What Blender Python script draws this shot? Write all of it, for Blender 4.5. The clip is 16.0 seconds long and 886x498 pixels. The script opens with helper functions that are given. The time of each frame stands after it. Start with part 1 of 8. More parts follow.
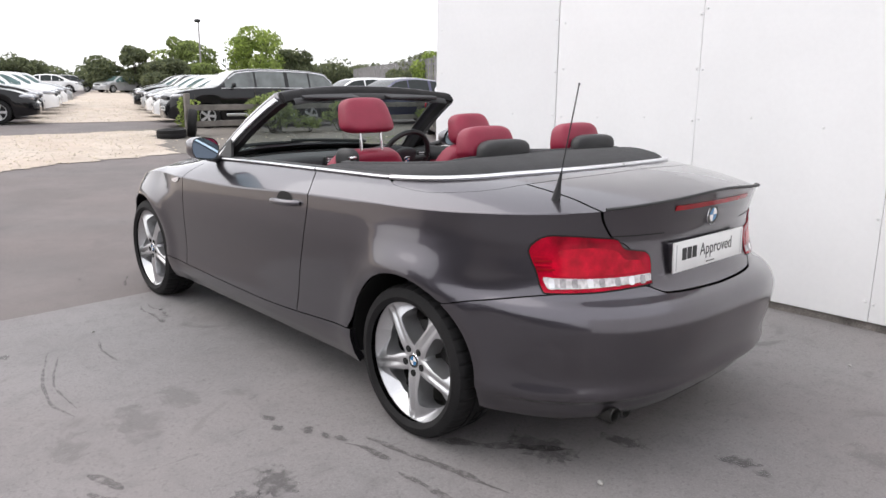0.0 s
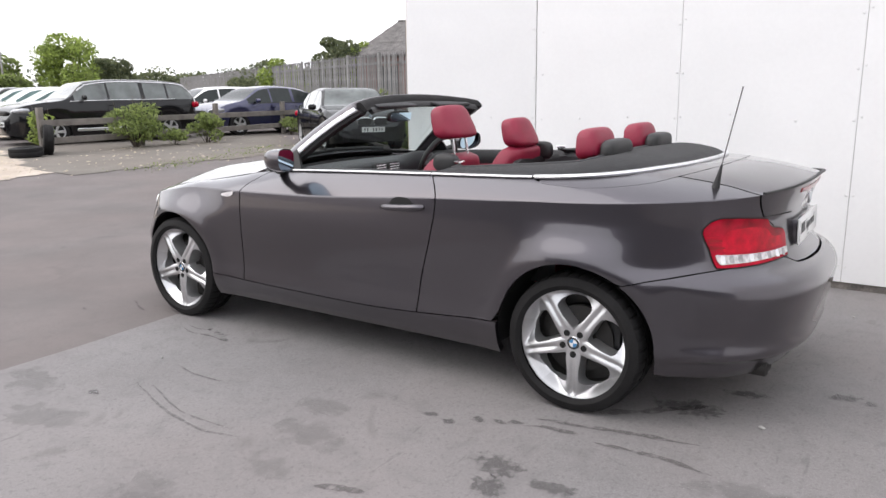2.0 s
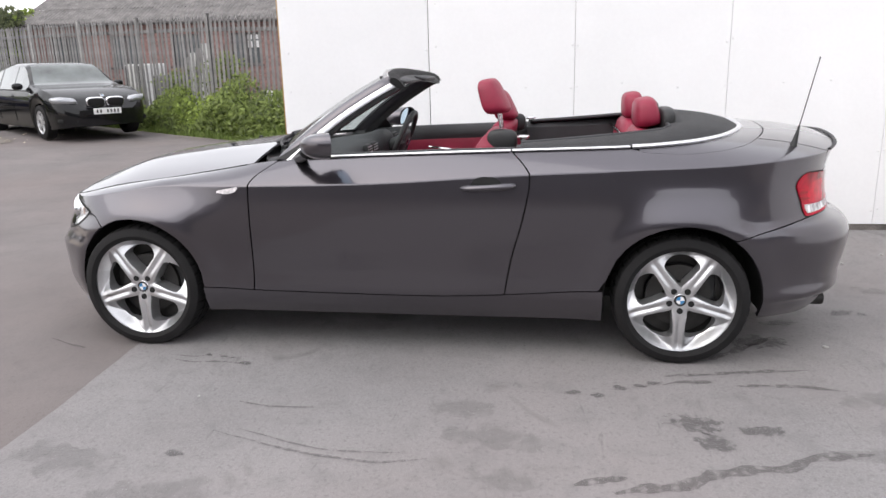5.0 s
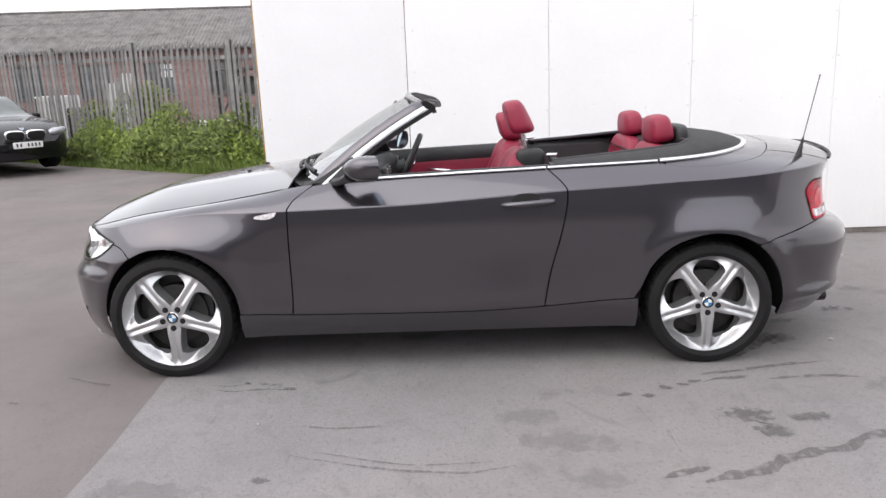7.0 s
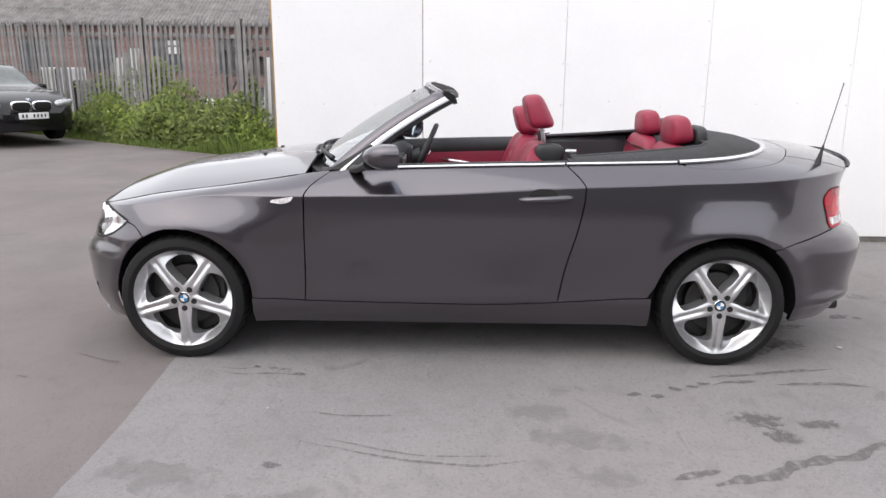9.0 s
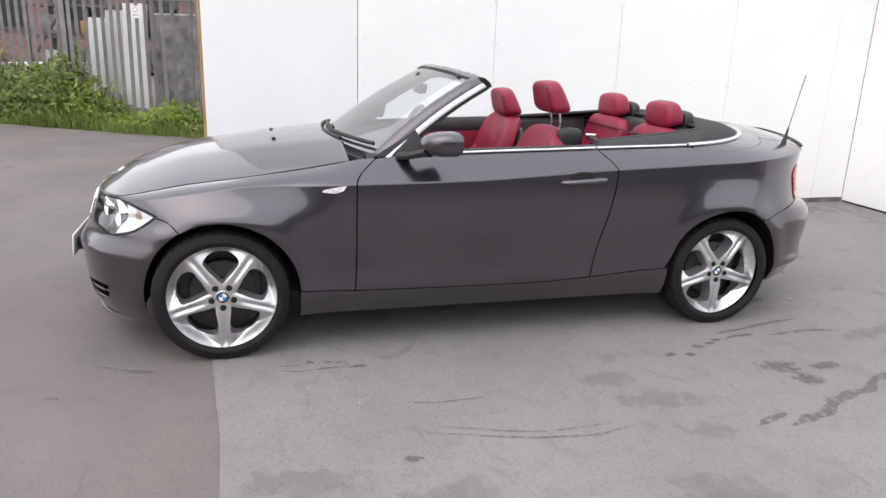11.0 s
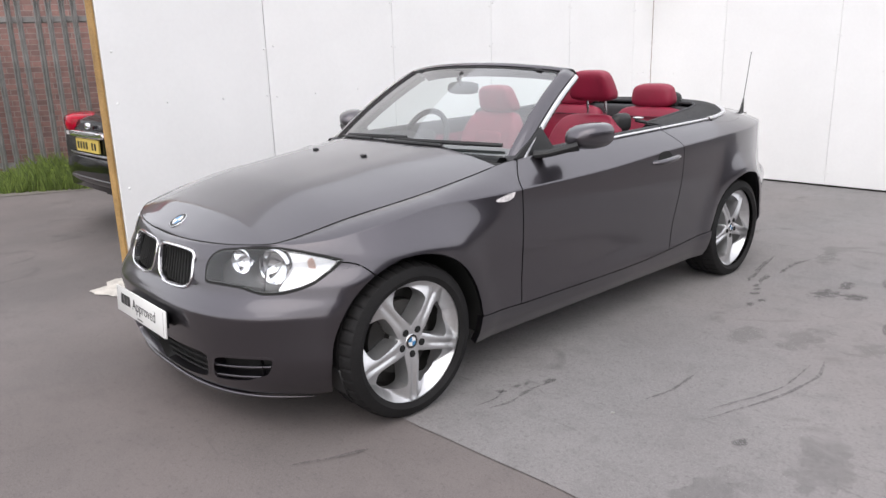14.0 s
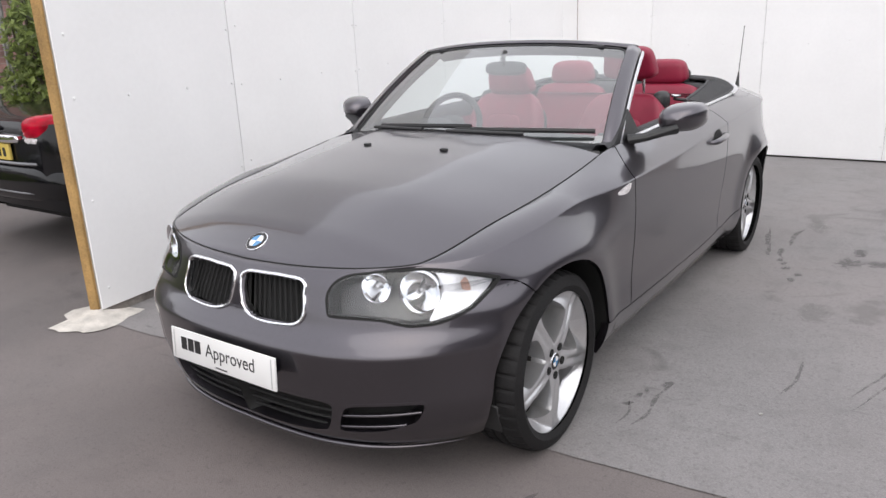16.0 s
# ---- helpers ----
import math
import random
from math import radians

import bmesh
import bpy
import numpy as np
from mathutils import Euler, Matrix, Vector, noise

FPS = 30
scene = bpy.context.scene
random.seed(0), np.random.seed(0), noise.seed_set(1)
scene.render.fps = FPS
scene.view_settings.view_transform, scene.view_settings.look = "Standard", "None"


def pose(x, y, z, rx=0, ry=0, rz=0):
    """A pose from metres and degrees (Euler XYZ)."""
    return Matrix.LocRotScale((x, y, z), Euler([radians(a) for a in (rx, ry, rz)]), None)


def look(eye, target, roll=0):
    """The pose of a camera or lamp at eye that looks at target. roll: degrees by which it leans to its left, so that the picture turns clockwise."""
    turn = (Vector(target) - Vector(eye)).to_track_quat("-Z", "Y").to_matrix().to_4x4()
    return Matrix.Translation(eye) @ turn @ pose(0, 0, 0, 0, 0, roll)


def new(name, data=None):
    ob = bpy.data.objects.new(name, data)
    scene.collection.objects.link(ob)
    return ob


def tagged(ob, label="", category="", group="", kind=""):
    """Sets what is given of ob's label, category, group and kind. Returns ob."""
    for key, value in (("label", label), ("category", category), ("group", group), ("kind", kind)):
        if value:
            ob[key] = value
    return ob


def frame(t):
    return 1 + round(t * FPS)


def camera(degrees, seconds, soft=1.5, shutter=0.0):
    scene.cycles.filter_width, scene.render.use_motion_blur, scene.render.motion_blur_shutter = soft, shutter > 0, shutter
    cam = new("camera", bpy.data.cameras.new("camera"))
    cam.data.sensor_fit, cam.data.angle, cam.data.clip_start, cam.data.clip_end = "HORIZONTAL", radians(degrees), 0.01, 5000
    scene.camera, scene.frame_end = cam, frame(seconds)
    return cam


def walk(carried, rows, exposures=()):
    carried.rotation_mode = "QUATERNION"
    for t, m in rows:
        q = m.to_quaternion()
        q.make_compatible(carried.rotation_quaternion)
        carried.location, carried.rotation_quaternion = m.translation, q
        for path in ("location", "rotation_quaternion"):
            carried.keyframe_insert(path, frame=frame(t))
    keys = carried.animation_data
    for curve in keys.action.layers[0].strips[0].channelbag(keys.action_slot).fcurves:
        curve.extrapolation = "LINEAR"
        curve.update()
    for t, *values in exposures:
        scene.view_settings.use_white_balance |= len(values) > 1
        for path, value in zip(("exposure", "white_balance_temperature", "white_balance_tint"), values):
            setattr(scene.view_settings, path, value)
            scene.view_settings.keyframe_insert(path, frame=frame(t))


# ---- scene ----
cam = camera(63.0, 16.0)
PATH = [
    (0, (-2.55, -2.057, 1.352), (-1.233, -0.614, 0.92), 0.6),
    (0.5, (-2.765, -1.944, 1.339), (-1.362, -0.582, 0.921), 1.5),
    (1, (-3.028, -1.737, 1.326), (-1.551, -0.456, 0.906), 0.4),
    (1.5, (-3.221, -1.501, 1.34), (-1.69, -0.288, 0.914), -0.9),
    (2, (-3.582, -1.2, 1.359), (-1.963, -0.102, 0.942), -0.7),
    (2.5, (-3.734, -0.957, 1.347), (-2.055, 0.052, 0.943), -0.4),
    (3, (-3.89, -0.655, 1.363), (-2.136, 0.221, 0.968), 0.0),
    (3.5, (-4.024, -0.353, 1.364), (-2.195, 0.348, 0.961), -0.4),
    (4, (-4.085, -0.032, 1.342), (-2.203, 0.534, 0.967), -1.4),
    (4.2, (-4.077, 0.083, 1.351), (-2.188, 0.598, 0.944), -1.1),
    (6.3, (-4.209, 1.148, 1.425), (-2.266, 1.187, 0.953), -3.2),
    (6.5, (-4.229, 1.162, 1.408), (-2.28, 1.194, 0.959), -3.0),
    (7, (-4.251, 1.192, 1.397), (-2.302, 1.248, 0.956), -2.3),
    (7.5, (-4.265, 1.206, 1.418), (-2.32, 1.29, 0.957), -2.0),
    (8, (-4.264, 1.204, 1.422), (-2.32, 1.279, 0.958), -1.2),
    (8.5, (-4.255, 1.197, 1.419), (-2.312, 1.262, 0.952), -1.0),
    (9, (-4.245, 1.276, 1.408), (-2.302, 1.326, 0.938), 0.3),
    (9.2, (-4.257, 1.356, 1.428), (-2.315, 1.36, 0.949), 0.2),
    (11.3, (-4.099, 2.753, 1.492), (-2.265, 2.151, 0.969), 1.7),
    (11.5, (-4.041, 2.919, 1.458), (-2.224, 2.251, 0.959), 1.3),
    (12, (-3.905, 3.311, 1.466), (-2.155, 2.479, 0.971), 1.1),
    (12.5, (-3.766, 3.611, 1.48), (-2.085, 2.652, 0.975), 1.8),
    (13, (-3.509, 3.875, 1.44), (-1.911, 2.779, 0.945), 0.2),
    (13.5, (-3.252, 4.155, 1.43), (-1.76, 2.924, 0.923), -0.6),
    (14, (-2.903, 4.349, 1.396), (-1.469, 3.052, 0.885), -1.6),
    (14.5, (-2.566, 4.481, 1.412), (-1.226, 3.101, 0.862), -0.7),
    (15, (-2.268, 4.581, 1.409), (-1.024, 3.119, 0.847), -1.2),
    (15.5, (-2.042, 4.605, 1.419), (-0.843, 3.111, 0.844), -1.8),
    (16, (-1.867, 4.715, 1.419), (-0.743, 3.164, 0.845), -2.5),
]
walk(cam, [(t, look(eye, target, roll)) for t, eye, target, roll in PATH], exposures=[(0, -0.08), (3.5, 0.0), (7, 0.05), (9.2, 0.04), (12.5, -0.03), (14.5, -0.15), (16, -0.2)])

# ---- world, sun, exposure ----
world = bpy.data.worlds.new("overcast_sky")
scene.world = world
world.use_nodes = True
_n, _l = world.node_tree.nodes, world.node_tree.links
_sky = _n.new("ShaderNodeTexSky")
_sky.sky_type, _sky.sun_disc = "NISHITA", False
_sky.sun_elevation, _sky.sun_rotation = radians(50), radians(320)
_sky.dust_density, _sky.ozone_density, _sky.air_density = 5.0, 1.0, 1.5
_scale = _n.new("ShaderNodeVectorMath")
_scale.operation = "SCALE"
_scale.inputs["Scale"].default_value = 0.12
_mix = _n.new("ShaderNodeMix")
_mix.data_type = "RGBA"
_mix.inputs[0].default_value = 0.86
_mix.inputs[7].default_value = (0.99, 0.985, 1.03, 1)
_l.new(_sky.outputs[0], _scale.inputs[0])
_l.new(_scale.outputs[0], _mix.inputs[6])
_l.new(_mix.outputs[2], _n["Background"].inputs[0])
_n["Background"].inputs[1].default_value = 1.8

sun = new("sun", bpy.data.lights.new("sun", "SUN"))
sun.data.energy, sun.data.angle, sun.data.color = 1.2, radians(70), (1.0, 0.985, 0.97)
sun.matrix_world = look((0, 0, 20), (10, -12, 0))

# ---- mesh helpers ----
def spl(x, xs, ys):
    """Smooth curve through a few knots (cubic Hermite with limited slopes)."""
    xs, ys, x = np.array(xs, float), np.array(ys, float), np.asarray(x, float)
    d = np.diff(ys) / np.diff(xs)
    m = np.empty_like(ys)
    m[0], m[-1] = d[0], d[-1]
    m[1:-1] = np.where(d[:-1] * d[1:] > 0, 2 * d[:-1] * d[1:] / np.where(d[:-1] + d[1:] == 0, 1, d[:-1] + d[1:]), 0)
    x = np.clip(x, xs[0], xs[-1])
    i = np.clip(np.searchsorted(xs, x, "right") - 1, 0, len(xs) - 2)
    h = xs[i + 1] - xs[i]
    t = (x - xs[i]) / h
    return (2 * t**3 - 3 * t**2 + 1) * ys[i] + (t**3 - 2 * t**2 + t) * h * m[i] + (3 * t**2 - 2 * t**3) * ys[i + 1] + (t**3 - t**2) * h * m[i + 1]


def mesh_of(name, verts, faces, smooth=True, sharp=None):
    me = bpy.data.meshes.new(name)
    me.from_pydata([tuple(map(float, v)) for v in verts], [], [tuple(map(int, f)) for f in faces])
    me.validate()
    me.polygons.foreach_set("use_smooth", [smooth] * len(me.polygons))
    me.update()
    if sharp is not None:
        me.set_sharp_from_angle(angle=radians(sharp))
    return me


def part(name, data, material, parent=None, label=""):
    """Links a bmesh, a mesh or (verts, faces) as one mesh object under a thing or a part."""
    if isinstance(data, bmesh.types.BMesh):
        me = bpy.data.meshes.new(name)
        data.normal_update()
        data.to_mesh(me)
        data.free()
        me.polygons.foreach_set("use_smooth", [True] * len(me.polygons))
        me.set_sharp_from_angle(angle=radians(38))
    elif isinstance(data, tuple):
        me = mesh_of(name, data[0], data[1], True, 75 if material.name == "graphite_lacquer" else 38)
    else:
        me = data
    if not me.materials:
        me.materials.append(material)
    ob = new(name, me)
    if parent is not None:
        ob.parent = parent
    if label:
        ob["label"] = label
    return ob


def thing(name, label, category, m=None, group="", kind=""):
    ob = new(name)
    ob.empty_display_size = 0.1
    if m is not None:
        ob.matrix_world = m
    return tagged(ob, label, category, group, kind)


def join(*pieces):
    """Joins several (verts, faces) into one."""
    vs, fs, k = [], [], 0
    for v, f in pieces:
        v = list(v)
        vs += [tuple(a) for a in v]
        fs += [tuple(i + k for i in q) for q in f]
        k += len(v)
    return vs, fs


def moved(vf, m):
    return [tuple(m @ Vector(v)) for v in vf[0]], vf[1]


def flipped(vf):
    """Mirror image in x."""
    return [(-v[0], v[1], v[2]) for v in vf[0]], [tuple(reversed(f)) for f in vf[1]]


def bevel_box(sx, sy, sz, r=0.01, seg=2, at=(0, 0, 0)):
    """A box with rounded edges, centred at a point, as (verts, faces)."""
    bm = bmesh.new()
    bmesh.ops.create_cube(bm, size=1.0)
    for v in bm.verts:
        v.co = Vector((v.co.x * sx, v.co.y * sy, v.co.z * sz))
    r = min(r, 0.49 * min(sx, sy, sz))
    if r > 0:
        bmesh.ops.bevel(bm, geom=bm.edges[:], offset=r, segments=seg, profile=0.5, affect="EDGES")
    bm.verts.index_update()
    out = [tuple(v.co + Vector(at)) for v in bm.verts], [tuple(v.index for v in f.verts) for f in bm.faces]
    bm.free()
    return out


def box(sx, sy, sz, at=(0, 0, 0)):
    x, y, z = sx / 2, sy / 2, sz / 2
    v = [(at[0] + a * x, at[1] + b * y, at[2] + c * z) for c in (-1, 1) for a, b in ((-1, -1), (1, -1), (1, 1), (-1, 1))]
    return v, [(3, 2, 1, 0), (4, 5, 6, 7), (0, 1, 5, 4), (1, 2, 6, 5), (2, 3, 7, 6), (3, 0, 4, 7)]


def lathe(prof, n=32, axis="x"):
    """Turns a profile of (radius, height) pairs round an axis."""
    vs, fs, k = [], [], len(prof)
    for i in range(n):
        a = 2 * math.pi * i / n
        for r, h in prof:
            c, s = r * math.cos(a), r * math.sin(a)
            vs.append((h, c, s) if axis == "x" else (c, s, h) if axis == "z" else (c, h, s))
    for i in range(n):
        for j in range(k - 1):
            q = (i * k + j, i * k + j + 1, ((i + 1) % n) * k + j + 1, ((i + 1) % n) * k + j)
            fs.append(q if axis != "y" else q)
    return vs, fs


def tube(points, r, n=8, caps=True, squash=1.0):
    """A round bar along points; r may be one radius or a list."""
    pts = [Vector(p) for p in points]
    rs = r if isinstance(r, (list, tuple)) else [r] * len(pts)
    vs, fs = [], []
    up = None
    for i, p in enumerate(pts):
        d = (pts[min(i + 1, len(pts) - 1)] - pts[max(i - 1, 0)]).normalized()
        if up is None:
            up = Vector((0, 0, 1)) if abs(d.z) < 0.9 else Vector((0, 1, 0))
        a = d.cross(up).normalized()
        b = a.cross(d).normalized()
        up = b
        for j in range(n):
            t = 2 * math.pi * j / n
            vs.append(tuple(p + a * math.cos(t) * rs[i] + b * math.sin(t) * rs[i] * squash))
    for i in range(len(pts) - 1):
        for j in range(n):
            fs.append((i * n + j, i * n + (j + 1) % n, (i + 1) * n + (j + 1) % n, (i + 1) * n + j))
    if caps:
        fs.append(tuple(reversed(range(n))))
        fs.append(tuple((len(pts) - 1) * n + j for j in range(n)))
    return vs, fs


def arc_ring(rad, r, n=40, m=8):
    """A closed ring in the yz plane."""
    vs, fs = [], []
    for i in range(n):
        a = 2 * math.pi * i / n
        for j in range(m):
            b = 2 * math.pi * j / m
            q = rad + r * math.cos(b)
            vs.append((r * math.sin(b), q * math.cos(a), q * math.sin(a)))
    for i in range(n):
        for j in range(m):
            fs.append((i * m + j, i * m + (j + 1) % m, ((i + 1) % n) * m + (j + 1) % m, ((i + 1) % n) * m + j))
    return vs, fs


def tree_of(name):
    m = bpy.data.materials.new(name)
    m.use_nodes = True
    return m, m.node_tree.nodes, m.node_tree.links, m.node_tree.nodes["Principled BSDF"]


def mat(name, color, rough=0.5, metal=0.0, vary=0.12, scale=6.0, bump=0.0, bscale=80.0, coat=0.0, grain=0.0, spec=0.5, rand=0.0, transmission=0.0, emit=None):
    """A surface with two scales of variation, fine relief and an optional lacquer."""
    m, n, l, b = tree_of(name)
    b.inputs["Roughness"].default_value = rough
    b.inputs["Metallic"].default_value = metal
    b.inputs["Specular IOR Level"].default_value = spec
    b.inputs["Coat Weight"].default_value = coat
    b.inputs["Coat Roughness"].default_value = 0.03
    b.inputs["Base Color"].default_value = (*color, 1)
    b.inputs["Transmission Weight"].default_value = transmission
    co = n.new("ShaderNodeTexCoord")
    if vary or grain or rand:
        def noise_tex(sc, det):
            t = n.new("ShaderNodeTexNoise")
            t.inputs["Scale"].default_value, t.inputs["Detail"].default_value = sc, det
            l.new(co.outputs["Object"], t.inputs["Vector"])
            return t
        big, fine = noise_tex(scale, 4), noise_tex(scale * 22, 3)
        r1 = n.new("ShaderNodeMapRange")
        r1.inputs["From Min"].default_value, r1.inputs["From Max"].default_value = 0.3, 0.7
        r1.inputs["To Min"].default_value, r1.inputs["To Max"].default_value = 1 - vary, 1 + vary
        l.new(big.outputs["Fac"], r1.inputs["Value"])
        r2 = n.new("ShaderNodeMapRange")
        r2.inputs["From Min"].default_value, r2.inputs["From Max"].default_value = 0.3, 0.7
        r2.inputs["To Min"].default_value, r2.inputs["To Max"].default_value = 1 - grain, 1 + grain
        l.new(fine.outputs["Fac"], r2.inputs["Value"])
        mul = n.new("ShaderNodeMath")
        mul.operation = "MULTIPLY"
        l.new(r1.outputs[0], mul.inputs[0])
        l.new(r2.outputs[0], mul.inputs[1])
        last = mul
        if rand:
            oi = n.new("ShaderNodeObjectInfo")
            r3 = n.new("ShaderNodeMapRange")
            r3.inputs["To Min"].default_value, r3.inputs["To Max"].default_value = 1 - rand, 1 + rand
            l.new(oi.outputs["Random"], r3.inputs["Value"])
            last = n.new("ShaderNodeMath")
            last.operation = "MULTIPLY"
            l.new(mul.outputs[0], last.inputs[0])
            l.new(r3.outputs[0], last.inputs[1])
        sc = n.new("ShaderNodeVectorMath")
        sc.operation = "SCALE"
        sc.inputs[0].default_value = color
        l.new(last.outputs[0], sc.inputs["Scale"])
        l.new(sc.outputs[0], b.inputs["Base Color"])
    if bump:
        t = n.new("ShaderNodeTexNoise")
        t.inputs["Scale"].default_value, t.inputs["Detail"].default_value = bscale, 5
        l.new(co.outputs["Object"], t.inputs["Vector"])
        bp = n.new("ShaderNodeBump")
        bp.inputs["Strength"].default_value, bp.inputs["Distance"].default_value = bump, 0.004
        l.new(t.outputs["Fac"], bp.inputs["Height"])
        l.new(bp.outputs[0], b.inputs["Normal"])
    if emit:
        b.inputs["Emission Color"].default_value = (*emit[:3], 1)
        b.inputs["Emission Strength"].default_value = emit[3]
    return m


def clear(name, tint, gloss=0.12, rough=0.02):
    """Thin clear pane: what is behind it shows through, tinted, with a real reflection on top."""
    m = bpy.data.materials.new(name)
    m.use_nodes = True
    n, l = m.node_tree.nodes, m.node_tree.links
    n.remove(n["Principled BSDF"])
    tr, gl, mx, lw = n.new("ShaderNodeBsdfTransparent"), n.new("ShaderNodeBsdfGlossy"), n.new("ShaderNodeMixShader"), n.new("ShaderNodeLayerWeight")
    tr.inputs[0].default_value = (*tint, 1)
    gl.inputs["Roughness"].default_value = rough
    lw.inputs[0].default_value = 0.5
    pw = n.new("ShaderNodeMath")
    pw.operation = "POWER"
    pw.inputs[1].default_value = 3.3
    l.new(lw.outputs["Facing"], pw.inputs[0])
    r = n.new("ShaderNodeMapRange")
    r.inputs["To Min"].default_value, r.inputs["To Max"].default_value = gloss * 0.5, 1.0
    l.new(pw.outputs[0], r.inputs["Value"])
    l.new(r.outputs[0], mx.inputs[0])
    l.new(tr.outputs[0], mx.inputs[1])
    l.new(gl.outputs[0], mx.inputs[2])
    l.new(mx.outputs[0], n["Material Output"].inputs[0])
    return m


def paint(name, color, metal=0.55, rough=0.34):
    """Car lacquer: metallic flakes under a clear coat."""
    m, n, l, b = tree_of(name)
    b.inputs["Metallic"].default_value, b.inputs["Roughness"].default_value = metal, rough
    b.inputs["Coat Weight"].default_value, b.inputs["Coat Roughness"].default_value, b.inputs["Coat IOR"].default_value = 1.0, 0.025, 1.6
    co, t, r, sc = n.new("ShaderNodeTexCoord"), n.new("ShaderNodeTexNoise"), n.new("ShaderNodeMapRange"), n.new("ShaderNodeVectorMath")
    t.inputs["Scale"].default_value, t.inputs["Detail"].default_value = 900.0, 2.0
    r.inputs["From Min"].default_value, r.inputs["From Max"].default_value = 0.3, 0.7
    r.inputs["To Min"].default_value, r.inputs["To Max"].default_value = 0.85, 1.2
    sc.operation, sc.inputs[0].default_value = "SCALE", color
    l.new(co.outputs["Object"], t.inputs["Vector"])
    l.new(t.outputs["Fac"], r.inputs["Value"])
    l.new(r.outputs[0], sc.inputs["Scale"])
    l.new(sc.outputs[0], b.inputs["Base Color"])
    d, rr = n.new("ShaderNodeTexNoise"), n.new("ShaderNodeMapRange")
    d.inputs["Scale"].default_value, d.inputs["Detail"].default_value = 3.0, 6.0
    rr.inputs["To Min"].default_value, rr.inputs["To Max"].default_value = 0.03, 0.085
    l.new(co.outputs["Object"], d.inputs["Vector"])
    l.new(d.outputs["Fac"], rr.inputs["Value"])
    l.new(rr.outputs[0], b.inputs["Coat Roughness"])
    return m


GREY = paint("graphite_lacquer", (0.080, 0.073, 0.085), 0.95, 0.29)
BLACK = mat("black_plastic", (0.018, 0.018, 0.019), 0.5, vary=0.2, scale=9, bump=0.15, bscale=400)
TRIM = mat("dark_trim", (0.030, 0.030, 0.033), 0.6, vary=0.15, scale=8, bump=0.3, bscale=300)
DEEP = mat("deep_black", (0.008, 0.008, 0.008), 0.8, vary=0.1)
RUBBER = mat("tyre_rubber", (0.013, 0.0125, 0.013), 0.7, vary=0.25, scale=7, bump=0.3, bscale=160, grain=0.15, spec=0.22)
SILVER = mat("wheel_silver", (0.60, 0.60, 0.61), 0.30, 0.8, vary=0.08, scale=9, coat=0.3, grain=0.04)
CHROME = mat("chrome", (0.86, 0.86, 0.88), 0.12, 1.0, vary=0.04, scale=20)
ALU = mat("satin_aluminium", (0.80, 0.80, 0.82), 0.3, 0.9, vary=0.04, scale=20)
LEATHER = mat("red_leather", (0.235, 0.010, 0.036), 0.48, vary=0.12, scale=9, bump=0.14, bscale=200, grain=0.05)
FABRIC = mat("soft_top_cloth", (0.035, 0.035, 0.037), 0.85, vary=0.12, scale=12, bump=0.5, bscale=700, grain=0.2)
DISC = mat("brake_disc", (0.04, 0.038, 0.036), 0.5, 0.5, vary=0.25, scale=14)
GLASS = clear("windscreen_glass", (0.82, 0.90, 0.885), 0.50)
LENS = clear("lamp_lens", (0.95, 0.96, 0.97), 0.14)
REDLENS = mat("red_lamp_plastic", (0.33, 0.001, 0.016), 0.14, vary=0.55, scale=11, bump=0.10, bscale=160, coat=0.12, spec=0.15, grain=0.15)
REDDARK = mat("dark_red_lamp_plastic", (0.33, 0.003, 0.010), 0.16, vary=0.2, scale=22, coat=0.4, spec=0.3)
WHITELENS = mat("white_lamp_plastic", (0.66, 0.63, 0.64), 0.15, vary=0.32, scale=60, bump=0.7, bscale=120, coat=0.6)
FROST = mat("frosted_reflector", (0.90, 0.90, 0.92), 0.32, 0.55, vary=0.10, scale=18, bump=0.25, bscale=120)
REDLIT = mat("bright_red_lamp_plastic", (0.50, 0.003, 0.022), 0.12, vary=0.40, scale=20, coat=0.12, spec=0.15, grain=0.15)
LAMPGREY = mat("shaded_lens_facet", (0.36, 0.34, 0.35), 0.15, vary=0.3, scale=60, coat=0.5)
REFLECT = mat("lamp_reflector", (0.85, 0.86, 0.88), 0.1, 1.0, vary=0.05, scale=30)
MIRROR = mat("mirror_silvering", (0.62, 0.80, 0.92), 0.02, 1.0, vary=0.0)
PLATE = mat("white_plate", (0.80, 0.80, 0.79), 0.3, vary=0.03, scale=8, coat=0.5)
INK = mat("black_ink", (0.02, 0.02, 0.02), 0.5, vary=0.0)
BLUE = mat("badge_blue", (0.05, 0.22, 0.45), 0.25, vary=0.0, coat=1.0)
WHITE = mat("badge_white", (0.8, 0.8, 0.8), 0.3, vary=0.0, coat=1.0)
WALLWHITE = mat("white_board", (0.87, 0.87, 0.875), 0.42, vary=0.025, scale=1.6, bump=0.06, bscale=30, grain=0.01, rand=0.012)
STUD = mat("screw_cap", (0.84, 0.84, 0.84), 0.4, 0.0, vary=0.1, scale=40)
PLY = mat("plywood", (0.36, 0.34, 0.31), 0.8, vary=0.2, scale=3, grain=0.1)
GRIME = mat("grimy_plinth", (0.20, 0.182, 0.168), 0.9, vary=0.6, scale=5, bump=0.6, bscale=25, grain=0.25)
# near-black brown that paints the shadow gap under the return wall's boards
GAP_SHADE = mat("dark_gap_shade", (0.030, 0.027, 0.024), 0.9, vary=0.5, scale=6, grain=0.2)
TIMBER = mat("raw_timber", (0.36, 0.22, 0.08), 0.75, vary=0.3, scale=5, bump=0.4, bscale=60, grain=0.2)
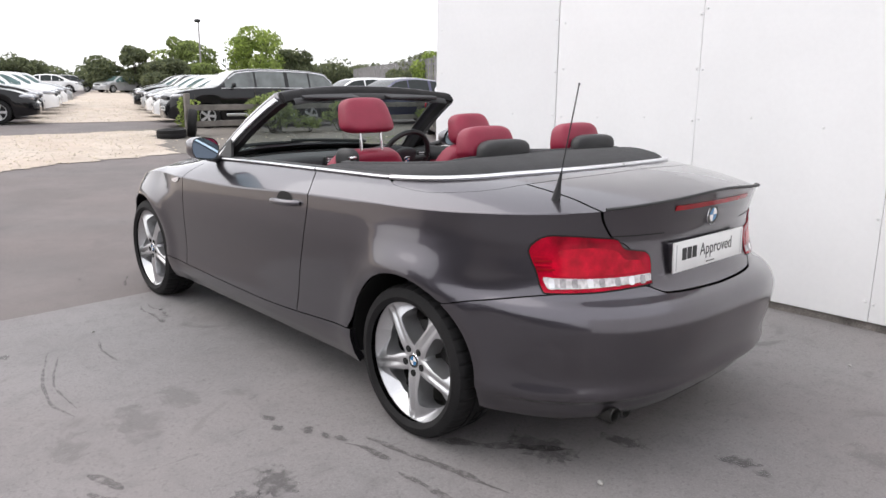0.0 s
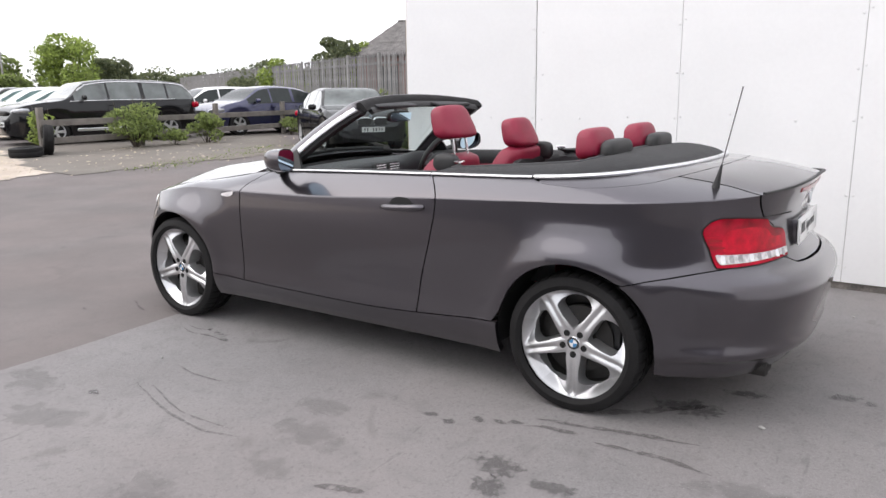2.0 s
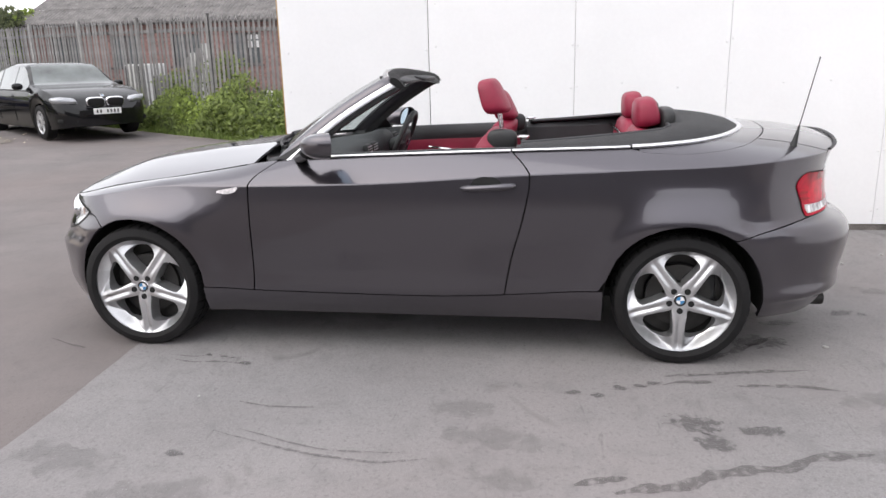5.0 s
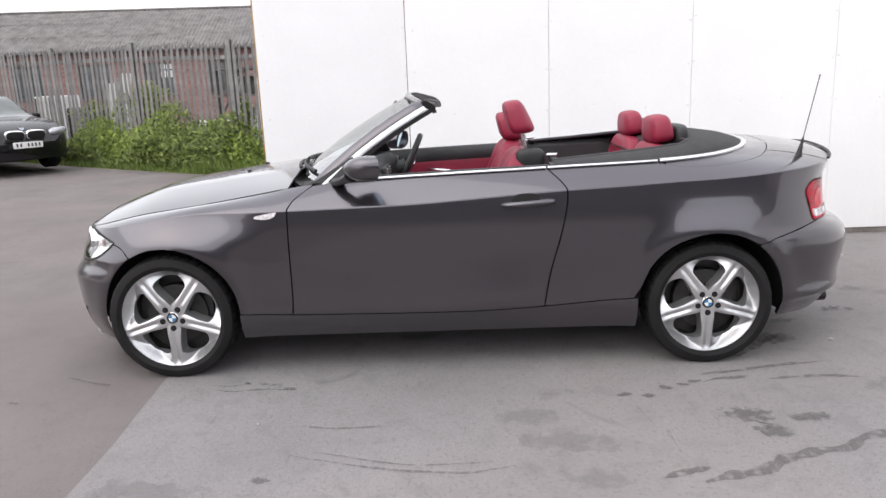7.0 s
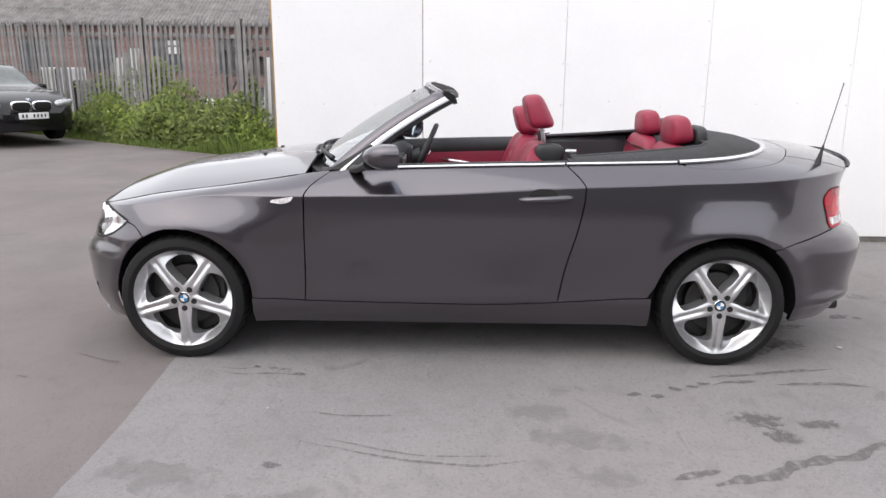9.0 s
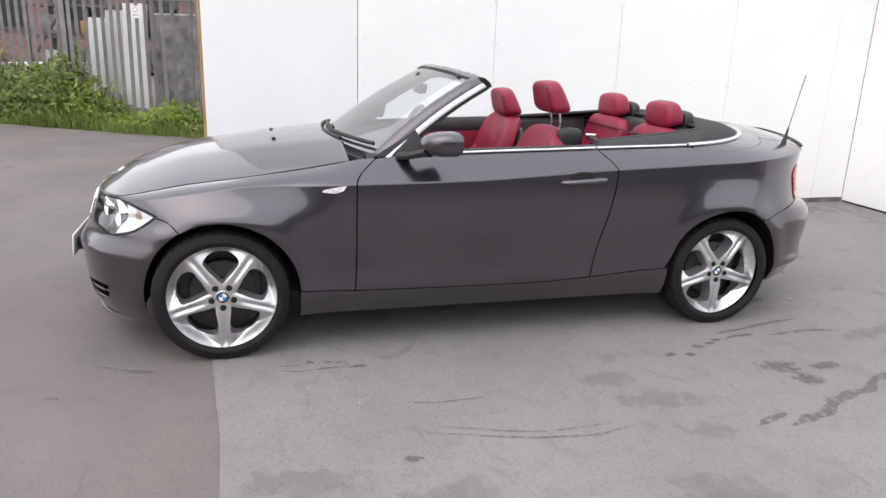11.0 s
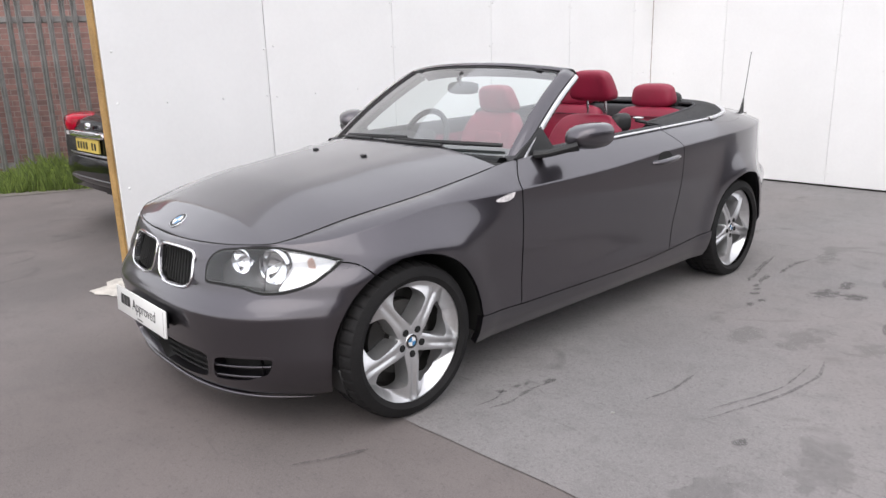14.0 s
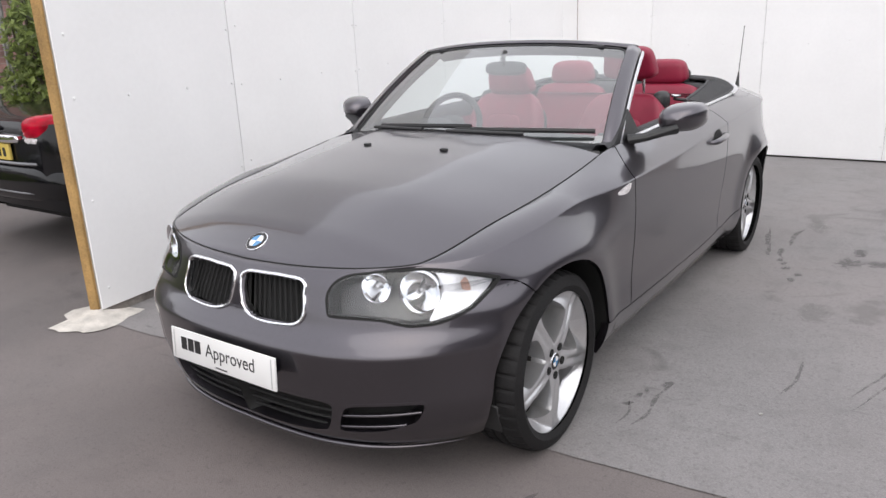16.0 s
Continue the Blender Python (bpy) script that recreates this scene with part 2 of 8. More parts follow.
CONCRETE = mat("pale_mortar", (0.52, 0.49, 0.45), 0.9, vary=0.2, scale=14, bump=0.7, bscale=70, grain=0.15)

# ---- ground and white walls ----
def ground_z(x, y):
    """The tarmac is flat round the bay and rises gently beyond it."""
    return spl(np.asarray(y, float) + 0 * np.asarray(x, float), [-600, 5, 8, 14, 21, 60, 100, 600], [0, 0, 0.04, 0.19, 0.28, 0.70, 1.0, 1.0])


def ground_material(name, base, light, dark, rough, stains):
    """Worn tarmac: aggregate grain, pale dust, damp dark stains with ragged edges, hairline scratches."""
    m, n, l, b = tree_of(name)
    co = n.new("ShaderNodeTexCoord")

    def tex(scale, detail=5.0, distort=0.0, stretch=None):
        t = n.new("ShaderNodeTexNoise")
        t.inputs["Scale"].default_value, t.inputs["Detail"].default_value, t.inputs["Distortion"].default_value = scale, detail, distort
        if stretch:
            mp = n.new("ShaderNodeMapping")
            mp.inputs["Scale"].default_value = stretch[:3]
            mp.inputs["Rotation"].default_value = (0, 0, stretch[3])
            l.new(co.outputs["Object"], mp.inputs[0])
            l.new(mp.outputs[0], t.inputs["Vector"])
        else:
            l.new(co.outputs["Object"], t.inputs["Vector"])
        return t.outputs["Fac"]

    def ramp(v, a, c, lo=0.0, hi=1.0):
        r = n.new("ShaderNodeMapRange")
        r.inputs["From Min"].default_value, r.inputs["From Max"].default_value = a, c
        r.inputs["To Min"].default_value, r.inputs["To Max"].default_value = lo, hi
        l.new(v, r.inputs["Value"])
        return r.outputs[0]

    def mix(f, x, y):
        k = n.new("ShaderNodeMix")
        k.data_type = "RGBA"
        l.new(f, k.inputs[0])
        for sock, val in ((k.inputs[6], x), (k.inputs[7], y)):
            if isinstance(val, tuple):
                sock.default_value = (*val, 1)
            else:
                l.new(val, sock)
        return k.outputs[2]
    c1 = mix(ramp(tex(1.1, 6), 0.35, 0.65), base, light)
    c2 = mix(ramp(tex(170, 3), 0.42, 0.75, 0, 0.34), c1, tuple(v * 1.7 for v in light))
    c3 = mix(ramp(tex(120, 3), 0.56, 0.75, 0, 0.4), c2, dark)
    c4 = mix(ramp(tex(2.1, 8, 1.2), 0.62, 0.70, 0, stains), c3, dark)
    c5 = mix(ramp(tex(0.42, 6, 0.5), 0.42, 0.70, 0, 0.55), c4, (light[0] * 1.02, light[1] * 0.93, light[2] * 0.90))
    c6 = mix(ramp(tex(3.4, 7, 0.6, (1, 6, 1, 0.5)), 0.66, 0.73, 0, stains * 0.8), c5, dark)
    c7 = mix(ramp(tex(7.5, 5, 0.4), 0.50, 0.72, 0, stains * 0.55), c6, tuple(0.5 * (p + q) for p, q in zip(base, dark)))
    c8 = mix(ramp(tex(55, 4), 0.55, 0.72, 0, 0.30), c7, tuple(v * 0.8 for v in dark))
    l.new(c8, b.inputs["Base Color"])
    b.inputs["Roughness"].default_value = rough
    bp = n.new("ShaderNodeBump")
    bp.inputs["Strength"].default_value, bp.inputs["Distance"].default_value = 0.5, 0.004
    l.new(tex(210, 4), bp.inputs["Height"])
    l.new(bp.outputs[0], b.inputs["Normal"])
    return m


TARMAC = ground_material("old_tarmac", (0.118, 0.106, 0.104), (0.166, 0.146, 0.142), (0.070, 0.065, 0.065), 0.85, 0.35)
BAY = ground_material("bay_tarmac", (0.180, 0.172, 0.173), (0.222, 0.212, 0.213), (0.085, 0.080, 0.082), 0.8, 0.5)
GRAVEL = ground_material("gravel", (0.40, 0.335, 0.275), (0.52, 0.455, 0.39), (0.22, 0.19, 0.17), 0.95, 0.5)
DIRT = ground_material("dusty_verge", (0.140, 0.126, 0.112), (0.185, 0.168, 0.148), (0.12, 0.11, 0.09), 0.95, 0.4)


def sheet_on_ground(name, xs, ys, material, label, lift=0.0, outline=None, kind="structure", category="ground"):
    X, Y = np.meshgrid(xs, ys)
    Z = ground_z(X, Y) + lift
    m = len(xs)
    fs = []
    for i in range(len(ys) - 1):
        for j in range(m - 1):
            if outline is None or outline(X[i, j], Y[i, j]):
                fs.append((i * m + j, i * m + j + 1, (i + 1) * m + j + 1, (i + 1) * m + j))
    ob = part(name, mesh_of(name, np.stack([X, Y, Z], -1).reshape(-1, 3), fs), material)
    return tagged(ob, label, category, kind=kind)


far = np.array([-600, -300, -120, -60, -30], float)
sheet_on_ground("ground", np.concatenate([far, np.linspace(-20, 40, 31), -far[::-1] + 30]), np.concatenate([far, np.linspace(-20, 100, 61), np.array([140, 250, 600.0])]), TARMAC, "worn dark grey tarmac yard reaching into the distance")
# paler surface of the bay
bay_y = lambda x: 2.71 + 0.05 * (x + 0.8) + 0.008 * np.sin(5 * x)
vs, fs = [], []
NX = 90
for i in range(NX + 1):
    x = -9.0 + (2.0 + 9.0) * i / NX
    for k in range(7):
        vs.append((x, -3.6 + (bay_y(x) + 3.6 + 0.012 * noise.noise((x * 9, 1, 2))) * k / 6, 0.004))
fs = [(i * 7 + k, (i + 1) * 7 + k, (i + 1) * 7 + k + 1, i * 7 + k + 1) for i in range(NX) for k in range(6)]
tagged(part("pavement", mesh_of("pavement", vs, fs), BAY), "pale grey tarmac of the parking bay with dark stains", "pavement", kind="structure")

CORNER, WH = Vector((1.995, -3.518, 0)), 3.05
WALL_A, WALL_N = Vector((-0.0038, 0.99999, 0)), Vector((-0.99999, -0.0038, 0))
WALL_L = 5.129
PANEL = 1.1829
# the last board leans out towards its post
BEND = CORNER + WALL_A * WALL_L
END_L = (Vector((1.80, 2.82, 0)) - BEND).length
END_A = (Vector((1.80, 2.82, 0)) - BEND).normalized()
END_N = Vector((-END_A.y, END_A.x, 0))


def wall_run(name, label, origin, along, length, first, normal, gap=0.055, foot=None):
    """Timber-backed wall faced with white boards, joints capped by pairs of screws."""
    wall = thing(name, label, "wall", kind="structure")
    o, a, n = Vector(origin), Vector(along), Vector(normal)
    rot = Matrix((a, n, Vector((0, 0, 1)))).transposed().to_4x4()
    base = Matrix.Translation(o) @ rot
    part("backing", moved(box(length, 0.06, WH - gap - 0.004, (length / 2, -0.045, (WH + gap + 0.004) / 2)), base), PLY, wall)
    # without a given foot, this strip is the painted shadow gap
    part("plinth", moved(box(length, 0.05, gap, (length / 2, -0.043, gap / 2)), base), foot or GAP_SHADE, wall)
    cuts = [0.0] + [first + PANEL * k for k in range(40) if 0.02 < first + PANEL * k < length - 0.02] + [length]
    full = mesh_of("board", *bevel_box(PANEL - 0.0028, 0.012, WH - gap, 0.0015, 1), False)
    studs = mesh_of("screw", *lathe([(0.0, 0.006), (0.005, 0.0055), (0.008, 0.003), (0.0085, 0.0)], 10, "z"))
    for p, q in zip(cuts, cuts[1:]):
        w = q - p
        me = full if abs(w - PANEL) < 1e-3 else mesh_of("board", *bevel_box(w - 0.0028, 0.012, WH - gap, 0.0015, 1), False)
        ob = part("board", me, WALLWHITE, wall)
        ob.matrix_local = base @ pose((p + q) / 2, -0.006 + 0.0015 * random.uniform(-1, 1), (WH + gap) / 2)
        # fixings down both sides and along the middle third
        for u in [0.022] + ([w - 0.022] if q < length else [w - 0.06]):
            for z in (0.16, 0.65, 1.17, 1.50, 1.86, 2.25, 2.7):
                so = part("screw", studs, STUD, wall)
                so.matrix_local = base @ pose(p + u + random.uniform(-0.004, 0.004), 0.0015, z + random.uniform(-0.02, 0.02), -90, 0, 0)
        for u in (w / 3, 2 * w / 3):
            for z in (1.17,):
                so = part("screw", studs, STUD, wall)
                so.matrix_local = base @ pose(p + u + random.uniform(-0.03, 0.03), 0.0015, z + random.uniform(-0.03, 0.03), -90, 0, 0)
    return wall


wall_1 = wall_run("wall_east", "long white-boarded wall with joints and screw caps behind the car", CORNER + WALL_A * 0.004, WALL_A, WALL_L - 0.004, 0.393, WALL_N, foot=GRIME)
wall_3 = wall_run("wall_northeast", "white end board of the long wall leaning out to its post", BEND + END_A * 0.003, END_A, END_L - 0.003, 9.0, END_N, foot=GRIME)
wall_2 = wall_run("wall_south", "white-boarded return wall meeting the long wall in a corner", CORNER + WALL_N * 0.002, WALL_N, 4.575, 0.9, WALL_A, gap=0.024)

# ---- the convertible: y forward, x = 0 its middle, rear axle at y = 0 ----
Y0F, Y0R = 2.45, 0.15
ARCH_F, ARCH_R, ARCH = (2.650, 0.322), (0.0, 0.316), 0.355


def nose(z):
    return spl(z, [0.14, 0.2, 0.3, 0.42, 0.495, 0.525, 0.575, 0.605, 0.68, 0.74, 0.82], [3.25, 3.31, 3.337, 3.354, 3.361, 3.346, 3.312, 3.303, 3.284, 3.253, 3.18])


def tail(z):
    z = np.asarray(z, float)
    lip = 0.022 * np.exp(-((z - 0.315) / np.where(z > 0.315, 0.045, 0.016)) ** 2)
    return spl(z, [0.18, 0.26, 0.38, 0.5, 0.565, 0.60, 0.635, 0.665, 0.72, 0.84, 0.90, 0.96, 1.01], [-0.72, -0.790, -0.845, -0.874, -0.882, -0.872, -0.845, -0.79, -0.757, -0.742, -0.755, -0.775, -0.795]) - lip


def shoulder(s):
    return spl(s, [0, 0.3, 0.6, 0.8, 1.0, 1.4, 1.75, 2.0, 2.25, 2.6, 3.0], [0.722, 0.742, 0.765, 0.80, 0.835, 0.85, 0.893, 0.915, 0.935, 0.957, 0.998])


def side_x(z, sh):
    """Half width of the flank at a height below the shoulder."""
    return spl(z, [0.14, 0.2, 0.26, 0.34, 0.37, 0.42, 0.48, 0.55, 0.62, 0.70, 0.80, 0.90, 0.98], [0.775, 0.812, 0.845, 0.8640, 0.8625, 0.8600, 0.8612, 0.8645, 0.8672, 0.8676, 0.8626, 0.8540, 0.8470])


def power(z):
    """How square the bumpers are in plan at a height."""
    return spl(z, [0.2, 0.5, 0.6, 0.68, 0.8], [2.85, 2.85, 2.75, 2.5, 2.5])


def power_r(z):
    return spl(z, [0.2, 0.5, 0.6, 0.68, 0.8], [3.0, 3.0, 2.95, 2.75, 2.75])


def s_of(y, z=0.6):
    """Place along the flank, 0 at the nose, 1 to 2 along the side, 3 at the tail."""
    y = np.asarray(y, float)
    f = np.clip((y - Y0F) / (nose(z) - Y0F), 0, 1) ** (power(z) / 2)
    r = np.clip((Y0R - y) / (Y0R - tail(z)), 0, 1) ** (power_r(z) / 2)
    return np.where(y > Y0F, 1 - np.arcsin(f) / (math.pi / 2), np.where(y < Y0R, 2 + np.arcsin(r) / (math.pi / 2), 1 + (Y0F - y) / (Y0F - Y0R)))


def s_of_x(x, front=True, z=0.7):
    th = np.arcsin(np.clip(np.asarray(x, float) / 0.862, 0, 1) ** (float(power(z) if front else power_r(z)) / 2)) / (math.pi / 2)
    return th if front else 3 - th


def fade(z, hi, lo):
    """1 below lo, 0 above hi, smooth between."""
    t = np.clip((hi - z) / (hi - lo), 0, 1)
    return t * t * (3 - 2 * t)


def flank(s, z):
    """Point of the lower skin (positive x half)."""
    s, z = np.broadcast_arrays(np.asarray(s, float), np.asarray(z, float))
    X = side_x(z, shoulder(s))
    tf, tr = np.clip(s, 0, 1) * math.pi / 2, np.clip(3 - s, 0, 1) * math.pi / 2
    e, er = 2 / power(z), 2 / power_r(z)
    xf, yf = np.sin(tf) ** e, Y0F + (nose(z) - Y0F) * np.cos(tf) ** e
    xr, yr = np.sin(tr) ** er, Y0R - (Y0R - tail(z)) * np.cos(tr) ** er
    x = X * np.where(s < 1, xf, np.where(s > 2, xr, 1))
    y = np.where(s < 1, yf, np.where(s > 2, yr, Y0F - (s - 1) * (Y0F - Y0R)))
    for cy, cz in (ARCH_F, ARCH_R):
        d = np.sqrt((y - cy) ** 2 + (z - cz) ** 2)
        x = x + 0.016 * np.exp(-((d - ARCH - 0.02) / 0.07) ** 2) * (np.abs(y - cy) < 0.7) * fade(z, 0.84, 0.58)
    # swollen haunches over the wheels
    x = x + spl(z, [0.30, 0.48, 0.60, 0.66, 0.70, 0.80, 0.845, 0.89, 0.97], [0, 0.006, 0.026, 0.034, 0.030, 0.0075, 0.001, 0, 0]) * np.exp(-(np.abs(y + 0.015) / 0.215) ** 3.2)
    x = x + 0.010 * np.exp(-((z - 0.655) / 0.10) ** 2) * np.exp(-((y - 2.62) / 0.36) ** 4)
    # crowned front wings leaning in above the arch
    x = x - 0.044 * (1 - fade(z, 0.87, 0.66)) * (1 - fade(y, 2.46, 2.10)) * fade(y, 3.03, 2.78)
    # lip low on the rear bumper: a ledge above, cut under below
    x = x + 0.016 * np.exp(-((z - 0.315) / np.where(z > 0.315, 0.045, 0.016)) ** 2) * np.clip((s - 2.25) / 0.15, 0, 1) * xr
    return np.stack([x, y, z], -1)


def edge(s):
    """Inner top edge of the skin: bonnet seam, belt line, then round the soft-top cover."""
    s = np.asarray(s, float)
    k = [0, 0.085, 0.22, 0.34, 0.445, 0.70, 1.0, 1.11, 1.2, 1.26, 1.41, 1.74, 1.96, 2.12, 2.3, 2.5, 2.75, 3.0]
    x = spl(s, k, [0, 0.17, 0.36, 0.50, 0.604, 0.670, 0.705, 0.717, 0.718, 0.728, 0.742, 0.748, 0.742, 0.715, 0.64, 0.50, 0.26, 0])
    y = spl(s, k, [3.247, 3.240, 3.208, 3.156, 3.080, 2.80, 2.48, 2.2, 1.99, 1.85, 1.5, 0.75, 0.24, 0.03, -0.13, -0.245, -0.325, -0.345])
    z = spl(s, k, [0.732, 0.736, 0.742, 0.749, 0.760, 0.818, 0.862, 0.905, 0.938, 0.952, 0.968, 0.988, 1.0, 1.012, 1.026, 1.04, 1.048, 1.05])
    return np.stack([x, y, z], -1)


def top(s, w):
    """Point of the upper skin from the shoulder (w 0) to the inner edge (w 1)."""
    s, w = np.broadcast_arrays(np.asarray(s, float), np.asarray(w, float))
    A, E = flank(s, shoulder(s)), edge(s)
    d = E - A
    out = np.stack([np.abs(d[..., 2]) * np.sign(A[..., 0] + 1e-6), -d[..., 2] * np.sign(d[..., 1]) * (np.abs(d[..., 1]) > np.abs(d[..., 0])), np.hypot(d[..., 0], d[..., 1])], -1)
    out /= np.maximum(np.linalg.norm(out, axis=-1, keepdims=True), 1e-6)
    bulge = spl(s, [0, 0.3, 0.7, 1.0, 1.2, 1.5, 2.0, 2.4, 2.7, 3.0], [0.004, 0.004, 0.016, 0.024, 0.016, 0.008, 0.008, 0.02, 0.035, 0.035])
    C = A + 0.5 * d + out * bulge[..., None]
    u = w[..., None]
    return (1 - u) ** 2 * A + 2 * u * (1 - u) * C + u**2 * E


def skin(s, q):
    """q in 0..1 is height as a share of the shoulder's, 1..2 goes on to the inner edge."""
    s, q = np.broadcast_arrays(np.asarray(s, float), np.asarray(q, float))
    low = flank(s, np.minimum(q, 1) * shoulder(s))
    up = top(s, np.clip(q - 1, 0, 1))
    return np.where((q <= 1)[..., None], low, up)


def q_of(s, z):
    return np.asarray(z, float) / shoulder(s)


def outward(P):
    """Unit normals of a sheet of points, pointing away from the car's middle."""
    N = np.cross(np.gradient(P, axis=0), np.gradient(P, axis=1))
    N /= np.maximum(np.linalg.norm(N, axis=2, keepdims=True), 1e-9)
    ref = P - np.stack([P[..., 0] * 0, np.clip(P[..., 1], 0.3, 2.4), P[..., 2] * 0 + 0.45], -1)
    return N * np.where((N * ref).sum(-1, keepdims=True) < 0, -1, 1)


def sheet(P, lip=0.012, lift=0.0, holes=None):
    """Panel over a sheet of points of the positive half, edges turned in."""
    N = outward(P)
    P = P + N * lift
    n, m, _ = P.shape
    vs = [tuple(p) for p in P.reshape(-1, 3)]
    fs = []
    for i in range(n - 1):
        for j in range(m - 1):
            if holes is None or not holes[i, j]:
                fs.append((i * m + j, i * m + j + 1, (i + 1) * m + j + 1, (i + 1) * m + j))
    a, b, c = (np.array(vs[k]) for k in fs[len(fs) // 2][:3])
    if np.dot(np.cross(b - a, c - a), N.reshape(-1, 3)[fs[len(fs) // 2][0]]) < 0:
        fs = [f[::-1] for f in fs]
    if lip:
        ring = [(i, 0) for i in range(n)] + [(n - 1, j) for j in range(1, m)] + [(i, m - 1) for i in range(n - 2, -1, -1)] + [(0, j) for j in range(m - 2, 0, -1)]
        k = len(vs)
        for i, j in ring:
            vs += [tuple(P[i, j] - 0.0006 * N[i, j]), tuple(P[i, j] - lip * N[i, j])]
        for a in range(len(ring)):
            b = (a + 1) % len(ring)
            fs.append((k + 2 * a, k + 2 * a + 1, k + 2 * b + 1, k + 2 * b))
    return vs, fs


def both(name, vf, material, parent, label=""):
    """The same part on the left and on the right side."""
    part(name, flipped(vf), material, parent, label)
    return part(name, vf, material, parent, label)


def band(s1, s2, q1, q2, ns=40, nq=24):
    """Sheet between two uprights s1(q), s2(q) and two lines q1(s), q2(s), with a row along the shoulder."""
    a, b = np.linspace(0, 1, ns), np.linspace(0, 1, nq)
    q = q1(0.5 * (s1(1.0) + s2(1.0))) + 0 * b[:, None] + 0 * a[None, :]
    k = int(nq * 0.66)
    t = np.concatenate([np.linspace(0, 1, k), 1 + np.linspace(0, 1, nq - k + 1)[1:]])[:, None]
    # two rows close to the shoulder keep its fold tight
    t[k - 2], t[k] = 0.985, 1.035
    for _ in range(16):
        old = q
        S = s1(q) + (s2(q) - s1(q)) * a[None, :]
        lo, hi = q1(S), q2(S)
        if np.all(lo[0] < 1) and np.all(hi[-1] > 1):
            q = np.where(t <= 1, lo + (1 - lo) * t, 1 + (hi - 1) * (t - 1))
        else:
            q = lo + (hi - lo) * b[:, None]
        q = 0.5 * (q + old)
    return skin(S, q), S, q


def full_width(P, hole=None):
    """Completes a half sheet that ends at the car's middle with its mirror image."""
    M = P * np.array([-1, 1, 1])
    if abs(P[:, -1, 0]).max() < 1e-3:
        G = np.concatenate([P, M[:, -2::-1]], 1)
        return G, None if hole is None else np.concatenate([hole, hole[:, ::-1]], 1)
    G = np.concatenate([M[:, :0:-1], P], 1)
    return G, None if hole is None else np.concatenate([hole[:, ::-1], hole], 1)


def inset(poly, d, ks=0.9):
    """Moves a closed outline on the skin inwards by d metres."""
    m = poly * np.array([ks, 1.0])
    t = np.roll(m, -1, 0) - np.roll(m, 1, 0)
    n = np.stack([-t[:, 1], t[:, 0]], 1)
    n /= np.maximum(np.linalg.norm(n, axis=1, keepdims=True), 1e-9)
    if ((m.mean(0) - m) * n).sum() < 0:
        n = -n
    return (m + n * d) / np.array([ks, 1.0])


def sill_z(y):
    return spl(y, [-0.1, 0.36, 1.2, 2.0, 2.3, 2.6], [0.385, 0.358, 0.312, 0.322, 0.336, 0.345])


def y_of_s(s):
    return Y0F - (np.asarray(s) - 1) * (Y0F - Y0R)


def arch_line(s, c, floor_line, r=ARCH):
    """Lower edge of a wing: the wheel arch where there is one, else a given line."""
    z = floor_line(s)
    for _ in range(3):
        y = flank(s, z)[..., 1]
        t = r**2 - (y - c[0]) ** 2
        z = np.where(t > 0, np.maximum(c[1] + np.sqrt(np.maximum(t, 0)), floor_line(s)), floor_line(s))
    return z


def closed_curve(pts, n=96):
    """Smooth closed outline through a few corners."""
    p = np.array(pts, float)
    k = len(p)
    t = np.linspace(0, k, n, endpoint=False)
    i = t.astype(int)
    f = (t - i)[:, None]
    a, b, c, d = (p[(i + o) % k] for o in (-1, 0, 1, 2))
    tight = 0.32
    m0, m1 = tight * (c - a), tight * (d - b)
    return (2 * f**3 - 3 * f**2 + 1) * b + (f**3 - 2 * f**2 + f) * m0 + (3 * f**2 - 2 * f**3) * c + (f**3 - f**2) * m1


def inside(poly, x, y):
    hit = np.zeros(np.shape(x), bool)
    px, py = poly[:, 0], poly[:, 1]
    j = len(poly) - 1
    for i in range(len(poly)):
        c = ((py[i] > y) != (py[j] > y)) & (x < (px[j] - px[i]) * (y - py[i]) / (py[j] - py[i] + 1e-12) + px[i])
        hit ^= c
        j = i
    return hit


def shrink(poly, k, about=None):
    c = poly.mean(0) if about is None else np.array(about)
    return c + (poly - c) * k


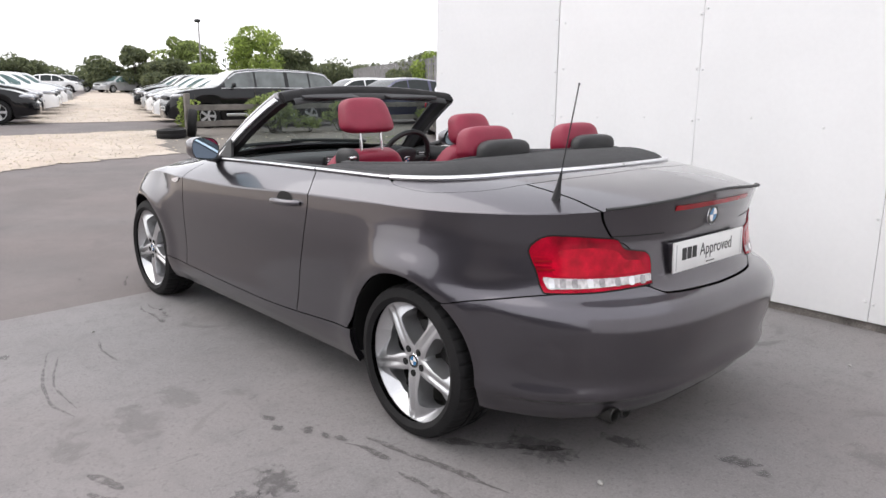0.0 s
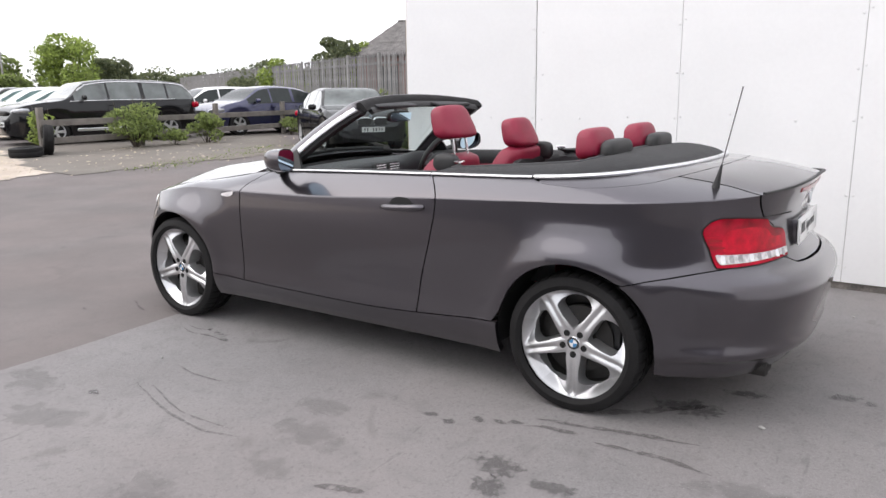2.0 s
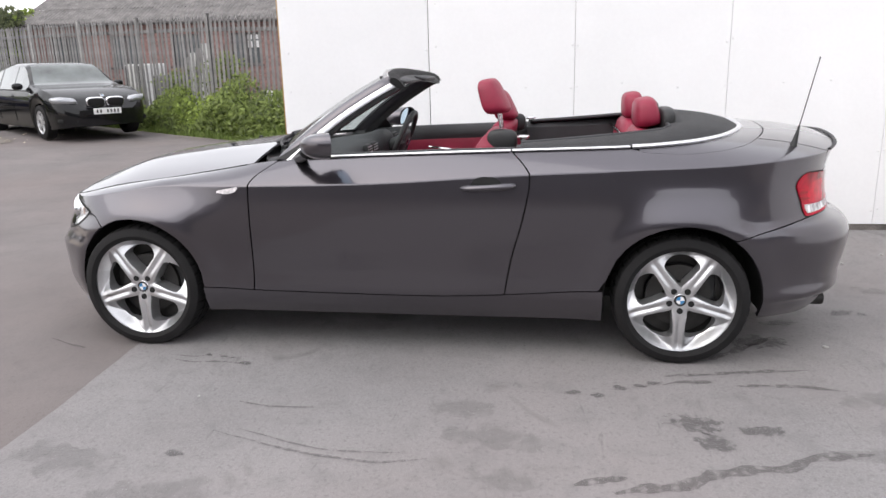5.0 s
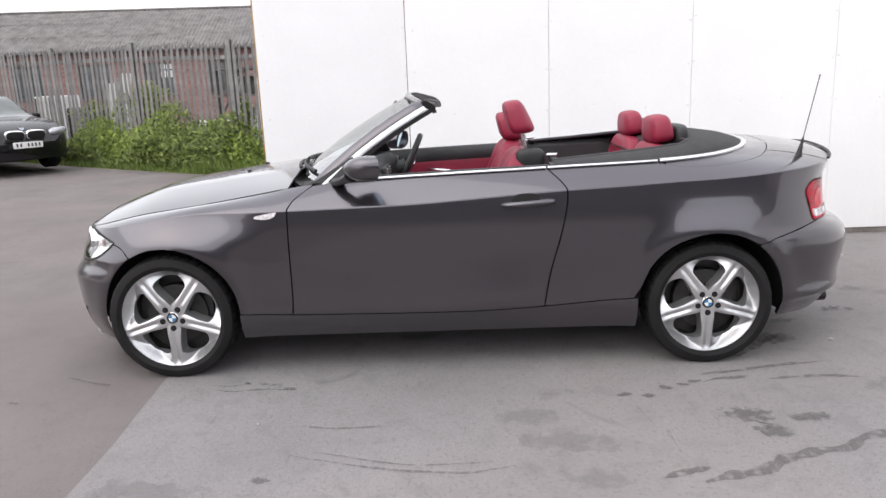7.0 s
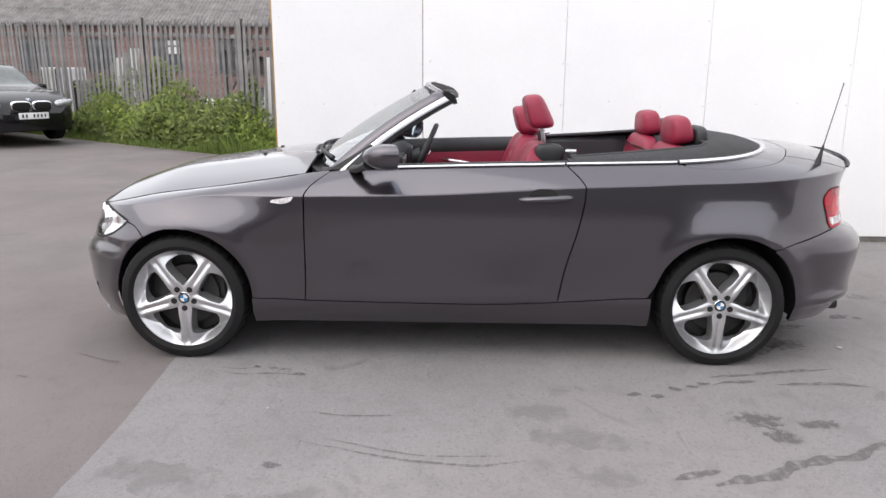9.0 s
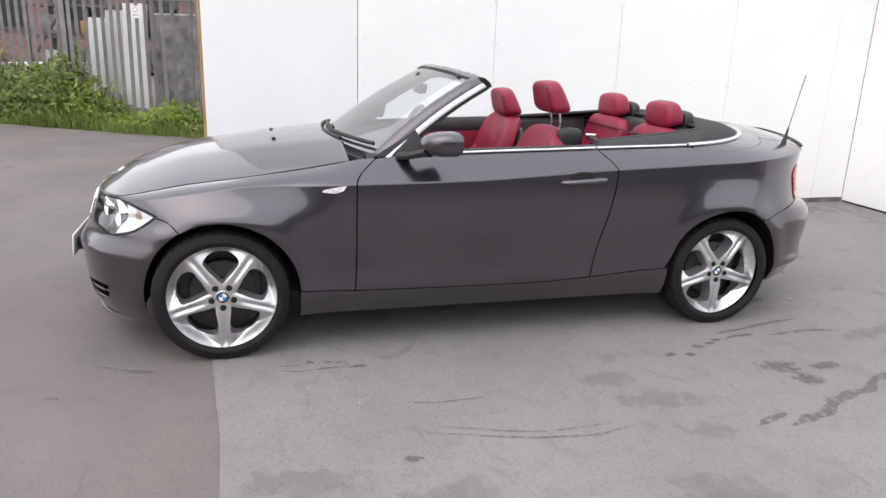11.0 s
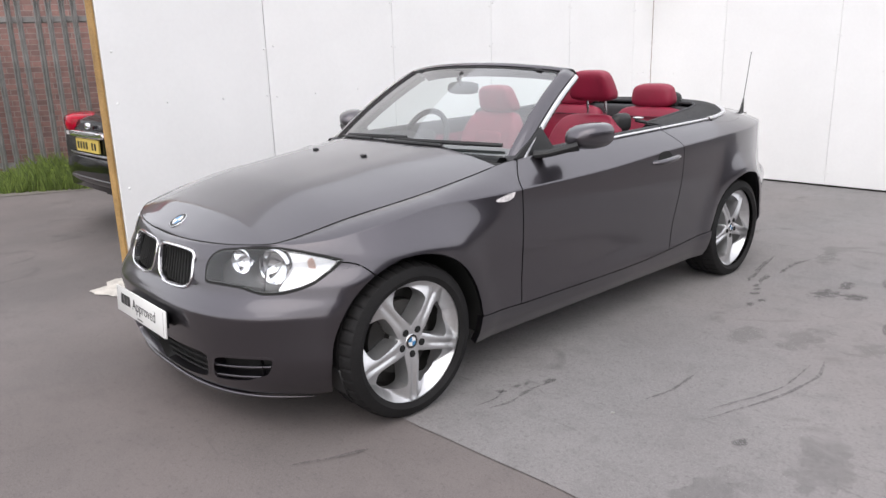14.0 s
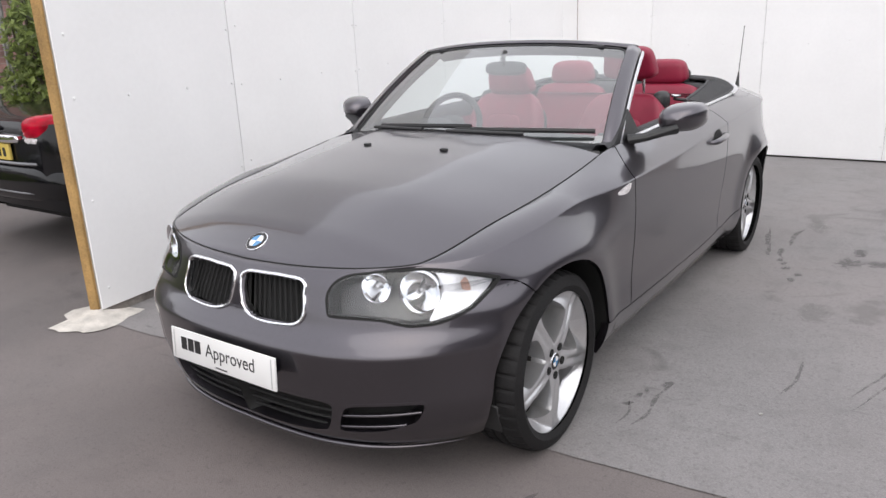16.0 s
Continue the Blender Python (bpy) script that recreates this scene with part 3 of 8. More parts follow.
def patch(poly, fn, lift=0.0, rings=8, lip=0.0, grow=1.0):
    """Sheet over a closed outline on the skin fn(s, z), with a turned-in edge."""
    poly = shrink(poly, grow)
    c = poly.mean(0)
    n = len(poly)
    fr = np.linspace(1, 0, rings + 1)[:-1]
    pts = np.concatenate([c + (poly - c) * f for f in fr] + [c[None]])
    P = fn(pts[:, 0], pts[:, 1])
    e = 1e-3
    du, dv = fn(pts[:, 0] + e, pts[:, 1]) - P, fn(pts[:, 0], pts[:, 1] + e) - P
    N = np.cross(du, dv)
    N /= np.maximum(np.linalg.norm(N, axis=1, keepdims=True), 1e-9)
    ref = P - np.stack([P[:, 0] * 0, np.clip(P[:, 1], 0.3, 2.4), P[:, 2] * 0 + 0.45], -1)
    N *= np.where((N * ref).sum(1, keepdims=True) < 0, -1, 1)
    P = P + N * lift
    vs = [tuple(p) for p in P]
    fs = [(r * n + i, r * n + (i + 1) % n, (r + 1) * n + (i + 1) % n, (r + 1) * n + i) for r in range(rings - 1) for i in range(n)]
    k = (rings - 1) * n
    fs += [(k + i, k + (i + 1) % n, rings * n) for i in range(n)]
    if lip:
        b = len(vs)
        for i in range(n):
            vs += [tuple(P[i] - N[i] * 0.0005), tuple(P[i] - N[i] * lip)]
        fs += [(b + 2 * i, b + 2 * i + 1, b + 2 * ((i + 1) % n) + 1, b + 2 * ((i + 1) % n)) for i in range(n)]
    return vs, fs


def rim_of(poly, fn, width, lift, depth):
    """A frame along a closed outline on the skin."""
    c = poly.mean(0)
    n = len(poly)
    P = fn(poly[:, 0], poly[:, 1])
    Q = np.roll(P, -1, 0) - np.roll(P, 1, 0)
    Q /= np.maximum(np.linalg.norm(Q, axis=1, keepdims=True), 1e-9)
    e = 1e-3
    N = np.cross(fn(poly[:, 0] + e, poly[:, 1]) - P, fn(poly[:, 0], poly[:, 1] + e) - P)
    N /= np.maximum(np.linalg.norm(N, axis=1, keepdims=True), 1e-9)
    ref = P - np.stack([P[:, 0] * 0, np.clip(P[:, 1], 0.3, 2.4), P[:, 2] * 0 + 0.45], -1)
    N *= np.where((N * ref).sum(1, keepdims=True) < 0, -1, 1)
    T = np.cross(N, Q)
    mid = P.mean(0)
    T *= np.where((T * (P - mid)).sum(1).mean() < 0, -1, 1)
    loops = [P - T * width * 0.5 - N * depth, P - T * width * 0.5 + N * lift * 0.6, P - T * width * 0.25 + N * lift, P + T * width * 0.25 + N * lift, P + T * width * 0.5 + N * lift * 0.6, P + T * width * 0.5 - N * depth]
    vs = [tuple(p) for lp in loops for p in lp]
    fs = [(a * n + i, a * n + (i + 1) % n, (a + 1) * n + (i + 1) % n, (a + 1) * n + i) for a in range(5) for i in range(n)]
    return vs, fs


HEADLAMP = closed_curve([(0.214, 0.606), (0.204, 0.618), (0.210, 0.66), (0.221, 0.694), (0.238, 0.717), (0.271, 0.733), (0.351, 0.744), (0.454, 0.749), (0.533, 0.738), (0.613, 0.719), (0.667, 0.701), (0.672, 0.696), (0.668, 0.689), (0.645, 0.662), (0.602, 0.622), (0.558, 0.602), (0.499, 0.587), (0.43, 0.584), (0.389, 0.592), (0.348, 0.602), (0.278, 0.605)], 126)
TAILLAMP = closed_curve([(2.428, 0.818), (2.434, 0.838), (2.459, 0.863), (2.495, 0.874), (2.586, 0.870), (2.692, 0.859), (2.708, 0.850), (2.722, 0.828), (2.740, 0.818), (2.796, 0.806), (2.812, 0.792), (2.818, 0.770), (2.815, 0.70), (2.808, 0.693), (2.734, 0.688), (2.656, 0.683), (2.588, 0.680), (2.508, 0.678), (2.470, 0.679), (2.463, 0.684), (2.453, 0.744), (2.434, 0.797)], 132)

car = thing("convertible_car", "dark graphite grey convertible, roof down, red leather seats", "car")


def door_front(q):
    return s_of(spl(q, [0.3, 0.5, 1.0, 1.25, 2.0], [2.045, 2.035, 2.03, 2.015, 1.915]), 0.6)


def door_rear(q):
    return s_of(spl(q, [0.3, 0.55, 0.8, 0.97, 1.15, 2.0], [0.815, 0.775, 0.715, 0.69, 0.70, 0.775]), 0.6)


SG = 0.0015  # half a seam along the flank
# doors
P, _, _ = band(lambda q: door_front(q) + SG, lambda q: door_rear(q) - SG, lambda s: q_of(s, sill_z(y_of_s(s)) + 0.003), lambda s: 2.0 + 0 * s, 56, 44)
door_vf = sheet(P, 0.02)
# front wings: from the headlamp corner back to the door


def wing_low(s):
    base = np.where(s > 1.05, sill_z(y_of_s(s)) + 0.003, 0.30)
    z = arch_line(s, ARCH_F, lambda t: np.where(t > 1.05, sill_z(y_of_s(t)) + 0.003, 0.30))
    seam = spl(s, [0.40, 0.60, 0.66, 0.70, 0.80, 0.86], [0.69, 0.695, 0.69, 0.682, 0.615, 0.585])
    return q_of(s, np.where(s < 0.86, np.maximum(seam, z) + 0.002, z))


P, S, Q = band(lambda q: 0.43 + 0 * q, lambda q: door_front(q) - SG, wing_low, lambda s: 1.995 + 0 * s, 130, 60)
hole = inside(inset(HEADLAMP, 0.006), S[:-1, :-1], Q[:-1, :-1] * shoulder(S[:-1, :-1]))
wing_vf = sheet(P, 0.02, 0.0, hole & (Q[:-1, :-1] <= 1))
# rear quarters
def quarter_low(s):
    z = arch_line(s, ARCH_R, lambda t: np.where(t < 1.99, sill_z(y_of_s(t)) + 0.003, 0.40))
    seam = spl(s, [2.10, 2.22, 2.35, 2.5, 2.62, 2.9], [0.585, 0.628, 0.655, 0.676, 0.684, 0.69])
    return q_of(s, np.where(s > 2.10, np.maximum(seam, z) + 0.002, z))


def boot_seam(q):
    return spl(q, [0.3, 0.72, 0.85, 0.905, 1.0, 1.25, 1.65, 2.0], [2.80, 2.80, 2.74, 2.672, 2.618, 2.57, 2.475, 2.40])


P, S, Q = band(lambda q: door_rear(q) + SG, lambda q: boot_seam(q), quarter_low, lambda s: spl(s, [1.7, 1.955, 1.99, 2.12, 2.3, 2.5, 2.75, 3], [1.985, 1.985, 1.72, 1.52, 1.56, 1.68, 1.74, 1.75]), 90, 44)
quarter_vf = sheet(P, 0.003)
# strip of the soft-top cover in body colour
P, _, _ = band(lambda q: s_of(0.235) + 0 * q, lambda q: 3.0 + 0 * q, lambda s: spl(s, [1.7, 1.955, 1.99, 2.12, 2.3, 2.5, 2.75, 3], [1.985, 1.985, 1.72, 1.52, 1.56, 1.68, 1.74, 1.75]) + 0.008, lambda s: 1.985 + 0 * s, 60, 8)
cover_vf = sheet(full_width(P)[0], 0.012)
# boot lid
def bumper_top(s):
    return spl(s, [2.10, 2.22, 2.35, 2.5, 2.62, 2.78, 2.85, 3.0], [0.585, 0.628, 0.655, 0.676, 0.684, 0.690, 0.660, 0.652])


P, S, Q = band(lambda q: boot_seam(q) + 0.0001, lambda q: 3.0 + 0 * q, lambda s: q_of(s, bumper_top(s) + 0.003), lambda s: spl(s, [2.3, 2.5, 2.75, 3], [1.56, 1.68, 1.74, 1.75]) - 0.004, 48, 48)
boot_vf = sheet(full_width(P)[0], 0.003)
# sills
P, _, _ = band(lambda q: s_of(2.30) + 0 * q, lambda q: s_of(0.355) + 0 * q, lambda s: q_of(s, 0.20), lambda s: q_of(s, sill_z(y_of_s(s)) - 0.002), 40, 12)
sill_vf = sheet(P, 0.03)


# bumpers
def front_low(s):
    return q_of(s, 0.165 + 0.03 * np.clip(s, 0, 1) ** 2)


def arch_front_edge(q):
    y = ARCH_F[0] + np.sqrt(np.maximum(ARCH**2 - (q * 0.79 - ARCH_F[1]) ** 2, 0.0))
    return s_of(y, q * 0.79)


KIDNEY = closed_curve([(0.006, 0.60), (0.004, 0.64), (0.004, 0.68), (0.006, 0.694), (0.014, 0.703), (0.024, 0.706), (0.078, 0.709), (0.132, 0.707), (0.150, 0.702), (0.160, 0.690), (0.161, 0.676), (0.156, 0.642), (0.146, 0.605), (0.138, 0.588), (0.127, 0.576), (0.109, 0.568), (0.064, 0.563), (0.035, 0.564), (0.020, 0.571), (0.011, 0.582)], 120)
INTAKE = closed_curve([(-0.02, 0.208), (-0.02, 0.345), (s_of_x(0.2, True, 0.3), 0.348), (s_of_x(0.36, True, 0.3), 0.345), (s_of_x(0.40, True, 0.3), 0.325), (s_of_x(0.375, True, 0.3), 0.228), (s_of_x(0.25, True, 0.3), 0.206)])
FOGDUCT = closed_curve([(s_of_x(0.415, True, 0.3), 0.232), (s_of_x(0.43, True, 0.3), 0.322), (s_of_x(0.48, True, 0.3), 0.342), (s_of_x(0.60, True, 0.3), 0.350), (s_of_x(0.652, True, 0.3), 0.347), (s_of_x(0.655, True, 0.3), 0.325), (s_of_x(0.635, True, 0.3), 0.275), (s_of_x(0.55, True, 0.3), 0.240)])


def front_cut(S, Q):
    c = (S[:-1, :-1], np.where(Q <= 1, Q * shoulder(S), 2.0)[:-1, :-1])
    return inside(inset(HEADLAMP, 0.006), *c) | inside(inset(KIDNEY, 0.003), *c) | inside(INTAKE, *c) | inside(FOGDUCT, *c)


P, S, Q = band(lambda q: 0.0 + 0 * q, lambda q: 0.43 + 0 * q, front_low, lambda s: 1.995 + 0 * s, 130, 150)
nose_vf = sheet(*(lambda g: (g[0], 0.02, 0.0, g[1]))(full_width(P, front_cut(S, Q))))
P, S, Q = band(lambda q: 0.43 + 0 * q, arch_front_edge, front_low, lambda s: q_of(s, spl(s, [0.40, 0.60, 0.66, 0.70, 0.80, 0.86], [0.69, 0.695, 0.69, 0.682, 0.615, 0.585]) - 0.003), 90, 110)
cheek_vf = sheet(P, 0.0, 0.0, front_cut(S, Q))
fbumper_vf = join(nose_vf, cheek_vf, flipped(cheek_vf))


def arch_rear_edge(q):
    z = q * 0.93
    y = ARCH_R[0] - np.sqrt(np.maximum(ARCH**2 - (z - ARCH_R[1]) ** 2, 0.0))
    return s_of(y, z)


P, S, Q = band(arch_rear_edge, lambda q: 3.0 + 0 * q, lambda s: q_of(s, spl(s, [2.1, 2.5, 3.0], [0.245, 0.215, 0.23])), lambda s: q_of(s, bumper_top(s) - 0.002), 90, 72)
rbumper_vf = sheet(full_width(P)[0], 0.02)


def whole(vf):
    """Both halves of a part that crosses the middle."""
    return join(vf, flipped(vf))


door_l = part("door", flipped(door_vf), GREY, car)
door_r = part("door", door_vf, GREY, car)
both("front_wing", wing_vf, GREY, car)
both("rear_quarter_panel", quarter_vf, GREY, car)
both("sill", sill_vf, GREY, car)
part("soft_top_lid_edge", cover_vf, GREY, car)
boot = part("boot_lid", boot_vf, GREY, car)
fbumper = part("front_bumper", fbumper_vf, GREY, car)
rbumper = part("rear_bumper", rbumper_vf, GREY, car)

# bonnet
a, b = np.linspace(0.0, 1.0, 60) ** 0.8, np.linspace(-1, 1, 49)
S = (a * 1.175)[:, None] + 0 * b[None, :]
E3 = edge(S)
crown = spl(S, [0, 0.085, 0.22, 0.34, 0.445, 0.70, 1.0, 1.11, 1.2], [0.0, 0.008, 0.022, 0.045, 0.072, 0.098, 0.098, 0.084, 0.068])
P = E3.copy()
P[..., 0] = E3[..., 0] * b[None, :] * 0.997
P[..., 2] = E3[..., 2] + crown * (1 - np.abs(b[None, :]) ** 2.3) + 0.006 * np.exp(-((np.abs(P[..., 0]) - 0.36 - 0.05 * (2.4 - P[..., 1])) / 0.09) ** 2) * (1 - fade(S, 0.95, 0.15)) * (1 - b[None, :] ** 2)
bonnet = part("bonnet", sheet(P, 0.012, 0.0015), GREY, car)

seam_pts = [Vector(edge(q)) + Vector((0, 0, 0.001)) for q in np.linspace(0.0, 1.16, 90)]
part("bonnet_seam", tube([Vector((-p.x, p.y, p.z)) for p in seam_pts[::-1]] + seam_pts[1:], 0.0022, 6), DEEP, car)

# dark inner shell behind the seams
P, _, _ = band(lambda q: 0.80 + 0 * q, lambda q: 2.40 + 0 * q, lambda s: q_of(s, 0.70), lambda s: 1.9 + 0 * s, 120, 16)
P = P - outward(P) * 0.03
keep = sheet(P, 0.0, 0.0, None)
both("inner_shell", keep, DEEP, car)
P, _, _ = band(lambda q: s_of(2.24) + 0 * q, lambda q: s_of(0.40) + 0 * q, lambda s: q_of(s, 0.19), lambda s: q_of(s, 0.72), 20, 10)
both("inner_sill", sheet(P - outward(P) * 0.02, 0.0), DEEP, car)
# floor pan and wheel housings
part("floor_pan", join(box(1.36, 1.75, 0.03, (0, 1.32, 0.215)), box(0.9, 3.6, 0.05, (0, 1.25, 0.225))), DEEP, car)
for sx in (-1, 1):
    for cy, cz in (ARCH_F, ARCH_R):
        vs = []
        for i in range(29):
            t = math.pi * (-0.06 + 1.12 * i / 28)
            yy, zz = cy + 0.35 * math.cos(t), max(cz + 0.35 * math.sin(t), 0.2)
            lim = float(flank(s_of(yy, zz), zz)[0]) - 0.008
            for x, r in ((0.45, 0.0), (0.45, 0.365), (lim - 0.03, 0.366), (lim, 0.351)):
                vs.append((sx * x, cy + r * math.cos(t), cz + r * math.sin(t)))
        fs = [(i * 4 + j, i * 4 + j + 1, i * 4 + j + 5, i * 4 + j + 4) for i in range(28) for j in range(3)]
        part("wheel_housing", (vs, fs), DEEP, car)

# ---- wheels ----
def tyre_vf(width, R=0.316, rin=0.247):
    n, w = 240, width / 2
    prof = [(rin, -w + 0.012), (rin + 0.008, -w + 0.002), (rin + 0.022, -w), (R - 0.03, -w + 0.004), (R - 0.012, -w + 0.012), (R - 0.004, -w + 0.024), (R, -w + 0.045)]
    for g in (-0.045, -0.008, 0.03):
        prof += [(R + 0.001, g - 0.006), (R - 0.007, g - 0.005), (R - 0.007, g + 0.005), (R + 0.001, g + 0.006)]
    prof += [(R, w - 0.045), (R - 0.004, w - 0.024), (R - 0.012, w - 0.012), (R - 0.03, w - 0.004), (rin + 0.022, w), (rin, w - 0.012)]
    k = len(prof)
    vs, fs = [], []
    for i in range(n):
        a = 2 * math.pi * i / n
        for j, (r, h) in enumerate(prof):
            cut = 0.006 if (i % 6 == 0 and (4 <= j <= 7)) or ((i + 3) % 6 == 0 and (k - 8 <= j <= k - 5)) or ((i + 2) % 6 == 0 and 10 <= j <= 11) else 0.0
            vs.append((h, (r - cut) * math.cos(a), (r - cut) * math.sin(a)))
    for i in range(n):
        for j in range(k - 1):
            fs.append((i * k + j, i * k + j + 1, ((i + 1) % n) * k + j + 1, ((i + 1) % n) * k + j))
    return vs, fs


def spoke_vf():
    """One broad star spoke with a grooved face that flares into its fifth of the dished outer ring; +y along it, +x outwards."""
    rs = np.concatenate([np.linspace(0.030, 0.172, 10), 0.172 + 0.041 * np.sin(np.linspace(0.15, 1.0, 10) * math.pi / 2), np.linspace(0.217, 0.250, 7)])
    u = np.linspace(-1, 1, 27)
    u = np.sign(u) * np.abs(u) ** 1.4
    rows = []
    for r in rs:
        full = math.radians(36)
        w = float(spl(r, [0.03, 0.06, 0.09, 0.13, 0.172], [0.030, 0.037, 0.034, 0.028, 0.027]))
        if r > 0.172:
            t = min((r - 0.172) / 0.041, 1.0)
            w = w + (0.213 * full - w) * (1 - math.sqrt(max(0.0, 1 - t * t)))
        phi = u * (full if r >= 0.2129 else min(full, w / r))
        z = r * np.sin(phi)
        crest = float(spl(r, [0.03, 0.06, 0.09, 0.14, 0.19, 0.225, 0.25], [0.030, 0.033, 0.038, 0.037, 0.033, 0.030, 0.034]))
        dish = float(spl(r, [0.03, 0.205, 0.213, 0.222, 0.232, 0.242, 0.250], [-0.020, -0.018, -0.014, -0.004, 0.010, 0.024, 0.034]))
        g = float(spl(r, [0.03, 0.07, 0.10, 0.20, 0.24, 0.25], [0, 0, 0.007, 0.009, 0.004, 0]))
        az = np.abs(z)
        x = crest - g * np.exp(-(az / 0.010) ** 2) - 0.9 * np.clip(az - 0.020, 0, None) ** 1.15
        x = np.maximum(x, dish)
        y = r * np.cos(phi)
        rows.append([(-0.05, y[0], z[0])] + list(zip(x, y, z)) + [(-0.05, y[-1], z[-1])])
    k = len(rows[0])
    return [v for row in rows for v in row], [(i * k + j, i * k + j + 1, (i + 1) * k + j + 1, (i + 1) * k + j) for i in range(len(rows) - 1) for j in range(k - 1)]


def sector(r0, r1, a0, a1, x, n=10):
    vs = []
    for i in range(n + 1):
        a = a0 + (a1 - a0) * i / n
        vs += [(x, r0 * math.cos(a), r0 * math.sin(a)), (x, r1 * math.cos(a), r1 * math.sin(a))]
    return vs, [(2 * i, 2 * i + 1, 2 * i + 3, 2 * i + 2) for i in range(n)]


def roundel(parent, m, r):
    """Round badge: dark ring, chrome rims, two blue and two white quarters."""
    k = r / 0.041
    ob = part("badge", moved(lathe([(0.0, 0.0), (0.041 * k, 0.0), (0.041 * k, 0.004), (0.039 * k, 0.0055), (0.036 * k, 0.005), (0.0, 0.005)], 36, "x"), m), CHROME, parent, "round badge with blue and white quarters")
    part("badge_ring", moved(sector(0.027 * k, 0.0375 * k, 0, 2 * math.pi, 0.0062, 36), m), INK, ob)
    for i in range(4):
        part("badge_quarter", moved(sector(0.0, 0.0255 * k, i * math.pi / 2, (i + 1) * math.pi / 2, 0.0064), m), BLUE if i % 2 else WHITE, ob)
    return ob


TYRE_F, TYRE_R = mesh_of("tyre", *tyre_vf(0.215), True, 30), mesh_of("tyre", *tyre_vf(0.235), True, 30)
BARREL = mesh_of("barrel", *lathe([(0.155, -0.088), (0.206, -0.084), (0.2135, -0.03)], 48), True, 40)
RIM_PROF = [(0.2495, 0.032), (0.252, 0.0385), (0.2555, 0.040), (0.258, 0.036), (0.2585, 0.028), (0.253, 0.020), (0.250, -0.08), (0.254, -0.09)]
RIM = mesh_of("rim", *lathe(RIM_PROF, 64), True, 40)
SPOKE = mesh_of("spoke", *spoke_vf(), True, 24)
HUB = mesh_of("hub", *lathe([(0.0, 0.034), (0.030, 0.034), (0.036, 0.037), (0.062, 0.034), (0.070, 0.024), (0.070, -0.03)], 40), True, 40)
BOLT = mesh_of("wheel_bolt", *lathe([(0.0, 0.002), (0.008, 0.002), (0.009, -0.001), (0.0145, 0.0005), (0.0150, -0.004)], 14), True, 40)
DISCM = mesh_of("brake_disc", *lathe([(0.0, -0.02), (0.07, -0.02), (0.075, -0.045), (0.152, -0.045), (0.152, -0.068), (0.0, -0.068)], 40), True, 40)


def wheel(x, y, tyre, spin):
    side = -1 if x < 0 else 1
    k = 0.972 if tyre is TYRE_R else 1.0
    base = pose(x, y, 0.316 * k, 0, 0, 180 if side < 0 else 0) @ Matrix.Diagonal((1, k, k, 1))
    w = new("wheel")
    w.parent, w.matrix_local = car, base
    w["label"] = "silver five-spoke alloy wheel"
    out = 0.040 if tyre is TYRE_R else 0.044
    for me, mt, nm in ((tyre, RUBBER, "tyre"), (RIM, SILVER, "rim"), (HUB, SILVER, "hub"), (BARREL, DISC, "barrel"), (DISCM, DISC, "brake_disc")):
        part(nm, me, mt, w).matrix_local = pose(0 if nm == "tyre" else out, 0, 0)
    for k in range(5):
        a = math.radians(72 * k + spin)
        part("spoke", SPOKE, SILVER, w).matrix_local = Matrix.Rotation(a, 4, "X") @ pose(0.006 + out, 0, 0)
        part("wheel_bolt", BOLT, DEEP, w).matrix_local = Matrix.Rotation(a, 4, "X") @ pose(0.0405 + out, 0.053, 0)
    part("caliper", moved(bevel_box(0.07, 0.08, 0.17, 0.02, 2), pose(-0.055, 0.14, 0.02)), BLACK, w)
    roundel(w, pose(0.034 + out, 0, 0), 0.030)
    # dark back of the wheel
    part("wheel_back", lathe([(0.0, -0.075), (0.225, -0.075)], 32), DEEP, w)


for sx in (-1, 1):
    wheel(sx * 0.750, ARCH_F[0] + 0.006, TYRE_F, -90)
    wheel(sx * 0.745, ARCH_R[0], TYRE_R, -90)

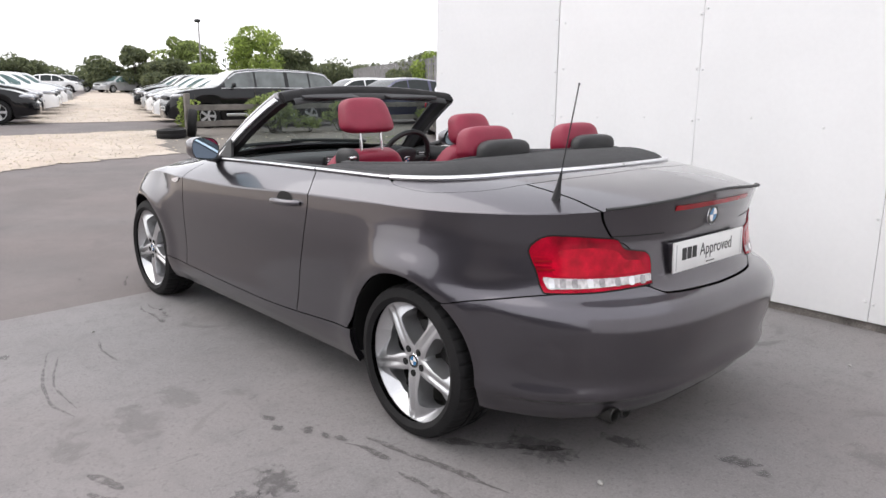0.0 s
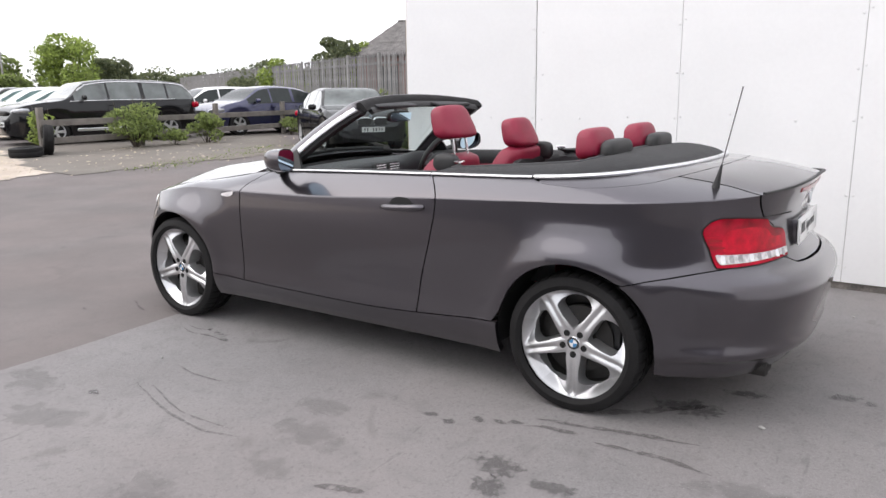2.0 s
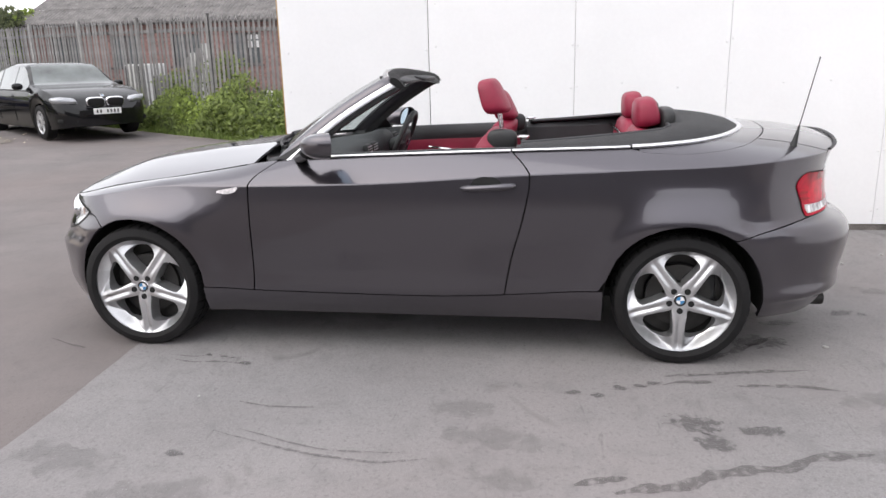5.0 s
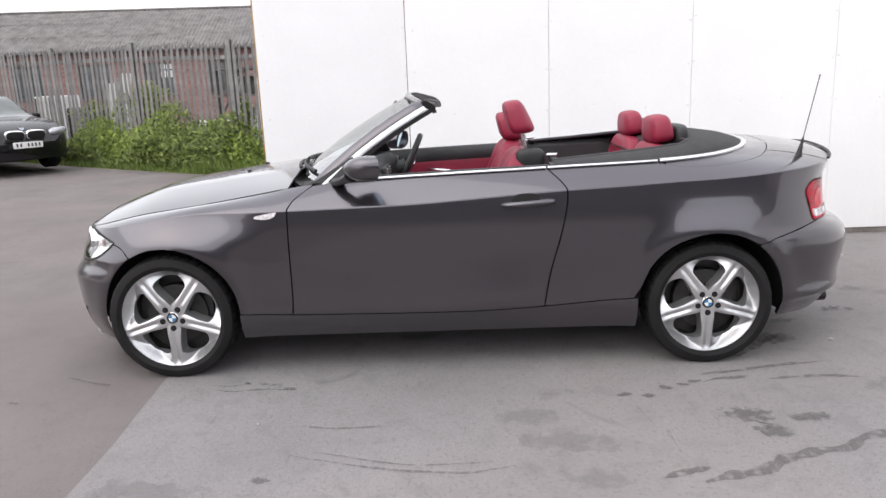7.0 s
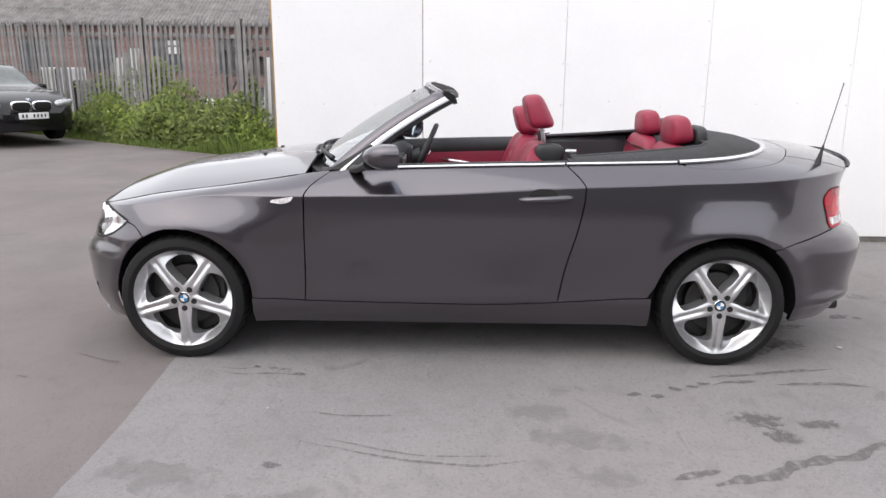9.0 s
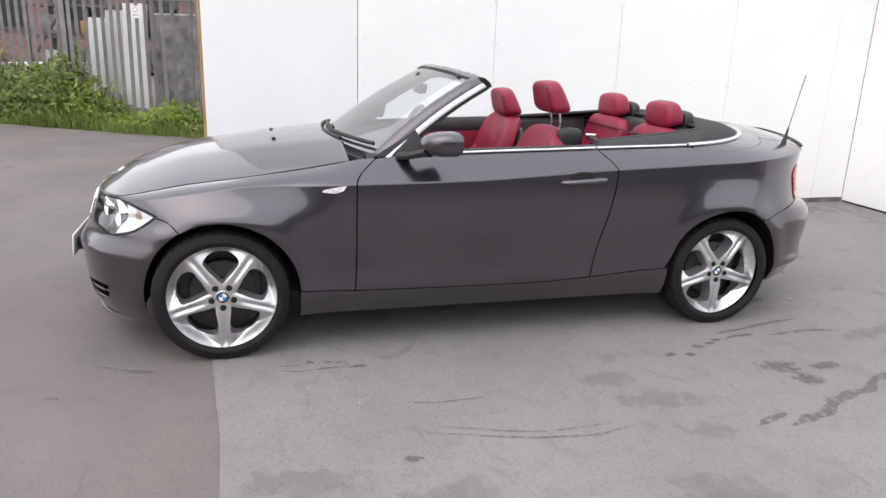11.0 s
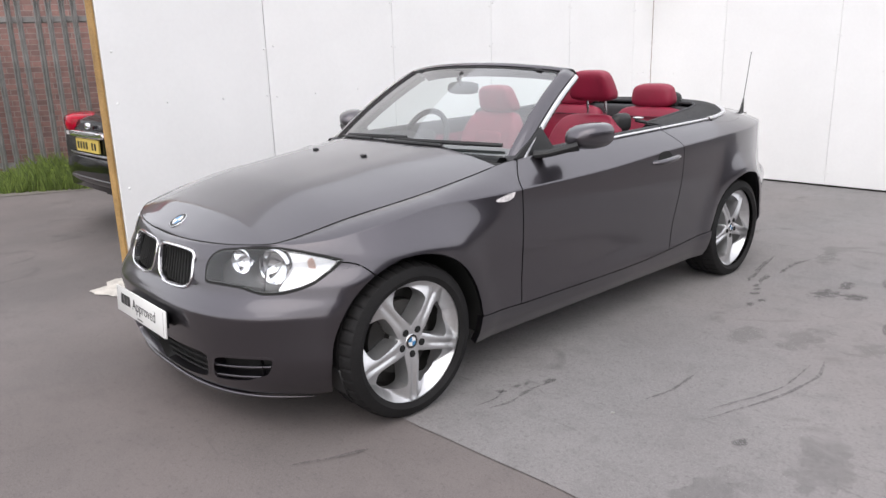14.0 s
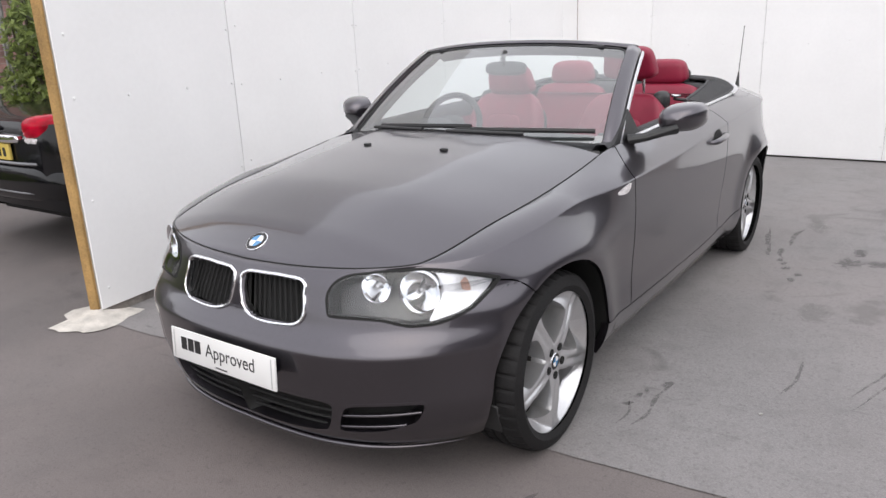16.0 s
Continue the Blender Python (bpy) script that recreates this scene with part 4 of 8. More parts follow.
# ---- lamps ----
for sx in (1, -1):
    fl = (lambda vf: vf) if sx > 0 else flipped
    h = part("headlamp", fl(rim_of(inset(HEADLAMP, 0.006), flank, 0.013, 0.0015, 0.075)), DEEP, car, "clear headlamp with two round reflectors")
    part("lamp_housing", fl(patch(HEADLAMP, flank, -0.075, 8, 0.0, 1.0)), mat("lamp_grey", (0.12, 0.117, 0.12), 0.35, 0.3, vary=0.2) if sx > 0 else bpy.data.materials["lamp_grey"], h)
    for (sx0, z0, r, d) in ((0.449, 0.676, 0.062, 0.05), (0.336, 0.690, 0.043, 0.045)):
        c = Vector(flank(sx0, z0)) + Vector((-0.004, -0.012, 0))
        bowl = lathe([(0.004, -d), (r * 0.55, -d * 0.8), (r * 0.86, -d * 0.3), (r, 0.0), (r * 1.05, 0.003), (r * 1.08, 0.0), (r * 1.08, -d)], 32, "y")
        part("reflector", fl(moved(bowl, Matrix.Translation(c) @ pose(0, 0, 0, 0, 0, -20))), REFLECT, h)
        part("bulb", fl(moved(lathe([(0.0, -d * 0.25), (0.007, -d * 0.3), (0.008, -d * 0.8)], 12, "y"), Matrix.Translation(c) @ pose(0, 0, 0, 0, 0, -20))), ALU, h)
    ind = closed_curve([(0.478, 0.739), (0.533, 0.730), (0.613, 0.711), (0.652, 0.696), (0.632, 0.662), (0.592, 0.629), (0.55, 0.609), (0.505, 0.598), (0.480, 0.600), (0.496, 0.64), (0.502, 0.68), (0.494, 0.715)], 72)
    part("indicator_reflector", fl(patch(ind, flank, -0.014, 5)), FROST, h)
    amber = closed_curve([(0.568, 0.676), (0.560, 0.70), (0.572, 0.712), (0.584, 0.694), (0.590, 0.672)], 30)
    part("indicator_bulb", fl(patch(amber, flank, -0.010, 3)), mat("pale_amber_bulb", (0.55, 0.36, 0.30), 0.3, vary=0.2) if sx > 0 else bpy.data.materials["pale_amber_bulb"], h)
    lens = part("lens", fl(patch(inset(HEADLAMP, 0.008), flank, 0.003, 10, 0.006)), LENS, h)
    lens.visible_shadow = False
    # tail lamp
    t = part("tail_lamp", fl(patch(TAILLAMP, flank, 0.005, 10, 0.02, 0.985)), REDLENS, car, "red and white tail lamp")
    part("lamp_gap", fl(rim_of(TAILLAMP, flank, 0.007, 0.0012, 0.01)), DEEP, t)
    strip = closed_curve([(2.472, 0.731), (2.510, 0.730), (2.605, 0.727), (2.724, 0.727), (2.800, 0.730), (2.811, 0.727), (2.810, 0.708), (2.802, 0.703), (2.711, 0.699), (2.614, 0.694), (2.512, 0.692), (2.482, 0.693)], 72)
    part("reversing_lens", fl(patch(strip, flank, 0.0085, 4, 0.006)), WHITELENS, t, "clear white lower strip")
    for k, sa in enumerate((2.486, 2.520, 2.556, 2.604, 2.640, 2.690, 2.735, 2.772)):
        facet = closed_curve([(sa, 0.698), (sa + 0.002, 0.725), (sa + 0.018, 0.725), (sa + 0.016, 0.698)], 24)
        part("lens_facet", fl(patch(facet, flank, 0.0092, 2, 0.001)), LAMPGREY if k % 3 else FROST, t)
    glow = closed_curve([(2.51, 0.738), (2.50, 0.79), (2.53, 0.825), (2.63, 0.832), (2.70, 0.818), (2.73, 0.785), (2.78, 0.778), (2.79, 0.742), (2.65, 0.735)], 54)
    part("lamp_chamber", fl(patch(glow, flank, 0.0062, 4, 0.002)), REDLIT, t)
    for k in range(4):
        z = 0.755 + 0.0145 * k
        bar = closed_curve([(2.456 - 0.004 * k, z), (2.455 - 0.004 * k, z + 0.006), (2.503 - 0.004 * k, z + 0.006), (2.506 - 0.004 * k, z)], 32)
        part("lamp_rib", fl(patch(bar, flank, 0.008, 3, 0.003)), REDLIT if k % 2 else REDDARK, t)
    # side repeater on the wing
    rep = closed_curve([(s_of(2.188), 0.808), (s_of(2.180), 0.820), (s_of(2.11), 0.833), (s_of(2.080), 0.835), (s_of(2.094), 0.814), (s_of(2.13), 0.803)], 40)
    part("side_repeater", fl(patch(rep, flank, 0.005, 4, 0.008)), WHITELENS, car, "small clear side indicator")
    # front grilles
    k = part("kidney_grille", fl(rim_of(KIDNEY, flank, 0.011, 0.008, 0.03)), CHROME, car, "chrome-framed black kidney grille")
    part("grille_back", fl(patch(KIDNEY, flank, -0.05, 4)), DEEP, k)
    for i in range(11):
        x = 0.026 + 0.0215 * i
        ss = s_of_x(x)
        inz = [z for z in np.linspace(0.56, 0.712, 60) if inside(KIDNEY, np.array(ss), np.array(z))]
        if len(inz) > 2:
            p0, p1 = flank(ss, inz[0]), flank(ss, inz[-1])
            a, b = Vector(p0) - Vector((0, 0.024, 0)), Vector(p1) - Vector((0, 0.024, 0))
            part("grille_bar", fl(tube([a, a.lerp(b, 0.5), b], 0.0042, 6, True)), DEEP, k)
    ai = part("air_intake", fl(patch(INTAKE, flank, -0.06, 4, 0.0)), DEEP, car)
    part("intake_edge", fl(rim_of(INTAKE, flank, 0.012, 0.0008, 0.06)), GREY, ai)
    f = part("fog_lamp_duct", fl(patch(FOGDUCT, flank, -0.06, 4, 0.0)), DEEP, car)
    part("duct_edge", fl(rim_of(FOGDUCT, flank, 0.010, 0.0008, 0.06)), GREY, f)
    for z0 in (0.246, 0.290):
        pts = [Vector(flank(s_of_x(x, True, 0.3), z0 + 0.022 * (x - 0.40) / 0.24)) - Vector((0.0, 0.012, 0)) for x in np.linspace(0.40, 0.64, 9)]
        part("duct_fin", fl(tube(pts, 0.008, 8, True, 0.7)), GREY, f)
    for i in range(4):
        z0 = 0.232 + 0.030 * i
        pts = [Vector(flank(s_of_x(x), z0)) - Vector((0, 0.03, 0)) for x in np.linspace(0.0, 0.36, 9)]
        part("intake_bar", fl(tube(pts, 0.005, 6)), DEEP, car)
    # lower front lip
    pts = [Vector(flank(s, 0.180)) + Vector((0.0, 0.0, -0.012)) for s in np.linspace(0.0, 0.60, 30)]
    part("front_lip", fl(tube(pts, [0.011 - 0.010 * max(0.0, (i - 14) / 15) for i in range(30)], 8, True, 0.8)), GREY, car)
    part("splash_flap", fl(moved(bevel_box(0.11, 0.010, 0.11, 0.004, 1), pose(0.735, 2.957, 0.226, -14, 0, 0))), BLACK, car)
    # belt strips in bright metal and the dark seal above them
    pts = [Vector(edge(s)) + Vector((0.004, 0, 0.004)) for s in np.linspace(1.30, float(door_rear(2.0)) - 0.002, 40)]
    part("belt_strip", fl(tube(pts, 0.0085, 8, True, 0.8)), ALU, door_r if sx > 0 else door_l, "bright metal belt strip")
    pts = [Vector(edge(s)) + Vector((0.004, 0, 0.004)) for s in np.linspace(float(door_rear(2.0)) + 0.002, 1.957, 16)]
    part("belt_strip", fl(tube(pts, 0.0085, 8, True, 0.8)), ALU, car)
    pts = [Vector(edge(s)) + Vector((0.003, -0.003, 0.004)) for s in np.linspace(1.961, 3.0, 60)]
    part("cover_strip", fl(tube(pts, 0.0135, 8, False, 0.8)), ALU, car, "bright strip round the soft-top cover")
    # door handle in its scoop
    hs = float(s_of(0.895))
    scoop = closed_curve([(s_of(0.960), 0.838), (s_of(0.945), 0.868), (s_of(0.915), 0.883), (s_of(0.855), 0.883), (s_of(0.825), 0.866), (s_of(0.815), 0.838), (s_of(0.85), 0.826), (s_of(0.93), 0.826)], 48)
    dr = door_r if sx > 0 else door_l
    # flat black patch imitates the shade inside the hollow; the door isn't dished
    part("handle_scoop", fl(patch(scoop, lambda s, z: skin(s, q_of(s, z)), 0.0015, 4)), DEEP, dr)
    pts = [Vector(flank(s_of(y), 0.838)) + Vector((o, 0, (0.875 - y) * 0.05)) for y, o in ((1.0, -0.006), (0.988, 0.008), (0.96, 0.019), (0.89, 0.023), (0.81, 0.020), (0.775, 0.012), (0.757, -0.003))]
    part("door_handle", fl(tube(pts, [0.010, 0.015, 0.0185, 0.0195, 0.0195, 0.018, 0.012], 12, True, 0.8)), GREY, dr)
    # door mirror
    mh = []
    rows = 14
    for i in range(rows + 1):
        u = i / rows
        yy = 1.735 - 0.140 * u
        sw = (1 - (1 - min(u / 0.85, 1)) ** 2.3) ** 0.5
        for j in range(24):
            a = 2 * math.pi * j / 24
            ca, sa = math.cos(a), math.sin(a)
            px, pz = 0.090 * np.sign(ca) * abs(ca) ** 0.72, 0.060 * np.sign(sa) * abs(sa) ** 0.72
            mh.append((0.905 + px * sw + 0.012 * (1 - u), yy - 0.036 * ca * sw, 1.034 + pz * sw + 0.010 * ca * sw))
    mf = [(i * 24 + j, i * 24 + (j + 1) % 24, (i + 1) * 24 + (j + 1) % 24, (i + 1) * 24 + j) for i in range(rows) for j in range(24)]
    md = part("door_mirror", fl((mh, mf)), GREY, car, "grey door mirror with blue-tinted glass")
    part("mirror_rim", fl((mh[-24:] + [(0.905 + (v[0] - 0.905) * 0.9, v[1] + 0.012, 1.034 + (v[2] - 1.034) * 0.9) for v in mh[-24:]], [(j, (j + 1) % 24, 24 + (j + 1) % 24, 24 + j) for j in range(24)])), BLACK, md)
    part("mirror_glass", fl(([(0.905 + (v[0] - 0.905) * 0.91, v[1] + 0.012 + 0.22 * (v[0] - 0.905) - 0.16 * (v[2] - 1.034), 1.034 + (v[2] - 1.034) * 0.91) for v in mh[-24:]], [tuple(range(24))])), MIRROR, md)
    part("mirror_foot", fl(tube([(0.735, 1.80, 0.955), (0.80, 1.775, 0.965), (0.86, 1.73, 0.985), (0.90, 1.70, 1.00)], [0.032, 0.026, 0.028, 0.04], 10, True, 0.7)), BLACK, md)

# ---- windscreen and its frame ----
def screen(u, v):
    """u from -1 (right) to 1 across, v from 0 at the cowl to 1 at the header."""
    u, v = np.broadcast_arrays(np.asarray(u, float), np.asarray(v, float))
    xb, xt = 0.685, 0.575
    x = u * (xb + (xt - xb) * v)
    k = np.abs(u) ** 2.2
    yb, yt = 2.075 - 0.165 * k, 1.475 - 0.085 * k
    zb, zt = 0.972 - 0.020 * k, 1.350 - 0.035 * k
    bow = 0.022 * v * (1 - v) * 4
    return np.stack([x, yb + (yt - yb) * v + bow * 0.55, zb + (zt - zb) * v + bow * 0.83], -1)


U, V = np.meshgrid(np.linspace(-1, 1, 33), np.linspace(0, 1, 17))
ws = part("windscreen", sheet(screen(U, V), 0.0), GLASS, car, "clear raked windscreen")
ws.visible_shadow = False
# shade band and mirror foot behind the glass
Ub, Vb = np.meshgrid(np.linspace(-0.97, 0.97, 33), np.linspace(0.955, 1.0, 3))
part("screen_border", sheet(screen(Ub, Vb) - np.array([0, 0.004, 0.004]), 0.0), BLACK, car)
Ub, Vb = np.meshgrid(np.linspace(-0.985, 0.985, 33), np.linspace(0.0, 0.045, 3))
part("screen_border", sheet(screen(Ub, Vb) - np.array([0, 0.004, 0.004]), 0.0), BLACK, car)


def gasket_path():
    """Round the glass edge from one lower corner over the top to the other."""
    out = [screen(-0.985, v) for v in np.linspace(0.02, 0.90, 14)]
    out += [screen(-0.985 + 0.10 * (1 - math.cos(a)), 0.90 + 0.075 * math.sin(a)) for a in np.linspace(0.2, 1.57, 6)]
    out += [screen(u, 0.975) for u in np.linspace(-0.85, 0, 12)]
    half = [Vector(p) for p in out]
    return half + [Vector((-p.x, p.y, p.z)) for p in half[::-1][1:]]


part("screen_gasket", tube(gasket_path(), 0.0065, 8, True, 0.6), BLACK, car)


def swept(path, section, closed_section=True):
    """Sweeps a section (list of (side, up) offsets given per point as vectors) along a path."""
    vs, fs, k = [], [], len(section[0])
    for p, sec in zip(path, section):
        vs += [tuple(Vector(p) + Vector(o)) for o in sec]
    for i in range(len(path) - 1):
        for j in range(k):
            fs.append((i * k + j, i * k + (j + 1) % k, (i + 1) * k + (j + 1) % k, (i + 1) * k + j))
    fs += [tuple(reversed(range(k))), tuple((len(path) - 1) * k + j for j in range(k))]
    return vs, fs


for sx in (1, -1):
    fl = (lambda vf: vf) if sx > 0 else flipped
    path = [Vector(screen(1.0, v)) for v in np.linspace(-0.02, 1.0, 14)]
    sec = [[(-0.006, 0.016, 0.010), (0.020, 0.010, 0.010), (0.040, -0.014, -0.004), (0.044, -0.034, -0.022), (0.014, -0.050, -0.034), (-0.010, -0.020, -0.012)]] * 14
    part("windscreen_pillar", fl(swept(path, sec)), GREY, car)
    path2 = [p + Vector((0.046, -0.034, -0.022)) for p in path]
    part("pillar_strip", fl(swept(path2, [[(0.002, 0.010, 0.007), (0.006, 0.004, 0.002), (0.003, -0.014, -0.010), (-0.006, -0.016, -0.011)]] * 14)), ALU, car, "bright strip along the windscreen pillar")
    path3 = [p + Vector((0.012, -0.050, -0.034)) for p in path[1:]]
    part("pillar_seal", fl(swept(path3, [[(0.028, 0.012, 0.008), (0.020, -0.014, -0.012), (-0.020, -0.018, -0.014), (-0.030, 0.012, 0.008)]] * 13)), BLACK, car)
    # dark corner piece between pillar, mirror and belt
    tri = [(0.727, 1.93, 0.950), (0.735, 1.66, 0.966), (0.700, 1.72, 1.075), (0.712, 1.93, 0.950), (0.720, 1.66, 0.966), (0.685, 1.72, 1.075)]
    part("mirror_corner", fl((tri, [(0, 1, 2), (5, 4, 3), (0, 3, 4, 1), (1, 4, 5, 2), (2, 5, 3, 0)])), BLACK, car)
hp = [Vector(p) for p in screen(np.linspace(-1.03, 1.03, 41), 1.0)]
sp = [Vector(p) for p in screen(np.linspace(-0.93, 0.93, 41), 1.0)]
part("windscreen_header", swept(hp, [[(0, 0.016, 0.003), (0, 0.006, 0.014), (0, -0.010, 0.016), (0, -0.016, 0.008), (0, -0.01, -0.016)]] * 41), GREY, car)
crumple = [0.004 * noise.noise((i * 0.9, 2.0, 5.0)) for i in range(41)]
part("roof_seal", swept(hp, [[(0, -0.014, 0.008), (0, -0.022, 0.013 + c), (0, -0.042, 0.010 + 1.5 * c), (0, -0.068, -0.010 + c), (0, -0.080 + c, -0.032), (0, -0.055, -0.044), (0, -0.01, -0.022)] for c in crumple]), RUBBER, car, "crumpled black rubber roof seal")
part("header_seal", swept([p + Vector((0, -0.068, -0.03)) for p in sp], [[(0, 0.012, 0.012), (0, -0.012, 0.004), (0, -0.030, -0.014), (0, -0.032, -0.026), (0, -0.014, -0.030), (0, 0.016, -0.006)]] * 41), BLACK, car, "black rubber seal along the header")
# cowl, wipers, washer jets
U, V = np.meshgrid(np.linspace(-1, 1, 33), np.linspace(0, 1, 6))
S0 = screen(U, 0.0)
B0 = np.stack([U * 0.705, 2.075 - 0.07 * np.abs(U) ** 2.2, 0.973 - 0.04 * np.abs(U) ** 2.4], -1)
cow = S0 + (B0 - S0) * (1 - V[..., None])
cow = np.stack([U * 0.69, 2.075 - 0.165 * np.abs(U) ** 2.2 - 0.03 + 0.10 * V, 0.955 - 0.022 * np.abs(U) ** 2.2 - 0.012 * np.sin(V * math.pi)], -1)
part("cowl", sheet(cow, 0.02), BLACK, car)
for x0, x1, hh in ((-0.05, -0.64, 0.02), (0.42, -0.12, 0.02)):
    y0 = 2.06
    pts = [(x0 + (x1 - x0) * t, float(screen((x0 + (x1 - x0) * t) / 0.68, 0.03 + 0.03 * t)[1]) + 0.016, float(screen((x0 + (x1 - x0) * t) / 0.68, 0.03 + 0.03 * t)[2]) + 0.022) for t in np.linspace(0, 1, 12)]
    wp = part("wiper", tube(pts, 0.008, 6, True, 1.4), BLACK, car)
    arm = [(x0 + (x1 - x0) * t, float(screen((x0 + (x1 - x0) * t) / 0.68, 0.02)[1]) + 0.035 - 0.012 * t, float(screen((x0 + (x1 - x0) * t) / 0.68, 0.02)[2]) + 0.022) for t in np.linspace(-0.05, 0.55, 8)]
    part("wiper_arm", tube(arm, 0.010, 8, True, 0.8), BLACK, wp)


def bonnet_z(x, y):
    ss = np.linspace(0, 1.17, 200)
    e = edge(ss)
    i = int(np.argmin(np.abs(e[:, 1] - y)))
    cr = float(spl(ss[i], [0, 0.085, 0.22, 0.34, 0.445, 0.70, 1.0, 1.11, 1.2], [0.0, 0.008, 0.022, 0.045, 0.072, 0.098, 0.098, 0.084, 0.068]))
    return e[i, 2] + cr * (1 - abs(x / e[i, 0]) ** 2.3)


for x in (-0.2, 0.2):
    part("washer_jet", bevel_box(0.030, 0.020, 0.012, 0.004, 2, (x, 2.38, bonnet_z(x, 2.38) + 0.005)), BLACK, car)
_slope = math.degrees(math.atan2(bonnet_z(0, 3.17) - bonnet_z(0, 3.215), 0.045))
roundel(bonnet, Matrix.Translation((0, 3.193, bonnet_z(0, 3.193) + 0.001)) @ pose(0, 0, 0, 0, 0, 90) @ pose(0, 0, 0, 0, -(90 - _slope), 0), 0.041)
roundel(boot, Matrix.Translation((0, float(tail(0.905)) - 0.001, 0.905)) @ pose(0, 0, 0, 0, 0, -90) @ pose(0, 0, 0, 0, 4, 0), 0.041)


# ---- number-plate boards with lettering ----
def letters(text, size, parent, m, material):
    cu = bpy.data.curves.new("lettering", "FONT")
    cu.body, cu.size, cu.align_x, cu.extrude = text, size, "LEFT", 0.0004
    tmp = bpy.data.objects.new("lettering", cu)
    me = bpy.data.meshes.new_from_object(tmp)
    bpy.data.objects.remove(tmp)
    me.transform(m)
    return part("lettering", me, material, parent)


PLATELINE = mat("plate_line", (0.45, 0.45, 0.45), 0.4, vary=0)


def plate_board(parent, m):
    """White 520 x 110 board: bars stand for the maker's mark, then one word."""
    p = part("plate", moved(bevel_box(0.52, 0.111, 0.008, 0.003, 2), m), PLATE, parent, "white show plate with black lettering")
    for e in (-0.243, 0.243):
        part("plate_border", moved(box(0.004, 0.095, 0.001, (e, 0, 0.0045)), m), PLATELINE, p)
    for k in range(3):
        part("mark_bar", moved(box(0.030, 0.044, 0.001, (-0.190 + 0.036 * k, 0.008, 0.0046)), m), INK, p)
    letters("Approved", 0.066, p, m @ pose(-0.078, -0.014, 0.0045) @ Matrix.Diagonal((0.92, 1, 1, 1)), INK)
    part("small_print", moved(box(0.06, 0.004, 0.001, (0.0, -0.043, 0.0046)), m), INK, p)
    return p


plate_board(fbumper, pose(0, 3.394, 0.436, 86, 0, 180))
part("plate_holder", bevel_box(0.40, 0.03, 0.07, 0.008, 2, (0, 3.372, 0.432)), BLACK, fbumper)
part("plate_mount", bevel_box(0.505, 0.034, 0.100, 0.006, 2, (0, -0.739, 0.772)), GREY, boot)
plate_board(boot, pose(0, -0.760, 0.772, 88, 0, 0))
def across(x1, z0, z1, lift, nz=5):
    """Strip over the middle of the boot lid between two heights."""
    a = np.linspace(float(s_of_x(x1, False)), 3.0, 24)
    z = np.linspace(0, 1, nz)[:, None]
    S = a[None, :] + 0 * z
    P = flank(S, z0 + (z1 - z0) * z)
    return sheet(full_width(P)[0], 0.005, lift)


part("high_brake_light", across(0.27, 0.945, 0.963, 0.004), REDDARK, boot, "slim red high-level brake light")
pts = [Vector(flank(s, shoulder(s))) + Vector((0, -0.004, 0.006)) for s in np.linspace(2.632, 3.0, 30)]
right = [Vector((-p.x, p.y, p.z)) for p in pts]
# thin black line laid on the lid draws the shading of its fold
crease = [Vector(flank(s, 0.868 - 0.02 * (s - 2.68))) + Vector((0, -0.0004, 0)) for s in np.linspace(2.682, float(s_of_x(0.285, False)), 12)]
for fl in (lambda vf: vf, flipped):
    part("lid_crease", fl(tube(crease, 0.0022, 6)), DEEP, boot)
part("spoiler_lip", tube(pts + right[::-1][1:], 0.0085, 8, True, 0.7), BLACK, boot, "thin black spoiler lip")
for k in (0, 1):
    part("exhaust_pipe", moved(lathe([(0.024, 0.0), (0.026, -0.004), (0.031, 0.0), (0.032, 0.01), (0.031, 0.20), (0.024, 0.20), (0.024, 0.0)], 24, "y"), pose(-0.50 + 0.07 * k, -0.72, 0.232)), DISC, car)
# splash guards behind the front bumper, rear diffuser
part("rear_undertray", whole(sheet(np.stack([np.stack([np.array(flank(s, 0.225)) * np.array([1 - 0.05 * t, 1, 1]) + np.array([0, 0.10 * t, -0.035 * t + 0.0 * t]) for s in np.linspace(2.3, 3.0, 24)]) for t in np.linspace(0, 1, 4)]), 0.0)), BLACK, car)
# aerial on the left quarter
ab = Vector((-0.598, -0.487, 0.955))
tip = Vector((-0.600, -0.570, 1.376))
d = tip - ab
ae = part("aerial", tube([ab + d * t for t in (0, 0.035, 0.09, 0.16, 0.24, 0.29)], [0.027, 0.0205, 0.0150, 0.0105, 0.0065, 0.0045], 10, True, 1.0), BLACK, car, "thin black whip aerial")
part("aerial_rod", tube([ab + d * t for t in (0.26, 0.6, 0.97, 1.0)], [0.0024, 0.0022, 0.0022, 0.0034], 6), BLACK, ae)

